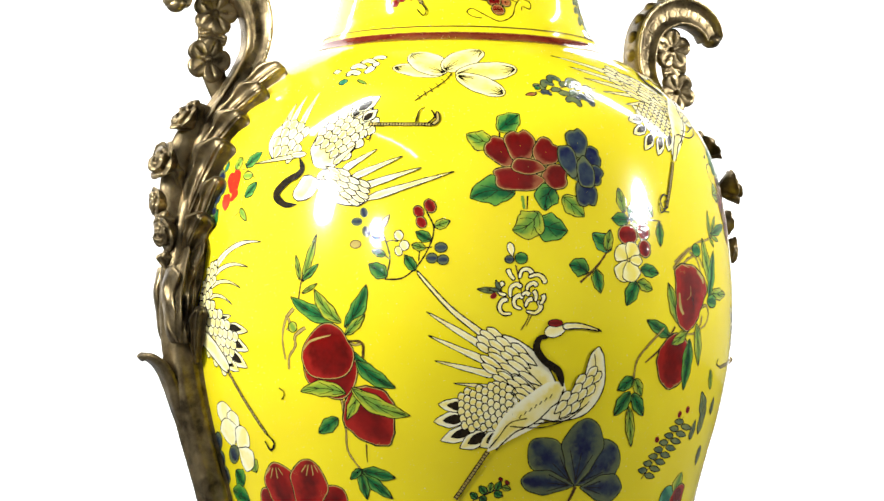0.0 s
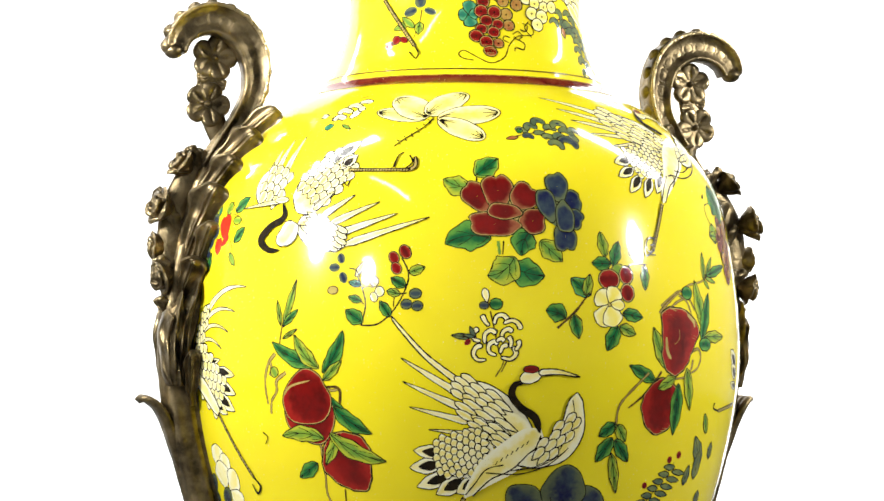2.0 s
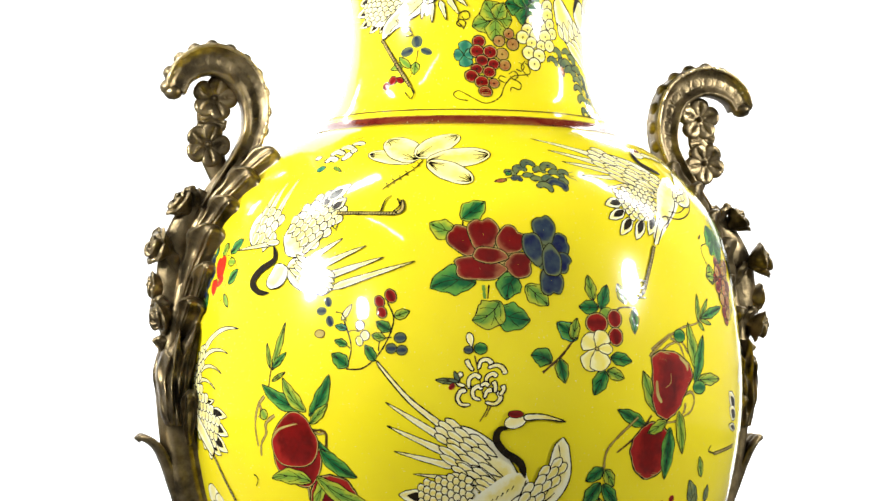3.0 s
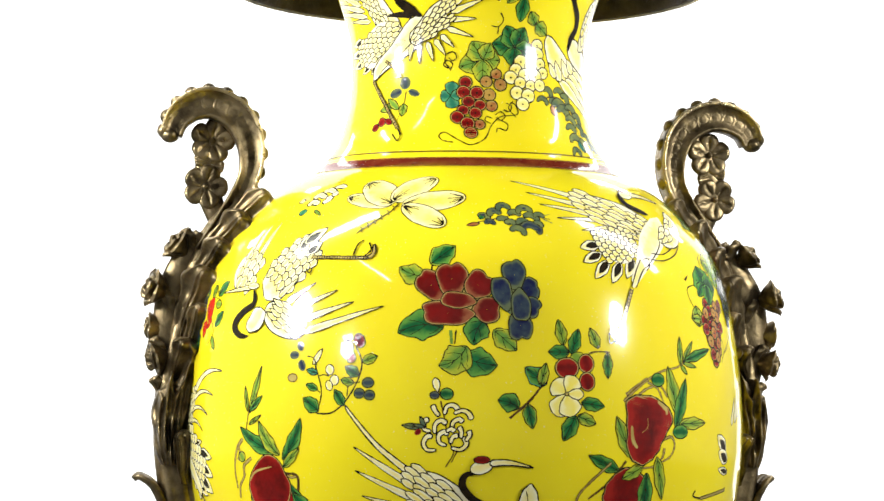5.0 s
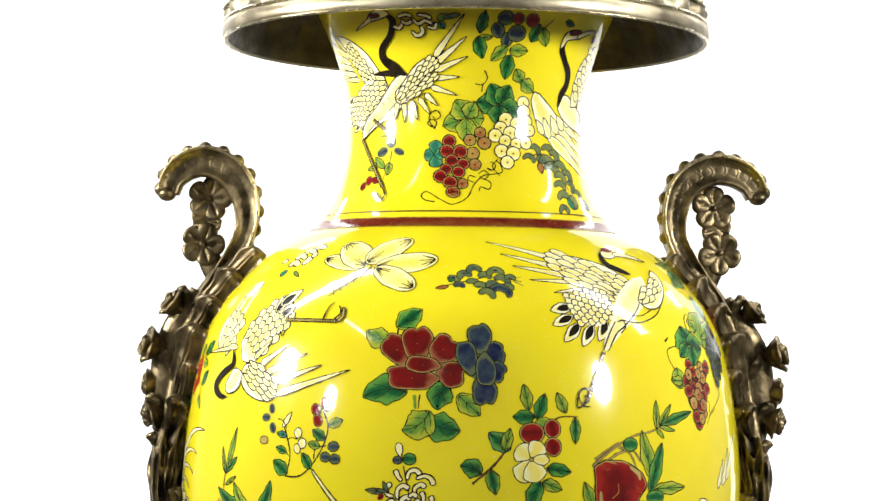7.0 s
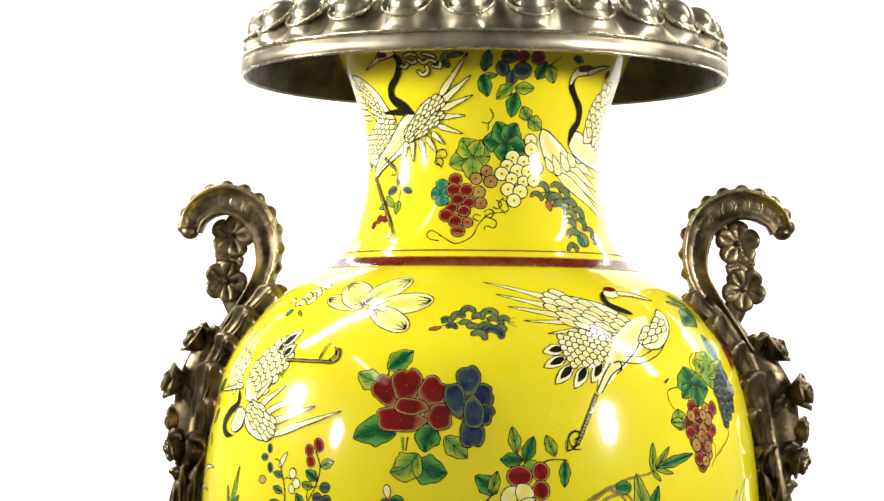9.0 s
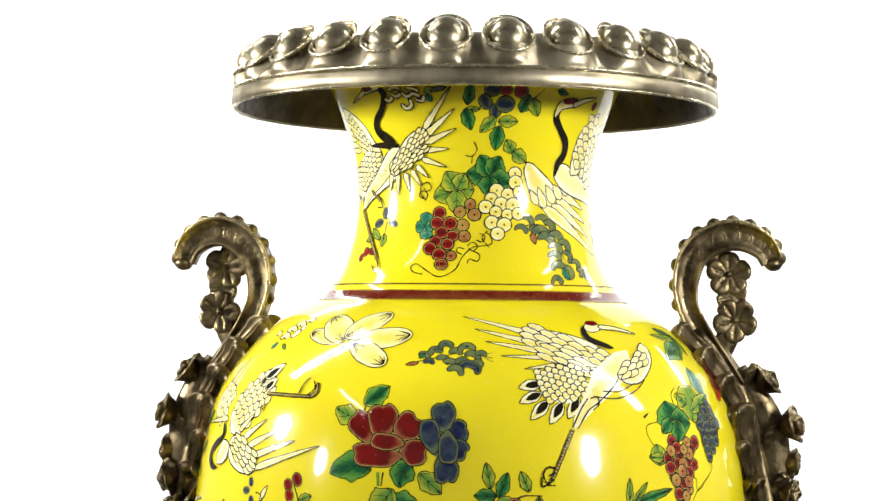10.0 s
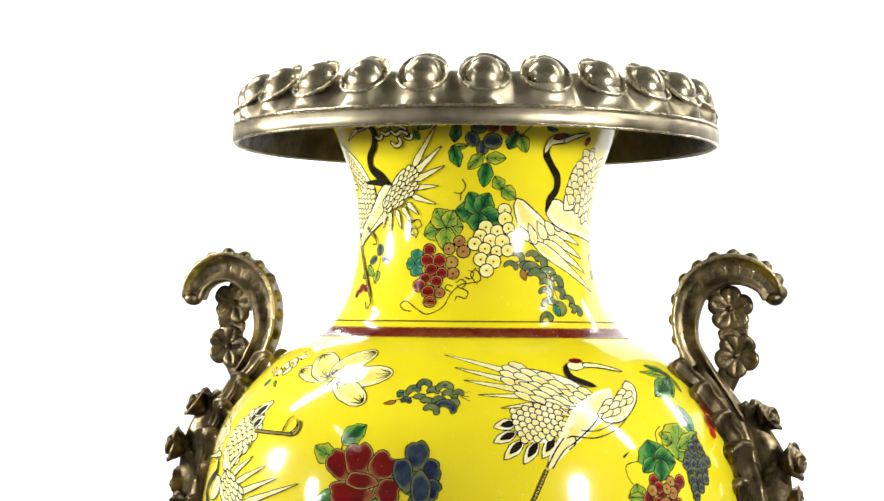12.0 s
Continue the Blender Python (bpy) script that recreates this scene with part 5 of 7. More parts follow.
b.ribbon([(-18.2, 29.9, 4.4), (-7.6, 23.5, 14.8), (4.5, 11.5, 21.4), (15.1, -0, 17.7), (22.4, -6, 8.6)], "white")
b.part_of("wing_feather")
b.shingles(6.8, 11.8, -21.4, 30.2, 11.6, 4, 3)
b.shingles(10.1, -0, -17.8, 16.3, 11.6, 3, 3)
b.shingles(8.6, -5, -11.8, 5.9, 10.3, 3, 3)
b.part_of("tail_feather")
b.lens(-28.2, -10.7, -45.8, -9.2, 8.6, "white")
b.lens(-29.1, -10.6, -40.9, -9.6, 5.4, "ink", line=None)
b.lens(-29.8, -17.4, -47.8, -19.5, 9.4, "white")
b.lens(-30.7, -17.5, -42.8, -18.9, 5.9, "ink", line=None)
b.lens(-23.3, -23.4, -43.3, -31, 9.6, "white")
b.lens(-24.3, -23.7, -37.7, -28.8, 5.9, "ink", line=None)
b.lens(-16.4, -26, -32, -35.3, 10.3, "white")
b.lens(-17.1, -26.5, -27.7, -32.7, 6.4, "ink", line=None)
b.lens(-8.5, -26, -20.4, -34.5, 9.6, "white")
b.lens(-9.1, -26.5, -17.1, -32.1, 6, "ink", line=None)
b.ribbon([(-0.3, -7.3, 10.1), (-12.6, -11.6, 25.6), (-25.6, -12.7, 20.1), (-33.6, -12.7, 6.7)], "white", line=None)
b.shingles(-2.3, -8.3, -32.6, -13.4, 24.1, 9, 5)
b.ribbon([(27.1, 4.6, 3.4), (22.2, -1.7, 15.4), (10.7, -11.6, 18.7), (-1.5, -20.6, 15.9), (-9.9, -29.4, 9), (-15.7, -36.9, 4.1)], "white", line=None)
b.stroke([(27.4, -0), (22.7, -10), (9.5, -20.7), (-1.2, -26), (-11.1, -36.2)], 0.84, 0.84, "ink")
b.stroke([(5.9, -17.3), (-3.9, -20), (-10, -28.4), (-15.1, -35.2)], 0.76, 0.76, "ink")
b.stroke([(2.5, -15), (1.3, -17.3)], 0.68, 0.45, "ink")
b.stroke([(5.3, -12.9), (4.1, -15.3)], 0.68, 0.45, "ink")
b.stroke([(8.3, -11), (7.1, -13.3)], 0.68, 0.45, "ink")
b.stroke([(11.2, -9), (10, -11.3)], 0.68, 0.45, "ink")
b.stroke([(14.2, -7), (12.9, -9.3)], 0.68, 0.45, "ink")
b.stroke([(17.2, -5), (15.9, -7.3)], 0.68, 0.45, "ink")
b.stroke([(20.2, -3), (18.9, -5.3)], 0.68, 0.45, "ink")
b.part_of("wing_feather")
b.ribbon([(14.5, -17.3, 5.5), (28.1, -12.7, 12.5), (38.7, -7.5, 16.1), (46.2, 3.2, 15.3), (47.8, 16.5, 10.7), (48.9, 24.7, 5.5)], "white")
b.stroke([(10.6, -20.7), (28.4, -17.5), (42.5, -9.5)], 0.76, 0.61, "ink")
b.stroke([(-3.8, -22), (14.8, -22.7), (32, -17.5), (44.3, -7.5)], 0.76, 0.61, "ink")
b.stroke([(28.3, -15.1), (38.8, -8.5), (43.6, 3.2)], 0.76, 0.61, "ink")
b.stroke([(44.9, -0.2), (47.1, 13.1), (46.1, 20.4)], 0.76, 0.61, "ink")
b.shingles(24.7, -15.1, 48.1, 9.8, 9.4, 5, 2)
b.part_of("crane_neck_leg")
b.ribbon([(18.4, 30.8, 1.9), (11.6, 29.5, 3.4), (9.7, 23.6, 4.4), (14.8, 16.4, 4.2), (23.3, 10.5, 4.7), (26.6, 1.6, 3.5)], "ink", line=None)
b.lens(14.1, 32.4, 26.7, 35.7, 7.8, "white", kind='oval')
b.lens(16.1, 38.2, 25.2, 38.3, 4.2, "red", kind='oval', line='ink')
b.ribbon([(25.2, 36.3, 3.9), (36.6, 36.7, 2.9), (50.1, 33.9, 0.6)], "white")
b.ringed(-15.7, -36.9, -32.7, -66.3, 2.2, 18)
b.done()

b = Brush("white_crane_motif", "white painted crane with a fan of black-tipped tail feathers", -55.03, -78.1)
b.lens(-6.1, 6, -30.3, 2.4, 3.9, "white", kind='feather')
b.lens(-13.5, 27.5, -54.7, 45.5, 5.4, "white", kind='feather')
b.lens(-11, 19.7, -51.2, 33.6, 5.8, "white", kind='feather')
b.lens(-10.8, 14.7, -47.8, 23.3, 5.7, "white", kind='feather')
b.lens(-5.1, 10.5, -41.7, 12, 4.6, "white", kind='feather')
b.ribbon([(-19.2, 30.9, 5.5), (-5.1, 24.9, 15.5), (10.2, 14.2, 24.3), (22.4, 3, 20.1), (29.5, -2.3, 8.7)], "white")
b.part_of("wing_feather")
b.shingles(28.7, 0.5, 9.7, 12.1, 20.3, 3, 4)
b.shingles(9.9, 12.9, -20.9, 30.9, 16.4, 4, 3)
b.shingles(11.5, 0.7, -15.5, 16.3, 13.8, 3, 3)
b.part_of("tail_feather")
b.lens(-23.1, -7.5, -37.1, -10.9, 7.2, "white")
b.lens(-23.8, -7.7, -33.2, -10, 4.5, "ink", line=None)
b.lens(-24.2, -14.1, -38.4, -20.5, 6.6, "white")
b.lens(-24.9, -14.4, -34.5, -18.7, 4.1, "ink", line=None)
b.lens(-20.9, -19.1, -33.3, -30.6, 7, "white")
b.lens(-21.5, -19.6, -29.9, -27.4, 4.3, "ink", line=None)
b.lens(-12.3, -19.8, -22.1, -33.2, 7, "white")
b.lens(-12.8, -20.5, -19.5, -29.5, 4.4, "ink", line=None)
b.lens(-1.7, -17.1, -10.8, -30, 7.1, "white")
b.lens(-2.2, -17.7, -8.4, -26.4, 4.4, "ink", line=None)
b.ribbon([(6.1, -4.7, 8.9), (-8.7, -9.4, 21.9), (-18.8, -9.4, 17.3), (-24.6, -8.3, 7.7)], "white", line=None)
b.shingles(6.1, -4.7, -23.5, -9.8, 21.5, 8, 5)
b.ribbon([(42.7, 15.9, 7.4), (32.7, 5.7, 15.6), (18.5, -5.9, 16.9), (6.4, -18.6, 10.5), (-2.9, -28.7, 6.5), (-7.3, -35.9, 3)], "white", line=None)
b.stroke([(34.7, 5.6), (25.6, -7.9), (10.4, -20.4), (2.7, -25.4), (-5.3, -35.9)], 0.76, 0.76, "ink")
b.stroke([(3.7, -17.8), (-2.5, -25.3), (-8.6, -35.3)], 0.76, 0.76, "ink")
b.part_of("wing_feather")
b.ribbon([(28.5, -3.4, 7.8), (40.7, -2.5, 12.4), (51.5, 5.3, 12), (57.2, 13.6, 11.2), (57.9, 21.8, 7.3)], "white")
b.shingles(30.4, -3.4, 55.5, 11.5, 8, 4, 2)
b.stroke([(9.2, -16.8), (23.5, -18.1), (37.9, -13.7), (48, -6.5)], 0.76, 0.61, "ink")
b.stroke([(15.1, -13.3), (26.3, -13.5), (39.3, -8.2)], 0.76, 0.61, "ink")
b.part_of("crane_neck_leg")
b.ribbon([(20.6, 37.8, 1.7), (16.6, 32.7, 3.4), (17.9, 25.7, 4.7), (25.1, 21.3, 4.7), (33.3, 17.8, 2.8)], "ink", line=None)
b.lens(17.8, 34.1, 30, 36.3, 8.1, "white", kind='oval')
b.lens(20.5, 39.2, 29.2, 39.1, 4.1, "red", kind='oval')
b.ribbon([(28.6, 35.6, 4.2), (41.2, 34.3, 3.4), (57.6, 29.7, 1)], "white")
b.ringed(-8.8, -36.6, -23.8, -65.9, 1.9, 16)
b.stroke([(-23.8, -65.9), (-29.5, -69.1), (-29.7, -63.3)], 1.14, 0.76, "ink")
b.stroke([(-26.7, -68.1), (-21.9, -68.5)], 0.95, 0.76, "ink")
b.stroke([(-21, -58.8), (-25.4, -58.1), (-28.7, -62), (-27, -66.6), (-22.6, -65.3)], 1.33, 0.76, "ink")
b.stroke([(-25.2, -62.7), (-21.3, -61.4)], 1.14, 0.76, "ink")
b.stroke([(5.4, -17.9), (10, -17.1), (10.2, -21.5), (5.9, -25.1)], 0.95, 0.76, "ink")
b.done()

b = Brush("painted_wisteria", "slate blue painted wisteria sprig on the shoulder", -82.02, -68.5)
b.stroke([(-22, -2.6), (-8.6, 1), (4.5, 4.2), (22.1, 0.7)], 0.76, 0.57, "brown")
b.lens(-21.1, -3.4, -28.7, -5.2, 2.8, "rose")
b.ribbon([(-21, 1.9, 2.5), (-19.4, 3.5, 3.8), (-17.3, 3.1, 4), (-15.6, 1.1, 3.4), (-16.1, -0.8, 2.5)], "slate", lw=0.48)
b.ribbon([(-17.3, -4, 2.4), (-16.5, -2.1, 3.7), (-14.7, -1.7, 4.2), (-12.9, -2.9, 3.3), (-12.8, -4.6, 2.2)], "blue", lw=0.48)
b.ribbon([(-14.2, 2.1, 2.6), (-13.9, 5.4, 4.2), (-11.9, 7, 5.4), (-9.2, 6.3, 4.4), (-8.2, 3.8, 2.7)], "slate", lw=0.48)
b.ribbon([(-10.2, -1, 2.7), (-8.3, 0.9, 4), (-5.7, 0.4, 4.3), (-3.7, -2.1, 3.6), (-4.3, -4.4, 2.7)], "slate", lw=0.48)
b.ribbon([(-8.8, 7, 2.5), (-8.2, 10.5, 4), (-5.9, 12, 5), (-3, 11, 4), (-2.1, 8.1, 2.4)], "slate", lw=0.48)
b.ribbon([(-2.6, 3.5, 2.6), (-1.5, 6, 4), (0.6, 6.5, 4.7), (2.9, 4.9, 3.6), (3, 2.6, 2.4)], "slate", lw=0.48)
b.ribbon([(2.9, 4.7, 2.6), (3.8, 8.7, 4.2), (6.7, 10.1, 5.3), (10.1, 8.6, 4.1), (10.8, 5.1, 2.5)], "slate", lw=0.48)
b.ribbon([(-6.1, -3.2, 2.7), (-3.4, -1.5, 4), (-0.4, -2.7, 4), (1.5, -6, 3.6), (0.4, -8.5, 2.7)], "slate", lw=0.48)
b.ribbon([(1.4, -3.9, 2.4), (2.6, -1.2, 3.9), (5, -0.7, 4.6), (7.4, -2.3, 3.6), (7.5, -4.9, 2.4)], "slate", lw=0.48)
b.ribbon([(6.2, 1.9, 2.9), (8.6, 4.2, 4.4), (11.5, 3.5, 4.6), (13.8, 0.5, 3.8), (13.1, -2.3, 2.8)], "slate", lw=0.48)
b.ribbon([(3.3, -8.4, 3.4), (6, -4.4, 5.1), (10.1, -4.2, 5.8), (13.9, -7.5, 4.7), (13.6, -11.6, 3.3)], "blue", lw=0.48)
b.ribbon([(12.6, 2.2, 2.1), (13.6, 4.4, 3.3), (15.5, 4.8, 3.9), (17.4, 3.5, 3.1), (17.5, 1.4, 2)], "slate", lw=0.48)
b.ribbon([(11.6, -2.7, 2.2), (13.1, -1.7, 3.2), (14.8, -2.4, 3.4), (15.9, -4.4, 3), (15.3, -5.8, 2.3)], "slate", lw=0.48)
b.ribbon([(-3.2, -9.3, 2.8), (-1, -6.8, 4.2), (2, -7, 4.6), (4.5, -9.7, 3.8), (4, -12.5, 2.8)], "slate", lw=0.48)
b.lens(-20.6, -0.1, -17.3, 4.1, 3.3, "green")
b.stroke([(17.2, 3.1), (22.3, 4.8)], 0.76, 0.45, "slate")
b.stroke([(17.5, 0.7), (23.1, -2.5)], 0.76, 0.45, "slate")
for x, y in ((-18.2, 3.2), (-11.6, 6.6), (-5.6, 11.6), (7.0, 9.4), (12.0, -7.6), (-15.0, -2.2)):
    b.lens(x - 1.3, y, x + 1.3, y, 2.4, "blue", kind='oval', line=None)
b.done()

b = Brush("painted_grapes", "painted grape bunches in red and blue with vine leaves", -29.56, -118.9)
b.stroke([(-21, 8.2), (-31.9, 6.1), (-33.1, 0.4), (-29.6, -5.8), (-23.5, -9.3)], 0.61, 0.46, "ink")
b.stroke([(-4.3, 17.6), (-3.1, 24.9), (3.3, 29.3)], 0.68, 0.45, "ink")
b.stroke([(22, -11.2), (24, -22.3), (5.6, -33.5), (-1.7, -40.1)], 0.68, 0.46, "ink")
b.stroke([(-1.5, -25.7), (4.5, -27.4), (4.2, -34.1), (12.4, -31.2)], 0.57, 0.45, "ink")
b.part_of("vine_leaf")
b.lens(34, 23.2, 31.1, 43.4, 15, "teal", veins=3)
b.lens(10.6, 7.3, 21.4, 30.5, 31.9, "lime", veins=4)
b.lens(11.7, 13.6, 40, 23.8, 10.2, "lime", veins=3)
b.lens(7.3, 17.3, 2.6, 24.8, 11.6, "lime", veins=3)
b.lens(-26.9, -17.9, -27.2, -5.2, 14.2, "lime", veins=3)
b.lens(-22.1, -13.4, -34.9, -12.9, 6, "lime", veins=2)
b.lens(-9.5, 3.1, -11.8, 20.7, 25.1, "green", veins=4)
b.lens(-10.3, 10, 7.6, 6, 16.5, "green", veins=3)
b.lens(-5.3, 8.8, -7.6, -4.5, 15.4, "green", veins=3)
b.lens(-10.7, 9, -21.2, 1.4, 8.8, "green", veins=3)
b.lens(46.9, 64.7, 13.9, 50.6, 14.7, "green", veins=4)
b.lens(48.8, 65.7, 24.5, 75.9, 7.5, "green", veins=1)
b.lens(48.8, 65.7, 48.2, 52.8, 6.8, "lime", veins=1)
b.lens(44.5, 64.8, 31.5, 48.6, 6, "green", veins=1)
b.lens(44, 65.7, 14.8, 70.4, 5.2, "lime", veins=1)
b.part_of("grape")
b.grapes([(-13.7, -3.9), (8.4, -5.4), (-19.3, -14.2), (-9, -11.9), (-16.8, -25), (4.5, -18.6), (-12.8, -30.5), (-11.3, -39.2), (-18.6, -19.5), (-10.7, -8.1), (3.7, -9), (-0.8, -16.3), (-11.9, -17.2), (-1.5, -23), (-8.3, -28.7), (-13.7, -35.1)], 8.0, "red")
b.grapes([(-0.5, -5.4), (0.4, -11.9), (-6.8, -18), (-6.2, -24.1), (-3.7, -33), (-4.5, -9.3), (-16.3, -9.6), (-8.9, -22), (-15.3, -27), (-3.8, -28.3), (-7.7, -36.8)], 7.7, "rose")
b.part_of("grape")
b.grapes([(33.8, 18.1), (26.8, 13.8), (36.1, 13.3), (21.1, 9.1), (29.1, 8.7), (38.2, 9), (17.5, 4.5), (25.2, 3.7), (34.3, 3.6), (42.1, 4.6), (20.1, -0.5), (28.6, -0.9), (36.9, -0.7), (21, -5.3), (29.6, -5.8), (35.9, -5.5), (21.9, -10.1), (29.4, -10.6), (23.1, -14.9)], 7.4, "blue", rim='slate', pip=False)
b.lens(75.7, 50.4, 71.2, 30.4, 19.5, "red", kind='oval', rim='rose')
b.lens(66.3, 35.2, 66.2, 23, 15, "red", kind='oval', rim='rose', line=None)
b.lens(62.2, 26.4, 64, 18.1, 9, "coral", kind='oval', line=None)
b.stroke([(-33.6, 10.6), (-29.2, 13.5)], 1.52, 0.45, "ink")
b.lens(99.5, 28.4, 100.8, 21.4, 9, "red", kind='oval')
b.done()

b = Brush("painted_sprig", "small painted green sprig with red buds", -100.58, -313.3)
b.stroke([(-10.9, -6.2), (-3.8, -2.7), (3.3, 0.7), (8.8, 4.1)], 0.9, 0.6, "brown")
b.lens(-3.2, -2.1, -7.3, 2.8, 4.4, "green", kind='leaf', veins=1)
b.lens(-1.2, -1.4, -0.2, 4.9, 4.2, "lime", kind='leaf', veins=1)
b.lens(2.7, 0.0, 5.0, 5.5, 4.0, "green", kind='leaf', veins=1)
b.lens(1.4, -1.4, 6.8, -3.5, 4.4, "green", kind='leaf', veins=1)
b.lens(5.9, 2.1, 11.3, 0.6, 3.6, "lime", kind='leaf', veins=1)
b.lens(-6.4, -3.8, -3.0, -6.9, 4.4, "green", kind='leaf', veins=1)
b.lens(-8.3, -4.8, -12.4, -1.4, 4.0, "green", kind='leaf', veins=1)
b.lens(8.1, 4.1, 9.7, 5.5, 3.2, "red", kind='oval')
b.lens(4.3, 6.2, 5.6, 7.6, 2.8, "red", kind='oval')
b.done()

b = Brush("painted_blue_lotus", "dark blue painted lotus low on the body", -83.22, -300.0)
b.lens(1.7, -11.2, -29.4, 17, 21.4, "blue", kind='petal', rim='slate')
b.stroke([(-1.6, -8.3), (-18.2, -1)], 0.61, 0.45, "ink")
b.stroke([(-1.6, -8.3), (-14.3, 3.1)], 0.61, 0.45, "ink")
b.stroke([(-1.6, -8.3), (-10.3, 7.2)], 0.61, 0.45, "ink")
b.lens(3.6, -11.2, 28, 13.2, 29.2, "blue", kind='petal', rim='slate')
b.stroke([(6, -8.8), (10.3, 5.1)], 0.61, 0.45, "ink")
b.stroke([(6, -8.8), (15.5, 1)], 0.61, 0.45, "ink")
b.stroke([(6, -8.8), (20.8, -3.2)], 0.61, 0.45, "ink")
b.lens(1.9, -12.2, 5.4, 30.2, 27.4, "blue", kind='petal', rim='slate')
b.stroke([(2.2, -7.9), (-4.1, 10.8)], 0.61, 0.45, "ink")
b.stroke([(2.2, -7.9), (3.5, 9.2)], 0.61, 0.45, "ink")
b.stroke([(2.2, -7.9), (11.3, 7.5)], 0.61, 0.45, "ink")
b.lens(1.7, -11.2, -32.3, -7, 15.2, "blue", kind='petal', rim='slate')
b.stroke([(-1.9, -10.7), (-15.5, -14.2)], 0.61, 0.45, "ink")
b.stroke([(-1.9, -10.7), (-15.7, -9)], 0.61, 0.45, "ink")
b.stroke([(-1.9, -10.7), (-15.9, -3.8)], 0.61, 0.45, "ink")
b.lens(5.7, -12.4, 36.6, -13.9, 17.9, "blue", kind='petal', rim='slate')
b.stroke([(8.5, -12.5), (19.8, -8.9)], 0.61, 0.45, "ink")
b.stroke([(8.5, -12.5), (20.5, -13.1)], 0.61, 0.45, "ink")
b.stroke([(8.5, -12.5), (21.1, -17.2)], 0.61, 0.45, "ink")
b.stroke([(2.6, -11.9), (-0.1, -19.2), (-5, -29.4)], 2.28, 1.52, "brown")
b.done()

b = Brush("painted_wisteria", "slate blue painted sprig with drooping florets", -59.76, -288.3)
b.stroke([(-14.2, -20.7), (-1.6, -3.5), (15.4, 17.2)], 0.76, 0.57, "brown")
b.lens(-12.1, -18, -1.5, -20.3, 3.7, "slate")
b.lens(-10.4, -15.9, -19, -14.7, 4, "slate")
b.lens(-8.8, -13.7, 2.3, -16.1, 3.8, "slate")
b.lens(-7.1, -11.6, -15.8, -10.5, 4, "slate")
b.lens(-5.2, -9.5, 6.1, -11.8, 3.8, "slate")
b.lens(-3.5, -7.3, -12.6, -6.2, 4, "slate")
b.lens(-1.7, -5.2, 10, -7.6, 3.8, "slate")
b.lens(0.1, -3.1, -9.2, -2, 4.1, "slate")
b.lens(2, -0.9, 14.2, -3.3, 3.8, "slate")
b.lens(3.9, 1.2, -5.7, 2.3, 3.9, "slate")
b.lens(5.8, 3.3, 18.7, 0.9, 3.7, "slate")
b.lens(8, 5.4, -2, 6.5, 3.8, "slate")
b.lens(10, 7.6, 23.5, 5.2, 3.8, "slate")
b.lens(12.1, 9.7, 1.8, 10.8, 4, "slate")
b.lens(14.4, 11.8, 28.5, 9.4, 3.7, "slate")
b.lens(16.6, 13.9, 5.8, 15, 3.9, "slate")
b.lens(8.4, 17.8, 11.7, 20.4, 4.4, "red", kind='oval', line=None)
b.lens(16.8, 20.4, 20.5, 23, 4.8, "red", kind='oval', line=None)
b.lens(-9.4, 2.6, -6.9, 5.2, 4.4, "red", kind='oval', line=None)
b.lens(45.5, 14.2, 33.8, 32.5, 10.5, "slate", veins=1)
b.lens(40.9, 5.3, 42.4, 23.4, 9, "slate", veins=1)
b.lens(57.4, 17.4, 57.7, 28.2, 6.8, "slate", veins=1)
b.lens(51.8, -2.6, 51.7, -15.6, 7.5, "slate", veins=1)
b.lens(47.4, 33.9, 42, 46.5, 6, "lime", veins=1)
b.lens(26.4, -33.3, 30.4, -19, 13.5, "lime", veins=1)
b.lens(24.5, -42.9, 11.6, -28.7, 15.9, "teal", kind='petal')
b.lens(37.8, -44, 26.2, -29.7, 22.5, "red", kind='petal', rim='rose')
b.lens(29.4, 2.2, 32.2, 14.8, 6.8, "slate", veins=1)
b.done()

b = Brush("white_crane_motif", "white painted crane beside the bronze handle", -160.16, -214.4)
b.lens(-12.9, 28.9, 35.4, 47.5, 5.5, "white", kind='feather', bend=0.13)
b.lens(-15.3, 24.1, 26, 32.4, 4.1, "white", kind='feather', bend=0.13)
b.lens(-17.8, 18.6, 19.9, 20, 3.5, "white", kind='feather', bend=0.13)
b.lens(-18.9, 13, 12.5, 9.9, 3.2, "white", kind='feather', bend=0.13)
b.ribbon([(-7.1, 37.1, 5.6), (-14.3, 27.5, 9.8), (-22.6, 15.5, 12), (-29.5, 3.3, 9)], "white")
b.shingles(-25.7, 6.1, -10.7, 33.7, 10.5, 7, 2)
b.lens(6.2, -2.7, 26.8, -5.9, 6.7, "white")
b.lens(7.4, -2.9, 21.4, -5, 4.2, "ink", line=None)
b.lens(8, -10.9, 26.6, -17.4, 7.9, "white")
b.lens(8.9, -11.2, 21.7, -15.6, 5, "ink", line=None)
b.lens(5.7, -17.8, 23.8, -27.7, 8.8, "white")
b.lens(6.7, -18.3, 19.1, -24.9, 5.6, "ink", line=None)
b.lens(-2.6, -20.7, 15.2, -29.9, 8.6, "white")
b.lens(-1.6, -21.1, 10.6, -27.3, 5.4, "ink", line=None)
b.lens(-3.3, 1.3, 11.3, 3.4, 3.7, "white")
b.lens(-2.5, 1.4, 7.4, 2.8, 2.3, "ink", line=None)
b.shingles(-24, 3.3, 8.8, -21.1, 29.5, 8, 5)
b.ribbon([(-32.3, -6.5, 9), (-14.4, -14.6, 10.9), (0.4, -25.8, 8.8), (4.3, -30.9, 3.8)], "white")
b.part_of("crane_neck_leg")
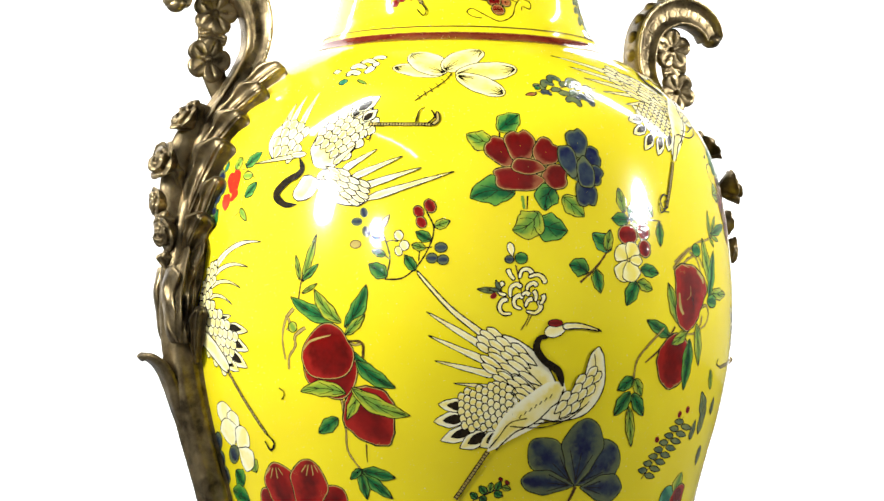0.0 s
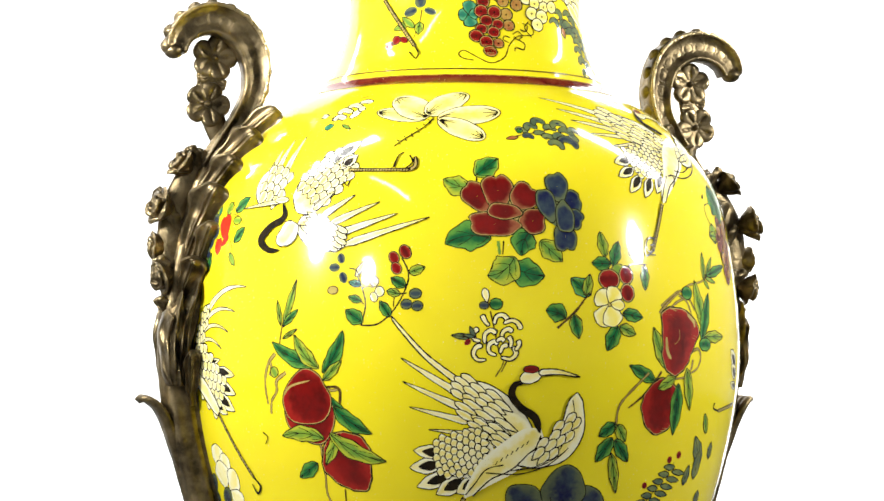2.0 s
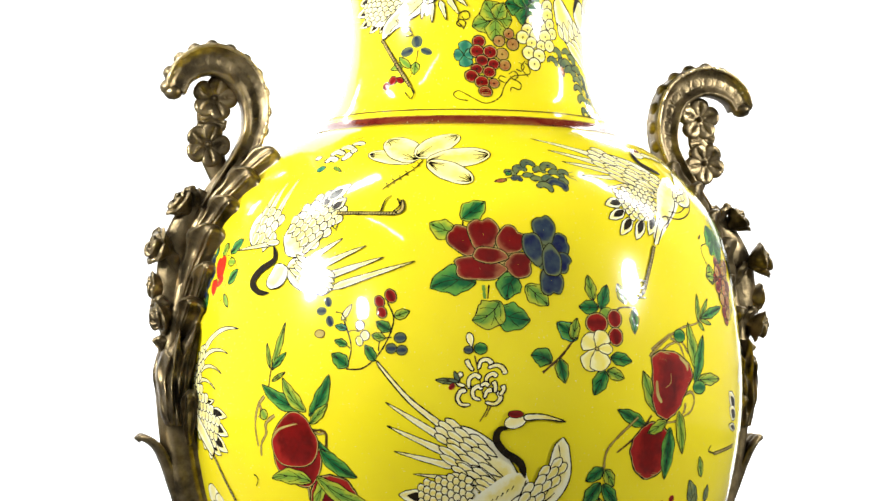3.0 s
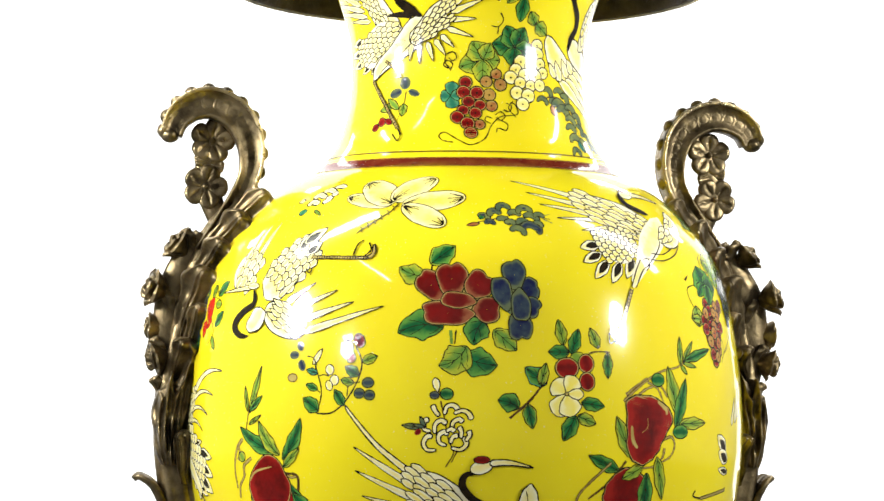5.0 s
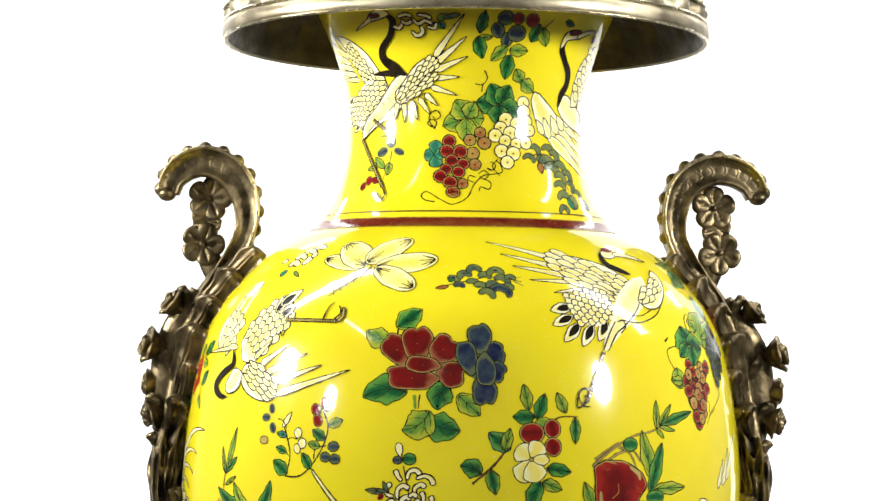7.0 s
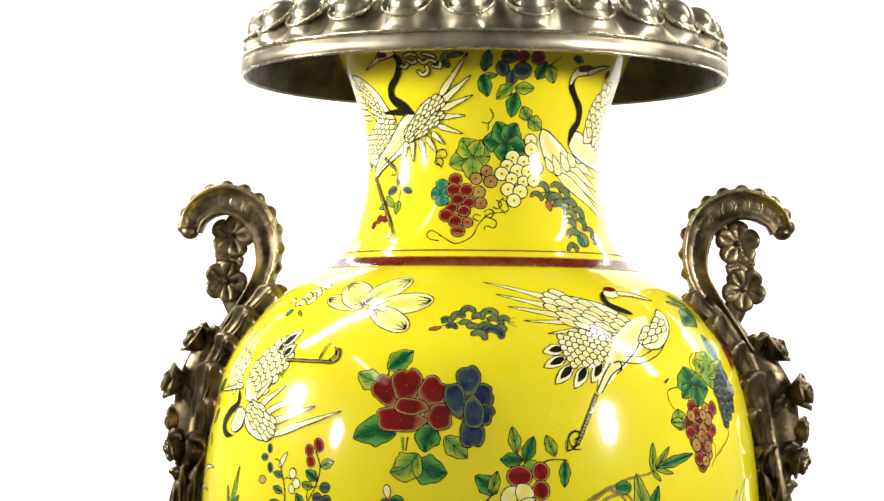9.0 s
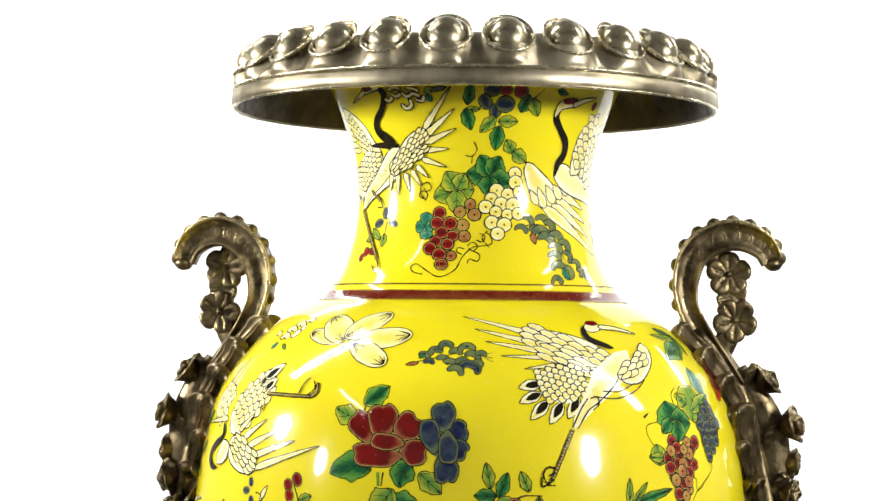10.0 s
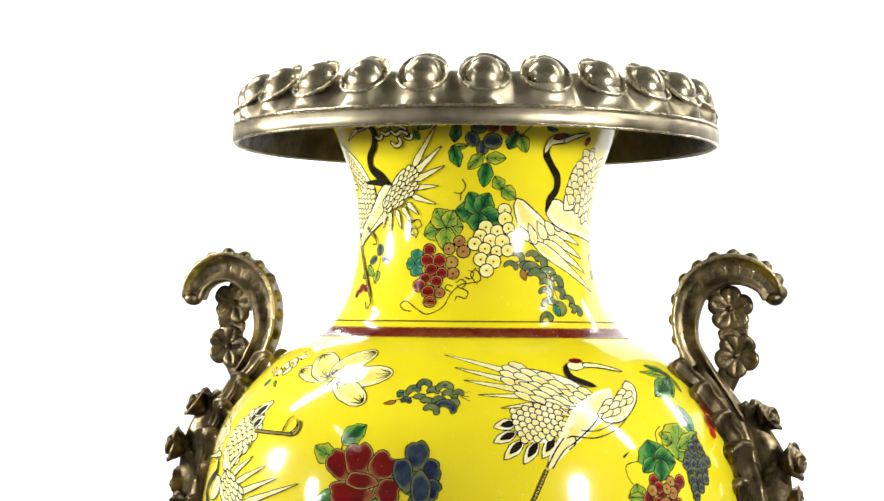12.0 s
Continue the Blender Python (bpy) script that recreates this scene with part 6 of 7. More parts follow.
b.ringed(3.4, -29.2, 30.9, -67.4, 1.9, 20)
b.stroke([(30.9, -67.4), (36, -73.1), (31.6, -77.9), (28.4, -72.4)], 1.52, 1.14, "ink")
b.stroke([(48.6, -39.3), (52, -41.9), (49.3, -46.4)], 0.76, 0.57, "ink")
b.done()

b = Brush("painted_white_camellia", "white and blue painted blossoms low beside the handle", -161.47, -291.4)
b.lens(12.9, -7.1, 16.3, -16.2, 11.4, "lime", veins=3)
b.lens(-0.9, -25.3, -7.8, -16.7, 16.5, "green", veins=3)
b.lens(1.7, -35.5, -18.7, -30.3, 15.7, "green", veins=3)
b.lens(-6.8, 8.7, -4.3, 27.6, 19.5, "white", kind='petal')
b.lens(3.1, 7.4, 4.1, 22.3, 13.7, "white", kind='petal')
b.lens(-2.9, -1.9, -6.2, 16.9, 21, "white", kind='petal')
b.lens(1.8, -3.4, 15.2, 11.5, 14.8, "white", kind='petal')
b.lens(2.7, -1.6, 14.8, -12.7, 18.1, "white", kind='petal')
b.lens(-25.9, 4.9, -19.6, -1.7, 15, "blue", kind='oval', rim='slate')
b.lens(-7.7, -2.1, -2.1, -9.9, 16.5, "blue", kind='oval', rim='slate')
b.lens(-29.3, -7.1, -22.2, -14.2, 15, "blue", kind='oval', rim='slate')
b.lens(-28.3, -16.3, -20, -24.6, 13.5, "blue", kind='oval', rim='slate')
b.lens(-42, -28.3, -33.6, -33.9, 10.5, "blue", kind='oval', rim='slate')
b.done()

b = Brush("white_crane_motif", "white painted crane with a black neck, on the neck of the vase", -116.77, 85.0)
b.lens(-48.1, -3.3, -63.3, -4.5, 6.0, "white", kind='leaf')
b.lens(-48.1, -3.3, -60.2, -4.4, 3.4, "ink", kind='leaf', line=None)
b.lens(-46.6, -9.8, -69.0, -11.3, 6.0, "white", kind='leaf')
b.lens(-46.6, -9.8, -62.9, -11.4, 3.4, "ink", kind='leaf', line=None)
b.lens(-43.6, -15.6, -64.0, -19.2, 6.0, "white", kind='leaf')
b.lens(-43.6, -15.6, -59.3, -18.9, 3.4, "ink", kind='leaf', line=None)
b.lens(-38.2, -17.9, -50.5, -24.2, 6.0, "white", kind='leaf')
b.lens(-38.2, -17.9, -48.2, -23.3, 3.4, "ink", kind='leaf', line=None)
b.lens(-32.9, -17.4, -39.2, -25.7, 6.0, "white", kind='leaf')
b.lens(-32.9, -17.4, -38.4, -24.4, 3.4, "ink", kind='leaf', line=None)
b.lens(-48.4, 28.2, -70.8, 43.4, 4.6, "white", kind='feather')
b.lens(-47.4, 23.4, -75.9, 37.5, 4.8, "white", kind='feather')
b.lens(-46.1, 19.5, -81.6, 31.6, 4.8, "white", kind='feather')
b.lens(-43.3, 15.5, -87.3, 25.6, 4.6, "white", kind='feather')
b.lens(-41.0, 11.6, -80.4, 18.6, 4.4, "white", kind='feather')
b.lens(-37.9, 8.2, -64.1, 11.0, 4.0, "white", kind='feather')
b.ribbon([(-57.4, 38.3, 4), (-42.5, 29.3, 10), (-32.6, 19.0, 16), (-24.4, 8.2, 16), (-11.6, -0.9, 10)], "white")
b.part_of("wing_feather")
b.shingles(-23.5, 5.4, -46.5, 29.8, 9, 8, 3)
b.part_of("tail_feather")
b.ribbon([(-11.2, 1.8, 10), (-23.3, -4.5, 24), (-38.2, -10.6, 22), (-52.2, -14.8, 10)], "white", line=None)
b.shingles(-11.6, -0.9, -53.7, -12.8, 17, 9, 5)
b.ribbon([(2.2, 9.9, 7), (-0.8, 1.2, 15), (-6.2, -5.7, 16), (-17.0, -14.0, 12), (-29.8, -22.2, 9), (-35.8, -30.0, 5)], "white")
b.stroke([(-3.9, -7.6), (-14.4, -16.0), (-26.7, -23.3), (-32.9, -30.2)], 0.7, 0.7, "ink")
b.lens(22.4, 17.6, 47.4, 46.2, 4.4, "white", kind='feather')
b.lens(23.5, 14.5, 46.0, 31.8, 4.6, "white", kind='feather')
b.lens(22.6, 10.1, 44.6, 19.2, 4.6, "white", kind='feather')
b.lens(21.1, 5.7, 37.9, 6.4, 4.4, "white", kind='feather')
b.lens(19.3, 0.4, 35.4, -5.1, 4.2, "white", kind='feather')
b.lens(15.3, -3.9, 23.4, -11.6, 4.4, "white", kind='feather')
b.lens(11.3, -6.5, 18.2, -16.8, 4.4, "white", kind='feather')
b.lens(6.4, -8.1, 10.2, -20.2, 4.4, "white", kind='feather')
b.lens(0.7, -8.4, 1.1, -21.6, 4.4, "white", kind='feather')
b.lens(-4.0, -8.5, -6.0, -19.2, 4.2, "white", kind='feather')
b.part_of("wing_feather")
b.ribbon([(-4.9, -7.6, 9), (4.9, -0.0, 11), (13.5, 9.5, 11), (21.2, 17.2, 6)], "white")
b.shingles(-2.9, -7.7, 23.6, 17.2, 7.5, 8, 3)
b.shingles(3.4, -6.2, 23.6, 7.4, 4.5, 5, 2)
b.part_of("crane_neck_leg")
b.ribbon([(-4.3, 47.7, 4), (0.3, 42.8, 5), (-3.6, 33.9, 4.2), (-11.0, 26.6, 4.4), (-12.2, 19.9, 5), (-5.3, 14.0, 6.5), (3.0, 8.1, 5)], "ink", line=None)
b.ribbon([(-21.0, 10.3, 1.6), (-12.5, 10.3, 3.6), (-2.5, 9.7, 5)], "ink", line=None)
b.ribbon([(-1.5, 47.9, 3), (-9.6, 48.2, 6.5), (-15.0, 46.5, 5), (-18.3, 44.9, 3)], "white")
b.lens(-17.0, 47.8, -8.2, 47.3, 3.2, "red", kind='oval')
b.lens(-15.0, 45.9, -31.2, 39.6, 3.2, "white", kind='feather')
b.ringed(-35.8, -30.0, -22.3, -47.6, 2.0, 11)
b.ringed(-22.3, -47.6, -10.5, -63.4, 2.0, 10)
b.stroke([(-10.5, -63.4), (-7.4, -68.5), (-8.9, -72.7), (-13.6, -67.3)], 1.1, 0.7, "ink")
b.ringed(-24.3, -18.0, -14.3, -25.0, 1.6, 6)
b.stroke([(-14.3, -25.0), (-11.9, -28.8), (-16.6, -29.4)], 1.0, 0.7, "ink")
b.ribbon([(0.4, 40.0, 2.2), (4.0, 38.3, 2.6), (7.2, 41.1, 2.8)], "white")
b.ribbon([(6.5, 43.7, 2.2), (9.5, 40.9, 2.6), (13.8, 42.5, 2.8)], "white")
b.ribbon([(12.3, 36.1, 2.2), (15.1, 32.8, 2.6), (19.4, 35.0, 2.8), (18.7, 39.0, 2.4)], "white")
b.ribbon([(14.1, 43.8, 2.2), (17.5, 40.5, 2.6), (22.1, 42.2, 2.6), (26.7, 40.2, 2.8)], "white")
b.ribbon([(4.5, 45.3, 2), (9.7, 46.8, 2.4), (14.3, 45.5, 2.6)], "white")
b.ribbon([(17.9, 46.4, 2), (22.8, 45.5, 2.4), (26.6, 43.5, 2.6)], "white")
b.ribbon([(22.6, 38.5, 2), (27.2, 37.3, 2.4), (29.1, 40.9, 2.6)], "white")
b.lens(30.0, 42.7, 36.4, 45.9, 4, "lime", kind='leaf')
b.lens(31.0, 41.4, 33.2, 36.8, 4.6, "teal", kind='leaf', veins=1)
b.lens(34.2, 43.8, 45.3, 46.2, 3.2, "slate", kind='leaf')
b.done()

b = Brush("painted_clover", "small blue and red painted florets on the neck", -126.39, 38.6)
b.lens(2.9, 17.3, 4.9, 9.4, 7.8, "blue", kind='oval', rim='slate', line=None)
b.lens(-7, 5.6, 2, 8.3, 6.2, "blue", kind='oval', rim='slate', line=None)
b.lens(6.9, 8.2, 14.8, 5.2, 4.5, "blue", kind='oval', rim='slate', line=None)
b.stroke([(5.2, 7.9), (4.4, -0.1), (1.4, -11)], 0.68, 0.46, "brown")
b.lens(4.4, -0.1, 4.4, -8.5, 6.2, "lime", veins=1)
b.lens(-3.2, -0.7, -13.9, -4.2, 5.1, "lime")
b.lens(1, -3.7, -8.3, 3.8, 4.9, "lime")
b.lens(-12.8, -13.9, -8.6, -9.4, 6, "red", kind='oval', rim='rose')
b.lens(-17.1, -17.2, -13.4, -13.4, 5.2, "red", kind='oval', rim='rose')
b.lens(-8.1, -10.3, -2.4, -13.1, 3.7, "red", kind='oval', rim='rose')
b.done()

b = Brush("painted_grapes", "red and white painted grape bunches with vine leaves on the neck", -79.56, 55.9)
b.stroke([(-29.5, -44.9), (-35.4, -43.5), (-37.7, -40), (-33.7, -37.6), (-25.8, -43), (-18.5, -46.9), (-9.2, -41.9), (-4.4, -32.7), (1.7, -26.6), (8, -25.5), (13.5, -24), (12.7, -19), (9.8, -16.9)], 0.84, 0.61, "ink")
b.stroke([(-4.5, -31.3), (-8.1, -29.2), (-6.8, -26.7), (-3.5, -27.7)], 0.68, 0.68, "ink")
b.stroke([(0.7, -28.4), (6.1, -31.2), (4.9, -35.6), (-0.1, -34.2), (-1.4, -37.1)], 0.68, 0.68, "ink")
b.stroke([(10.8, -15.8), (7.5, -20.5), (12.2, -26.5)], 0.61, 0.61, "ink")
b.stroke([(1.9, 39.7), (3.9, 35.1), (1, 30.9), (-3.6, 31.2)], 0.76, 0.61, "ink")
b.stroke([(1, 30.9), (0.6, 26.3)], 0.76, 0.76, "ink")
b.stroke([(-30.2, 4.4), (-33.1, 6.6), (-30.7, 9.4), (-27.3, 7.2), (-28.9, 3)], 0.76, 0.76, "ink")
b.part_of("vine_leaf")
b.lens(-8.3, 9.8, -23.3, 5, 14.3, "lime", veins=3)
b.lens(-8.3, 9.8, -15.7, 21.1, 14.5, "lime", veins=3)
b.lens(-8.3, 9.8, 2.4, 9.8, 14, "lime", veins=3)
b.lens(-8.3, 9.8, -8.9, -5.3, 13, "lime", veins=3)
b.lens(-8.3, 9.8, -3.7, 20.3, 10.8, "lime", veins=3)
b.lens(12.2, 18.3, -2.6, 20.3, 13.9, "green", veins=3)
b.lens(12.2, 18.3, 5.9, 31.6, 13.4, "green", veins=3)
b.lens(12.2, 18.3, 18.6, 31, 13.3, "green", veins=3)
b.lens(12.2, 18.3, 25.6, 13.6, 14.1, "green", veins=3)
b.lens(12.2, 18.3, 10.8, 6.4, 14.1, "green", veins=3)
b.lens(-28.9, -13.4, -27.1, -4.1, 8.9, "teal", kind='petal')
b.lens(-28.9, -13.4, -35.2, -13.3, 7.9, "teal", kind='petal')
b.lens(-28.9, -13.4, -27.3, -21.3, 8.8, "teal", kind='petal')
b.lens(-28.9, -13.4, -22.9, -12.4, 7.3, "teal", kind='petal')
b.lens(26.4, 33.2, 22.3, 41.6, 8.6, "lime", veins=3)
b.lens(26.4, 34.6, 35.5, 27.8, 9.5, "lime", veins=3)
b.part_of("grape")
b.grapes([(-6.4, -3.9), (2.6, -5.6), (-4.7, -12.4), (-3.5, -19.5), (-0, 1), (-11.6, -32.1)], 7.7, "rose")
b.grapes([(-19.3, -4.6), (-20.7, -10.9), (-12.4, -11.3), (-17.8, -17), (-10.7, -19.1), (-21.4, -22.7), (-13.8, -24.5), (-25.1, -27.4), (-19.1, -31.4), (-17.6, -38)], 8.3, "red")
b.part_of("grape")
b.grapes([(28.1, 20.6), (28.5, 15), (16.4, 9.6), (23.5, 7.2), (30.7, 9.1), (33, 3.5), (12.9, 4.3), (19.3, 1.2), (26.8, 0.9), (9.5, -0.7), (15.9, -3.8), (23.3, -5.4), (30.2, -4.6), (13.5, -10.5), (21.3, -11.8), (17.2, -17.6)], 8.6, "veil", rim=None)
b.part_of("vine_leaf")
b.stroke([(-1.5, -25.6), (2.1, -23.3), (4.9, -26.1), (2, -29.1), (-0.8, -27)], 0.68, 0.53, "ink")
b.stroke([(4, -21.8), (7.6, -23.1), (9.5, -19.4), (5.9, -17.4)], 0.68, 0.53, "ink")
b.stroke([(-28.7, 3.7), (-31.9, 8), (-31.3, 12.9), (-27, 14.6), (-24.8, 11), (-27.6, 9), (-29.8, 11.1)], 0.76, 0.61, "ink")
b.done()

b = Brush("painted_pansy", "blue and red painted blossoms with leaves under the rim", -67.61, 121.6)
b.lens(-10.7, 7.6, -0.3, 7.7, 9.4, "blue", kind='oval', rim='slate')
b.lens(-12, 4, -6.8, -4.9, 8.3, "blue", kind='oval', rim='slate')
b.lens(-3.1, -1.5, -2.7, -10.9, 7.7, "blue", kind='oval', rim='slate')
b.lens(-2.7, -1.9, 9.2, -1.6, 10.9, "blue", kind='oval', rim='slate')
b.lens(-1.4, 7.6, 7, 7.8, 7.3, "red", kind='oval', rim='rose')
b.lens(8.1, 7.1, 17.4, 7.4, 8.8, "red", kind='oval', rim='rose')
b.part_of("leaf")
b.lens(-20.5, -2.6, -18.9, 11.9, 7.1, "green", veins=3)
b.lens(-22.5, -6.2, -12, -4.8, 4.4, "lime", veins=3)
b.lens(-21.5, -4.8, -16.8, -18.5, 8.4, "green", veins=3)
b.lens(-2, -9.8, -11.5, -20, 8, "lime", veins=3)
b.lens(-0.5, -12.7, 12.2, -12.4, 8, "lime", veins=3)
b.lens(0.3, -15.6, -1.4, -31.2, 9.2, "green", veins=3)
b.lens(13.4, -6.6, 18.6, 5.2, 8.1, "green", veins=3)
b.lens(20.2, 3.1, 25.3, -8.4, 8.8, "lime", veins=3)
b.stroke([(21.3, 2.4), (28.5, 9.3)], 0.76, 0.45, "brown")
b.lens(38.3, 9, 46.8, 7.3, 4.4, "green", veins=1)
b.done()

b = Brush("painted_wisteria", "slate blue painted wisteria hanging on the neck", -39.41, 31.7)
b.stroke([(-24.3, 10.4), (-12.9, 13.4), (-3, 10.7), (4.4, 0.1), (9.4, -18.6)], 0.76, 0.57, "brown")
b.ribbon([(-26.9, 9.3, 1.8), (-24.4, 11.6, 2.7), (-21.5, 11.6, 3.5), (-19.2, 9.6, 3.4), (-20, 7.2, 2.2)], "slate", lw=0.48)
b.ribbon([(-21.1, 16.8, 2.3), (-18.4, 18, 3.4), (-15.8, 17.1, 4.4), (-14.5, 14.7, 4.1), (-15.9, 12.8, 2.5)], "slate", lw=0.48)
b.ribbon([(-16, 8.6, 3.5), (-15, 9.8, 5), (-13.6, 10, 6.3), (-12.4, 9.3, 6.5), (-12.6, 8.2, 4.2)], "slate", lw=0.48)
b.ribbon([(-11.8, 16.3, 2.3), (-8.9, 18.2, 3.4), (-5.6, 17.7, 4.4), (-3.5, 15.3, 4.6), (-4.9, 13.1, 2.8)], "slate", lw=0.48)
b.ribbon([(-14.4, 7.4, 3.5), (-11.6, 9.8, 5), (-8.1, 9.9, 6.4), (-5.3, 7.7, 6.9), (-6.4, 5, 4.3)], "slate", lw=0.48)
b.ribbon([(-5.5, 14.6, 2.7), (-1.8, 14.9, 4.1), (0.8, 13.1, 5.8), (1, 10, 5.2), (-1.5, 8.5, 3.1)], "slate", lw=0.48)
b.ribbon([(-11.7, 4, 3.1), (-7.8, 6.3, 4.6), (-3.7, 5.8, 6), (-1.1, 2.7, 6.2), (-3.1, -0.2, 3.7)], "slate", lw=0.48)
b.ribbon([(-2.8, 6.4, 2.6), (1.5, 8, 4), (5.4, 6.9, 5.7), (7.2, 3.7, 6), (4.8, 1.2, 3.4)], "slate", lw=0.48)
b.ribbon([(4.4, 2, 2.5), (8.5, 2.9, 3.9), (11.6, 1.4, 6), (12.5, -1.6, 5.6), (9.9, -3.4, 3.1)], "slate", lw=0.48)
b.ribbon([(-4.3, -1.4, 2.3), (-0.7, 0.7, 3.5), (3, 0.2, 4.7), (5.3, -2.5, 5), (3.5, -5, 2.9)], "slate", lw=0.48)
b.ribbon([(7.2, -4.3, 2.3), (10.9, -4.5, 3.7), (13, -6.5, 5.4), (12.4, -9.4, 4.3), (9.5, -10.4, 2.3)], "slate", lw=0.48)
b.ribbon([(-5.9, -7.6, 2.4), (-3, -5.3, 3.4), (0.5, -5.2, 4.5), (3, -7.3, 4.9), (1.9, -9.7, 3.1)], "slate", lw=0.48)
b.ribbon([(-5.5, -16.6, 2.7), (-3, -13.4, 3.9), (0.6, -12.3, 5.3), (3.8, -13.5, 6), (3.2, -16.2, 3.8)], "slate", lw=0.48)
b.ribbon([(5.2, -14.6, 2.8), (8.8, -14.9, 4.7), (10.2, -17.2, 6.1), (8.2, -20.9, 4), (4.8, -22.3, 3.5)], "slate", lw=0.48)
b.ribbon([(12.9, -10.2, 2), (17, -9.9, 3.4), (19.5, -11.6, 5.3), (19.3, -14.6, 4.3), (15.9, -16.1, 2.2)], "slate", lw=0.48)
b.ribbon([(17.8, -18.4, 2), (21.6, -17.2, 3.5), (24.3, -18, 5.9), (24.3, -20.6, 4.9), (21.1, -22.9, 2.1)], "slate", lw=0.48)
b.ribbon([(-10.8, -27.7, 1.6), (-7.4, -23.6, 2.7), (-4.1, -22.3, 4.7), (-2.1, -23.7, 4.7), (-3.9, -27.3, 2.2)], "slate", lw=0.48)
b.ribbon([(16.6, -15.4, 2), (19.5, -15.6, 3.5), (20.5, -17.2, 4.6), (19, -19.8, 2.9), (16.3, -20.7, 2.1)], "slate", lw=0.48)
b.lens(-15.2, 7.7, -14.1, 0.5, 4.8, "rose")
b.lens(4.3, -23.8, 4.1, -14.5, 5.4, "teal")
b.lens(56.4, 12.3, 55.6, 19.7, 6.8, "white")
b.lens(56.3, 3.1, 53.2, 8.5, 7.5, "teal")
b.lens(76.1, -9.8, 74.5, -15.7, 5.2, "slate")
b.done()

b = Brush("white_crane_motif", "white painted crane with folded wings, on the neck of the vase", -31.01, 67.8)
b.ribbon([(-29.7, 16, 4.4), (-25.6, 9, 11), (-16.4, -2.4, 18), (-6.9, -9.2, 12.8), (0.2, -7.2, 5.2)], "white")
b.lens(5.6, 1, 21, -3.4, 5.9, "white", kind='feather')
b.lens(-1.3, -3, 24.7, -11.5, 7, "white", kind='feather')
b.lens(-5.6, -6.8, 26.6, -20.2, 7.7, "white", kind='feather')
b.lens(-9.6, -9.9, 29.4, -29.6, 8.4, "white", kind='feather')
b.lens(-17.2, -11, 34.5, -41.7, 9.5, "white", kind='feather')
b.lens(-2.7, 4, 5.8, -2.6, 6.7, "white", kind='petal')
b.lens(-8.9, 3, -1.2, -5.9, 6.9, "white", kind='petal')
b.lens(-14.7, 2.6, -7.7, -9.1, 6.6, "white", kind='petal')
b.lens(-20.8, 0.9, -15.4, -12.3, 6.3, "white", kind='petal')
b.lens(-26.6, -0.8, -20.7, -10.4, 5.3, "white", kind='petal')
b.part_of("feather")
b.ribbon([(-7.4, 16.7, 4.2), (-2.1, 10.6, 14.3), (8.7, 4.6, 15.3), (28, 0.4, 13.5), (54.2, -6.8, 7.5), (60.3, -12.9, 1.4)], "white")
b.part_of("wing_feather")
b.lens(30.8, 33.4, 52, 41.1, 6.8, "white", kind='feather')
b.lens(32, 27.6, 65, 30.6, 4.3, "white", kind='feather')
b.lens(30.1, 37.8, 49.8, 47, 6, "white", kind='feather')
b.ribbon([(7.1, 10.2, 7.2), (14.8, 20.3, 15.9), (18.6, 33.3, 17.3), (24.7, 45.7, 8.8), (30, 51.1, 4.5)], "white")
b.shingles(15.6, 13.2, 27.7, 47.1, 16.4, 8, 2)
b.shingles(23.4, 6.3, 38.5, 27.3, 18, 5, 3)
b.part_of("crane_neck_leg")
b.ribbon([(-13.1, 50.6, 2.8), (-15.2, 45.3, 4.6), (-9, 37.6, 4.3), (-2.7, 30.6, 5.5), (-1.9, 22.7, 5.2), (-6.4, 16.1, 5), (-7.9, 8.2, 2.6)], "ink", line=None)
b.ribbon([(-16.5, 45.2, 1.8), (-14.7, 52.8, 5.4), (-8.6, 55.3, 6.4), (-2.7, 54.2, 2.9)], "white")
b.lens(-13.5, 55.8, -1.8, 58, 3.6, "red", kind='oval')
b.ribbon([(-4.5, 54.1, 4), (4.8, 58.1, 3.1), (16.4, 61, 1)], "white")
b.lens(16.1, 53, 18.4, 58.4, 4.4, "red", kind='oval')
b.done()

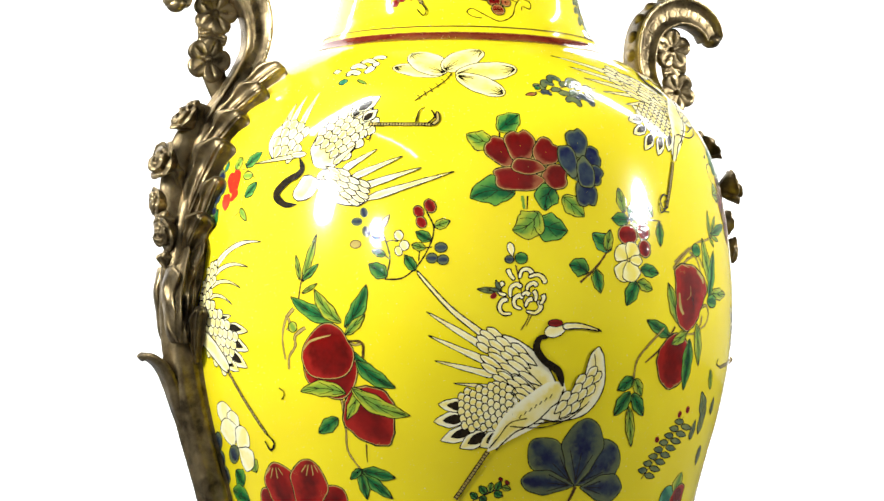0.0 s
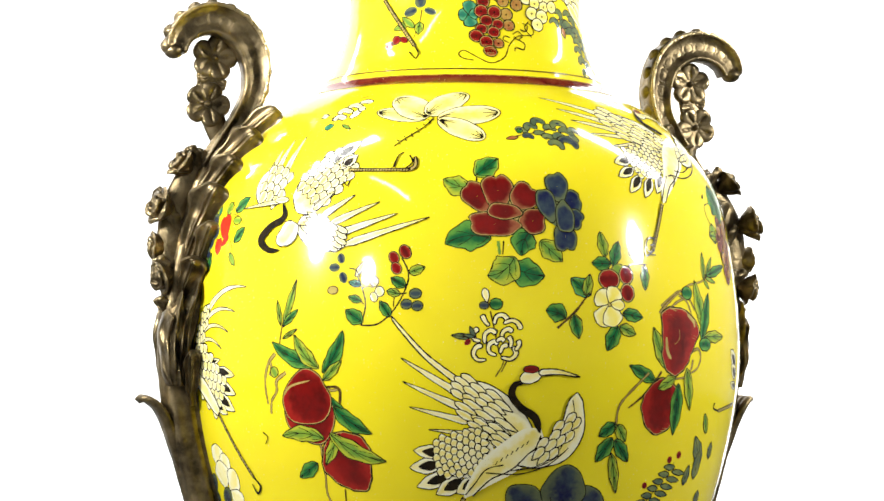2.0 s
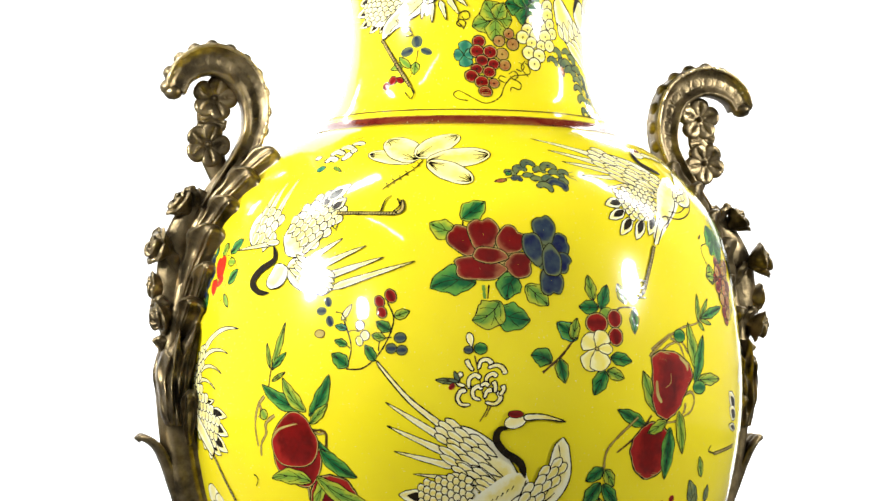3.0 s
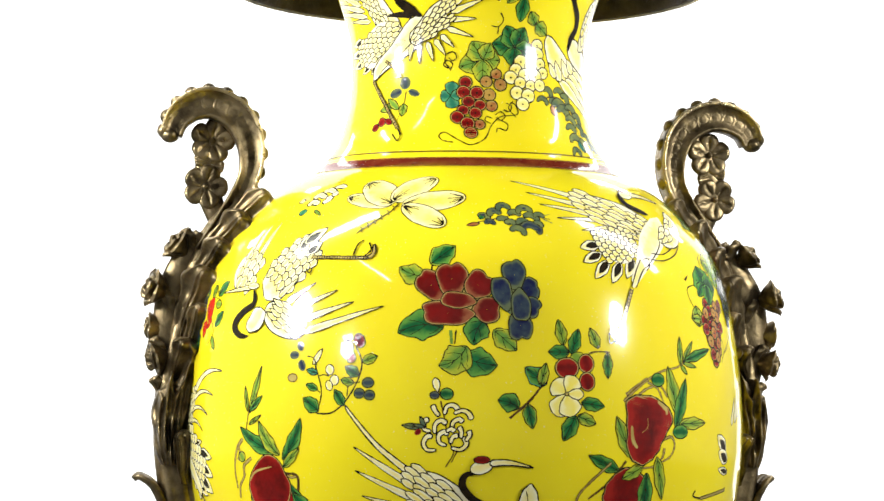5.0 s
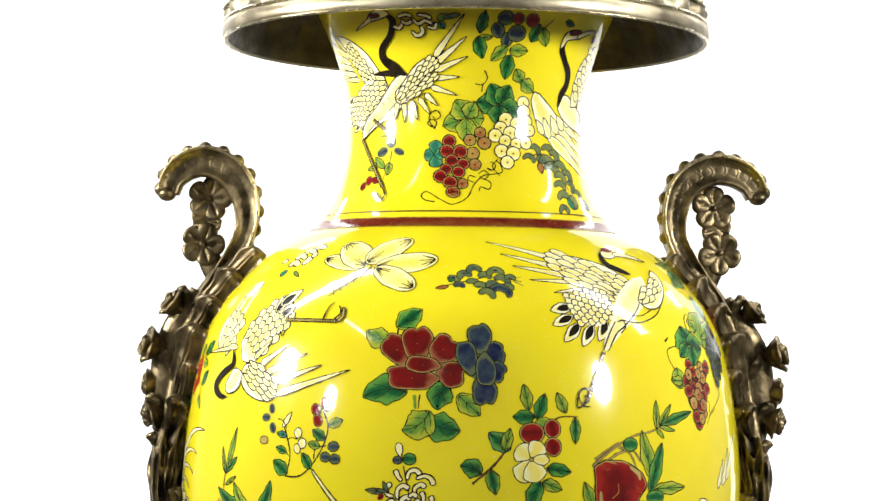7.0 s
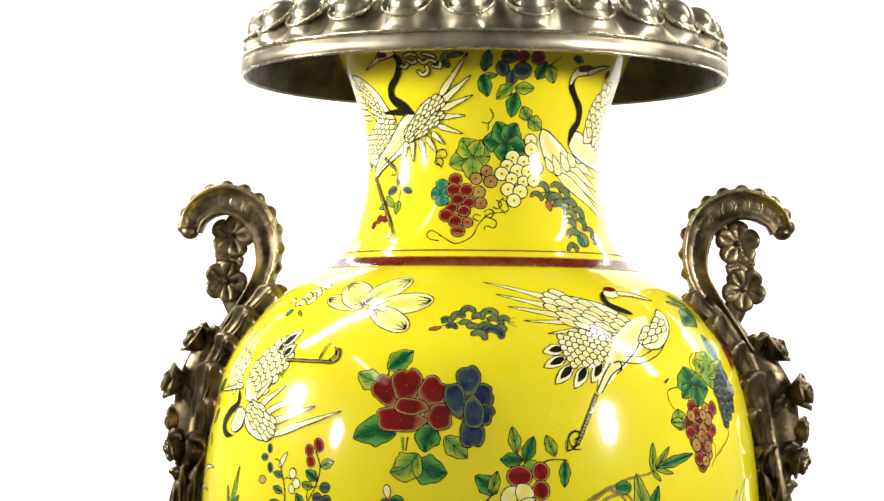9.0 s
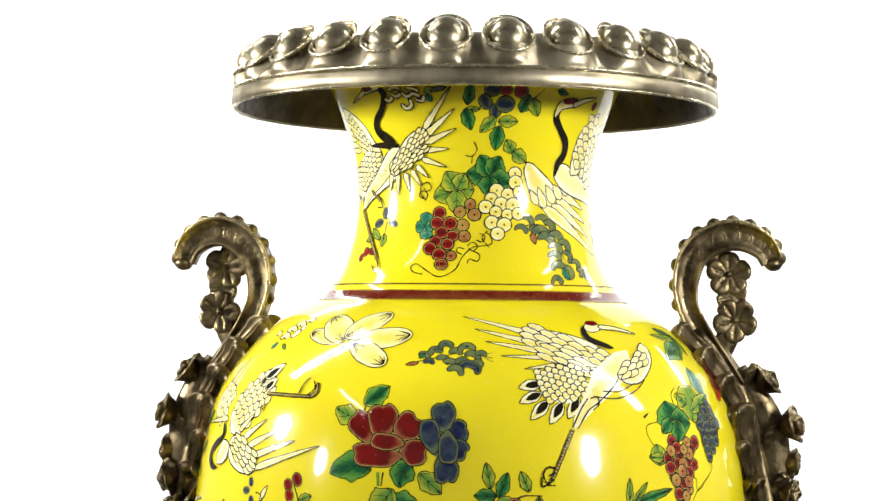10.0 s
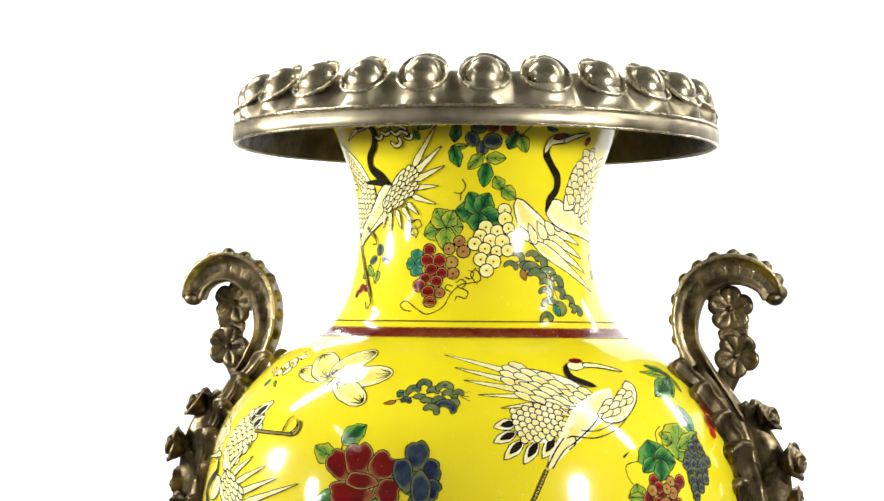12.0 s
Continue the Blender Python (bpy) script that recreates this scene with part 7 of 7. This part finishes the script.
b = Brush("painted_curl_blossom", "faint white painted curls on the shoulder", -139.41, -50.8)
b.stroke([(1.4, -3.9), (10.4, 5.3), (18.9, 17)], 0.61, 0.45, "brown")
b.ribbon([(6.9, -5, 4.2), (7.8, -1.2, 5.2), (14.4, -3.3, 3.7)], "white")
b.ribbon([(6.2, 1.7, 4.2), (8.6, 5.3, 4.8), (15.9, 2.4, 3.1)], "white")
b.ribbon([(16.8, -2.4, 4.2), (19.7, 0.4, 5.2), (18.5, 4.2, 5.7)], "white")
b.ribbon([(10.5, 7.2, 4.2), (13.6, 9.9, 4.4), (20.4, 6.9, 3)], "white")
b.ribbon([(19.6, 4.1, 4), (22.5, 6.8, 5.5)], "white")
b.ribbon([(-4.1, -1.9, 4.2), (-2.9, 1.9, 5.7)], "white")
b.ribbon([(16.3, 11.7, 4.2), (19.9, 13.5, 4.5), (24.7, 11.4, 3.3)], "white")
b.lens(5.4, -7.8, 6.6, -13.4, 6, "teal")
b.lens(15.1, -8.9, 23.4, -13.6, 2.3, "lime")
b.stroke([(13.4, 17.2), (17.9, 20.8)], 0.76, 0.45, "brown")
b.done()

b = Brush("white_crane_motif", "white painted crane behind the bronze handle", -22.01, -183.5)
b.lens(-1.7, -10.2, 20.9, 14.7, 6.8, "white", kind='feather')
b.lens(-8.2, -13.2, 4.7, 8.5, 6, "white", kind='feather')
b.lens(-15.8, -14.5, -6, 2.1, 5.2, "white", kind='feather')
b.lens(-26, -30.1, -40.1, -19.8, 9, "white")
b.lens(-26.7, -29.5, -36.6, -22.6, 5.6, "ink", line=None)
b.lens(-22.7, -36.5, -38, -29.5, 8.8, "white")
b.lens(-23.6, -36.1, -34.2, -31.4, 5.6, "ink", line=None)
b.lens(-20.7, -43.6, -37.1, -40.5, 4.8, "white")
b.lens(-21.6, -43.4, -32.9, -41.3, 3, "ink", line=None)
b.ringed(-21.1, -54.1, -55.9, -57.3, 1.9, 9)
b.stroke([(-55.9, -57.3), (-64.7, -55.4), (-63.1, -52)], 1.14, 0.76, "ink")
b.done()
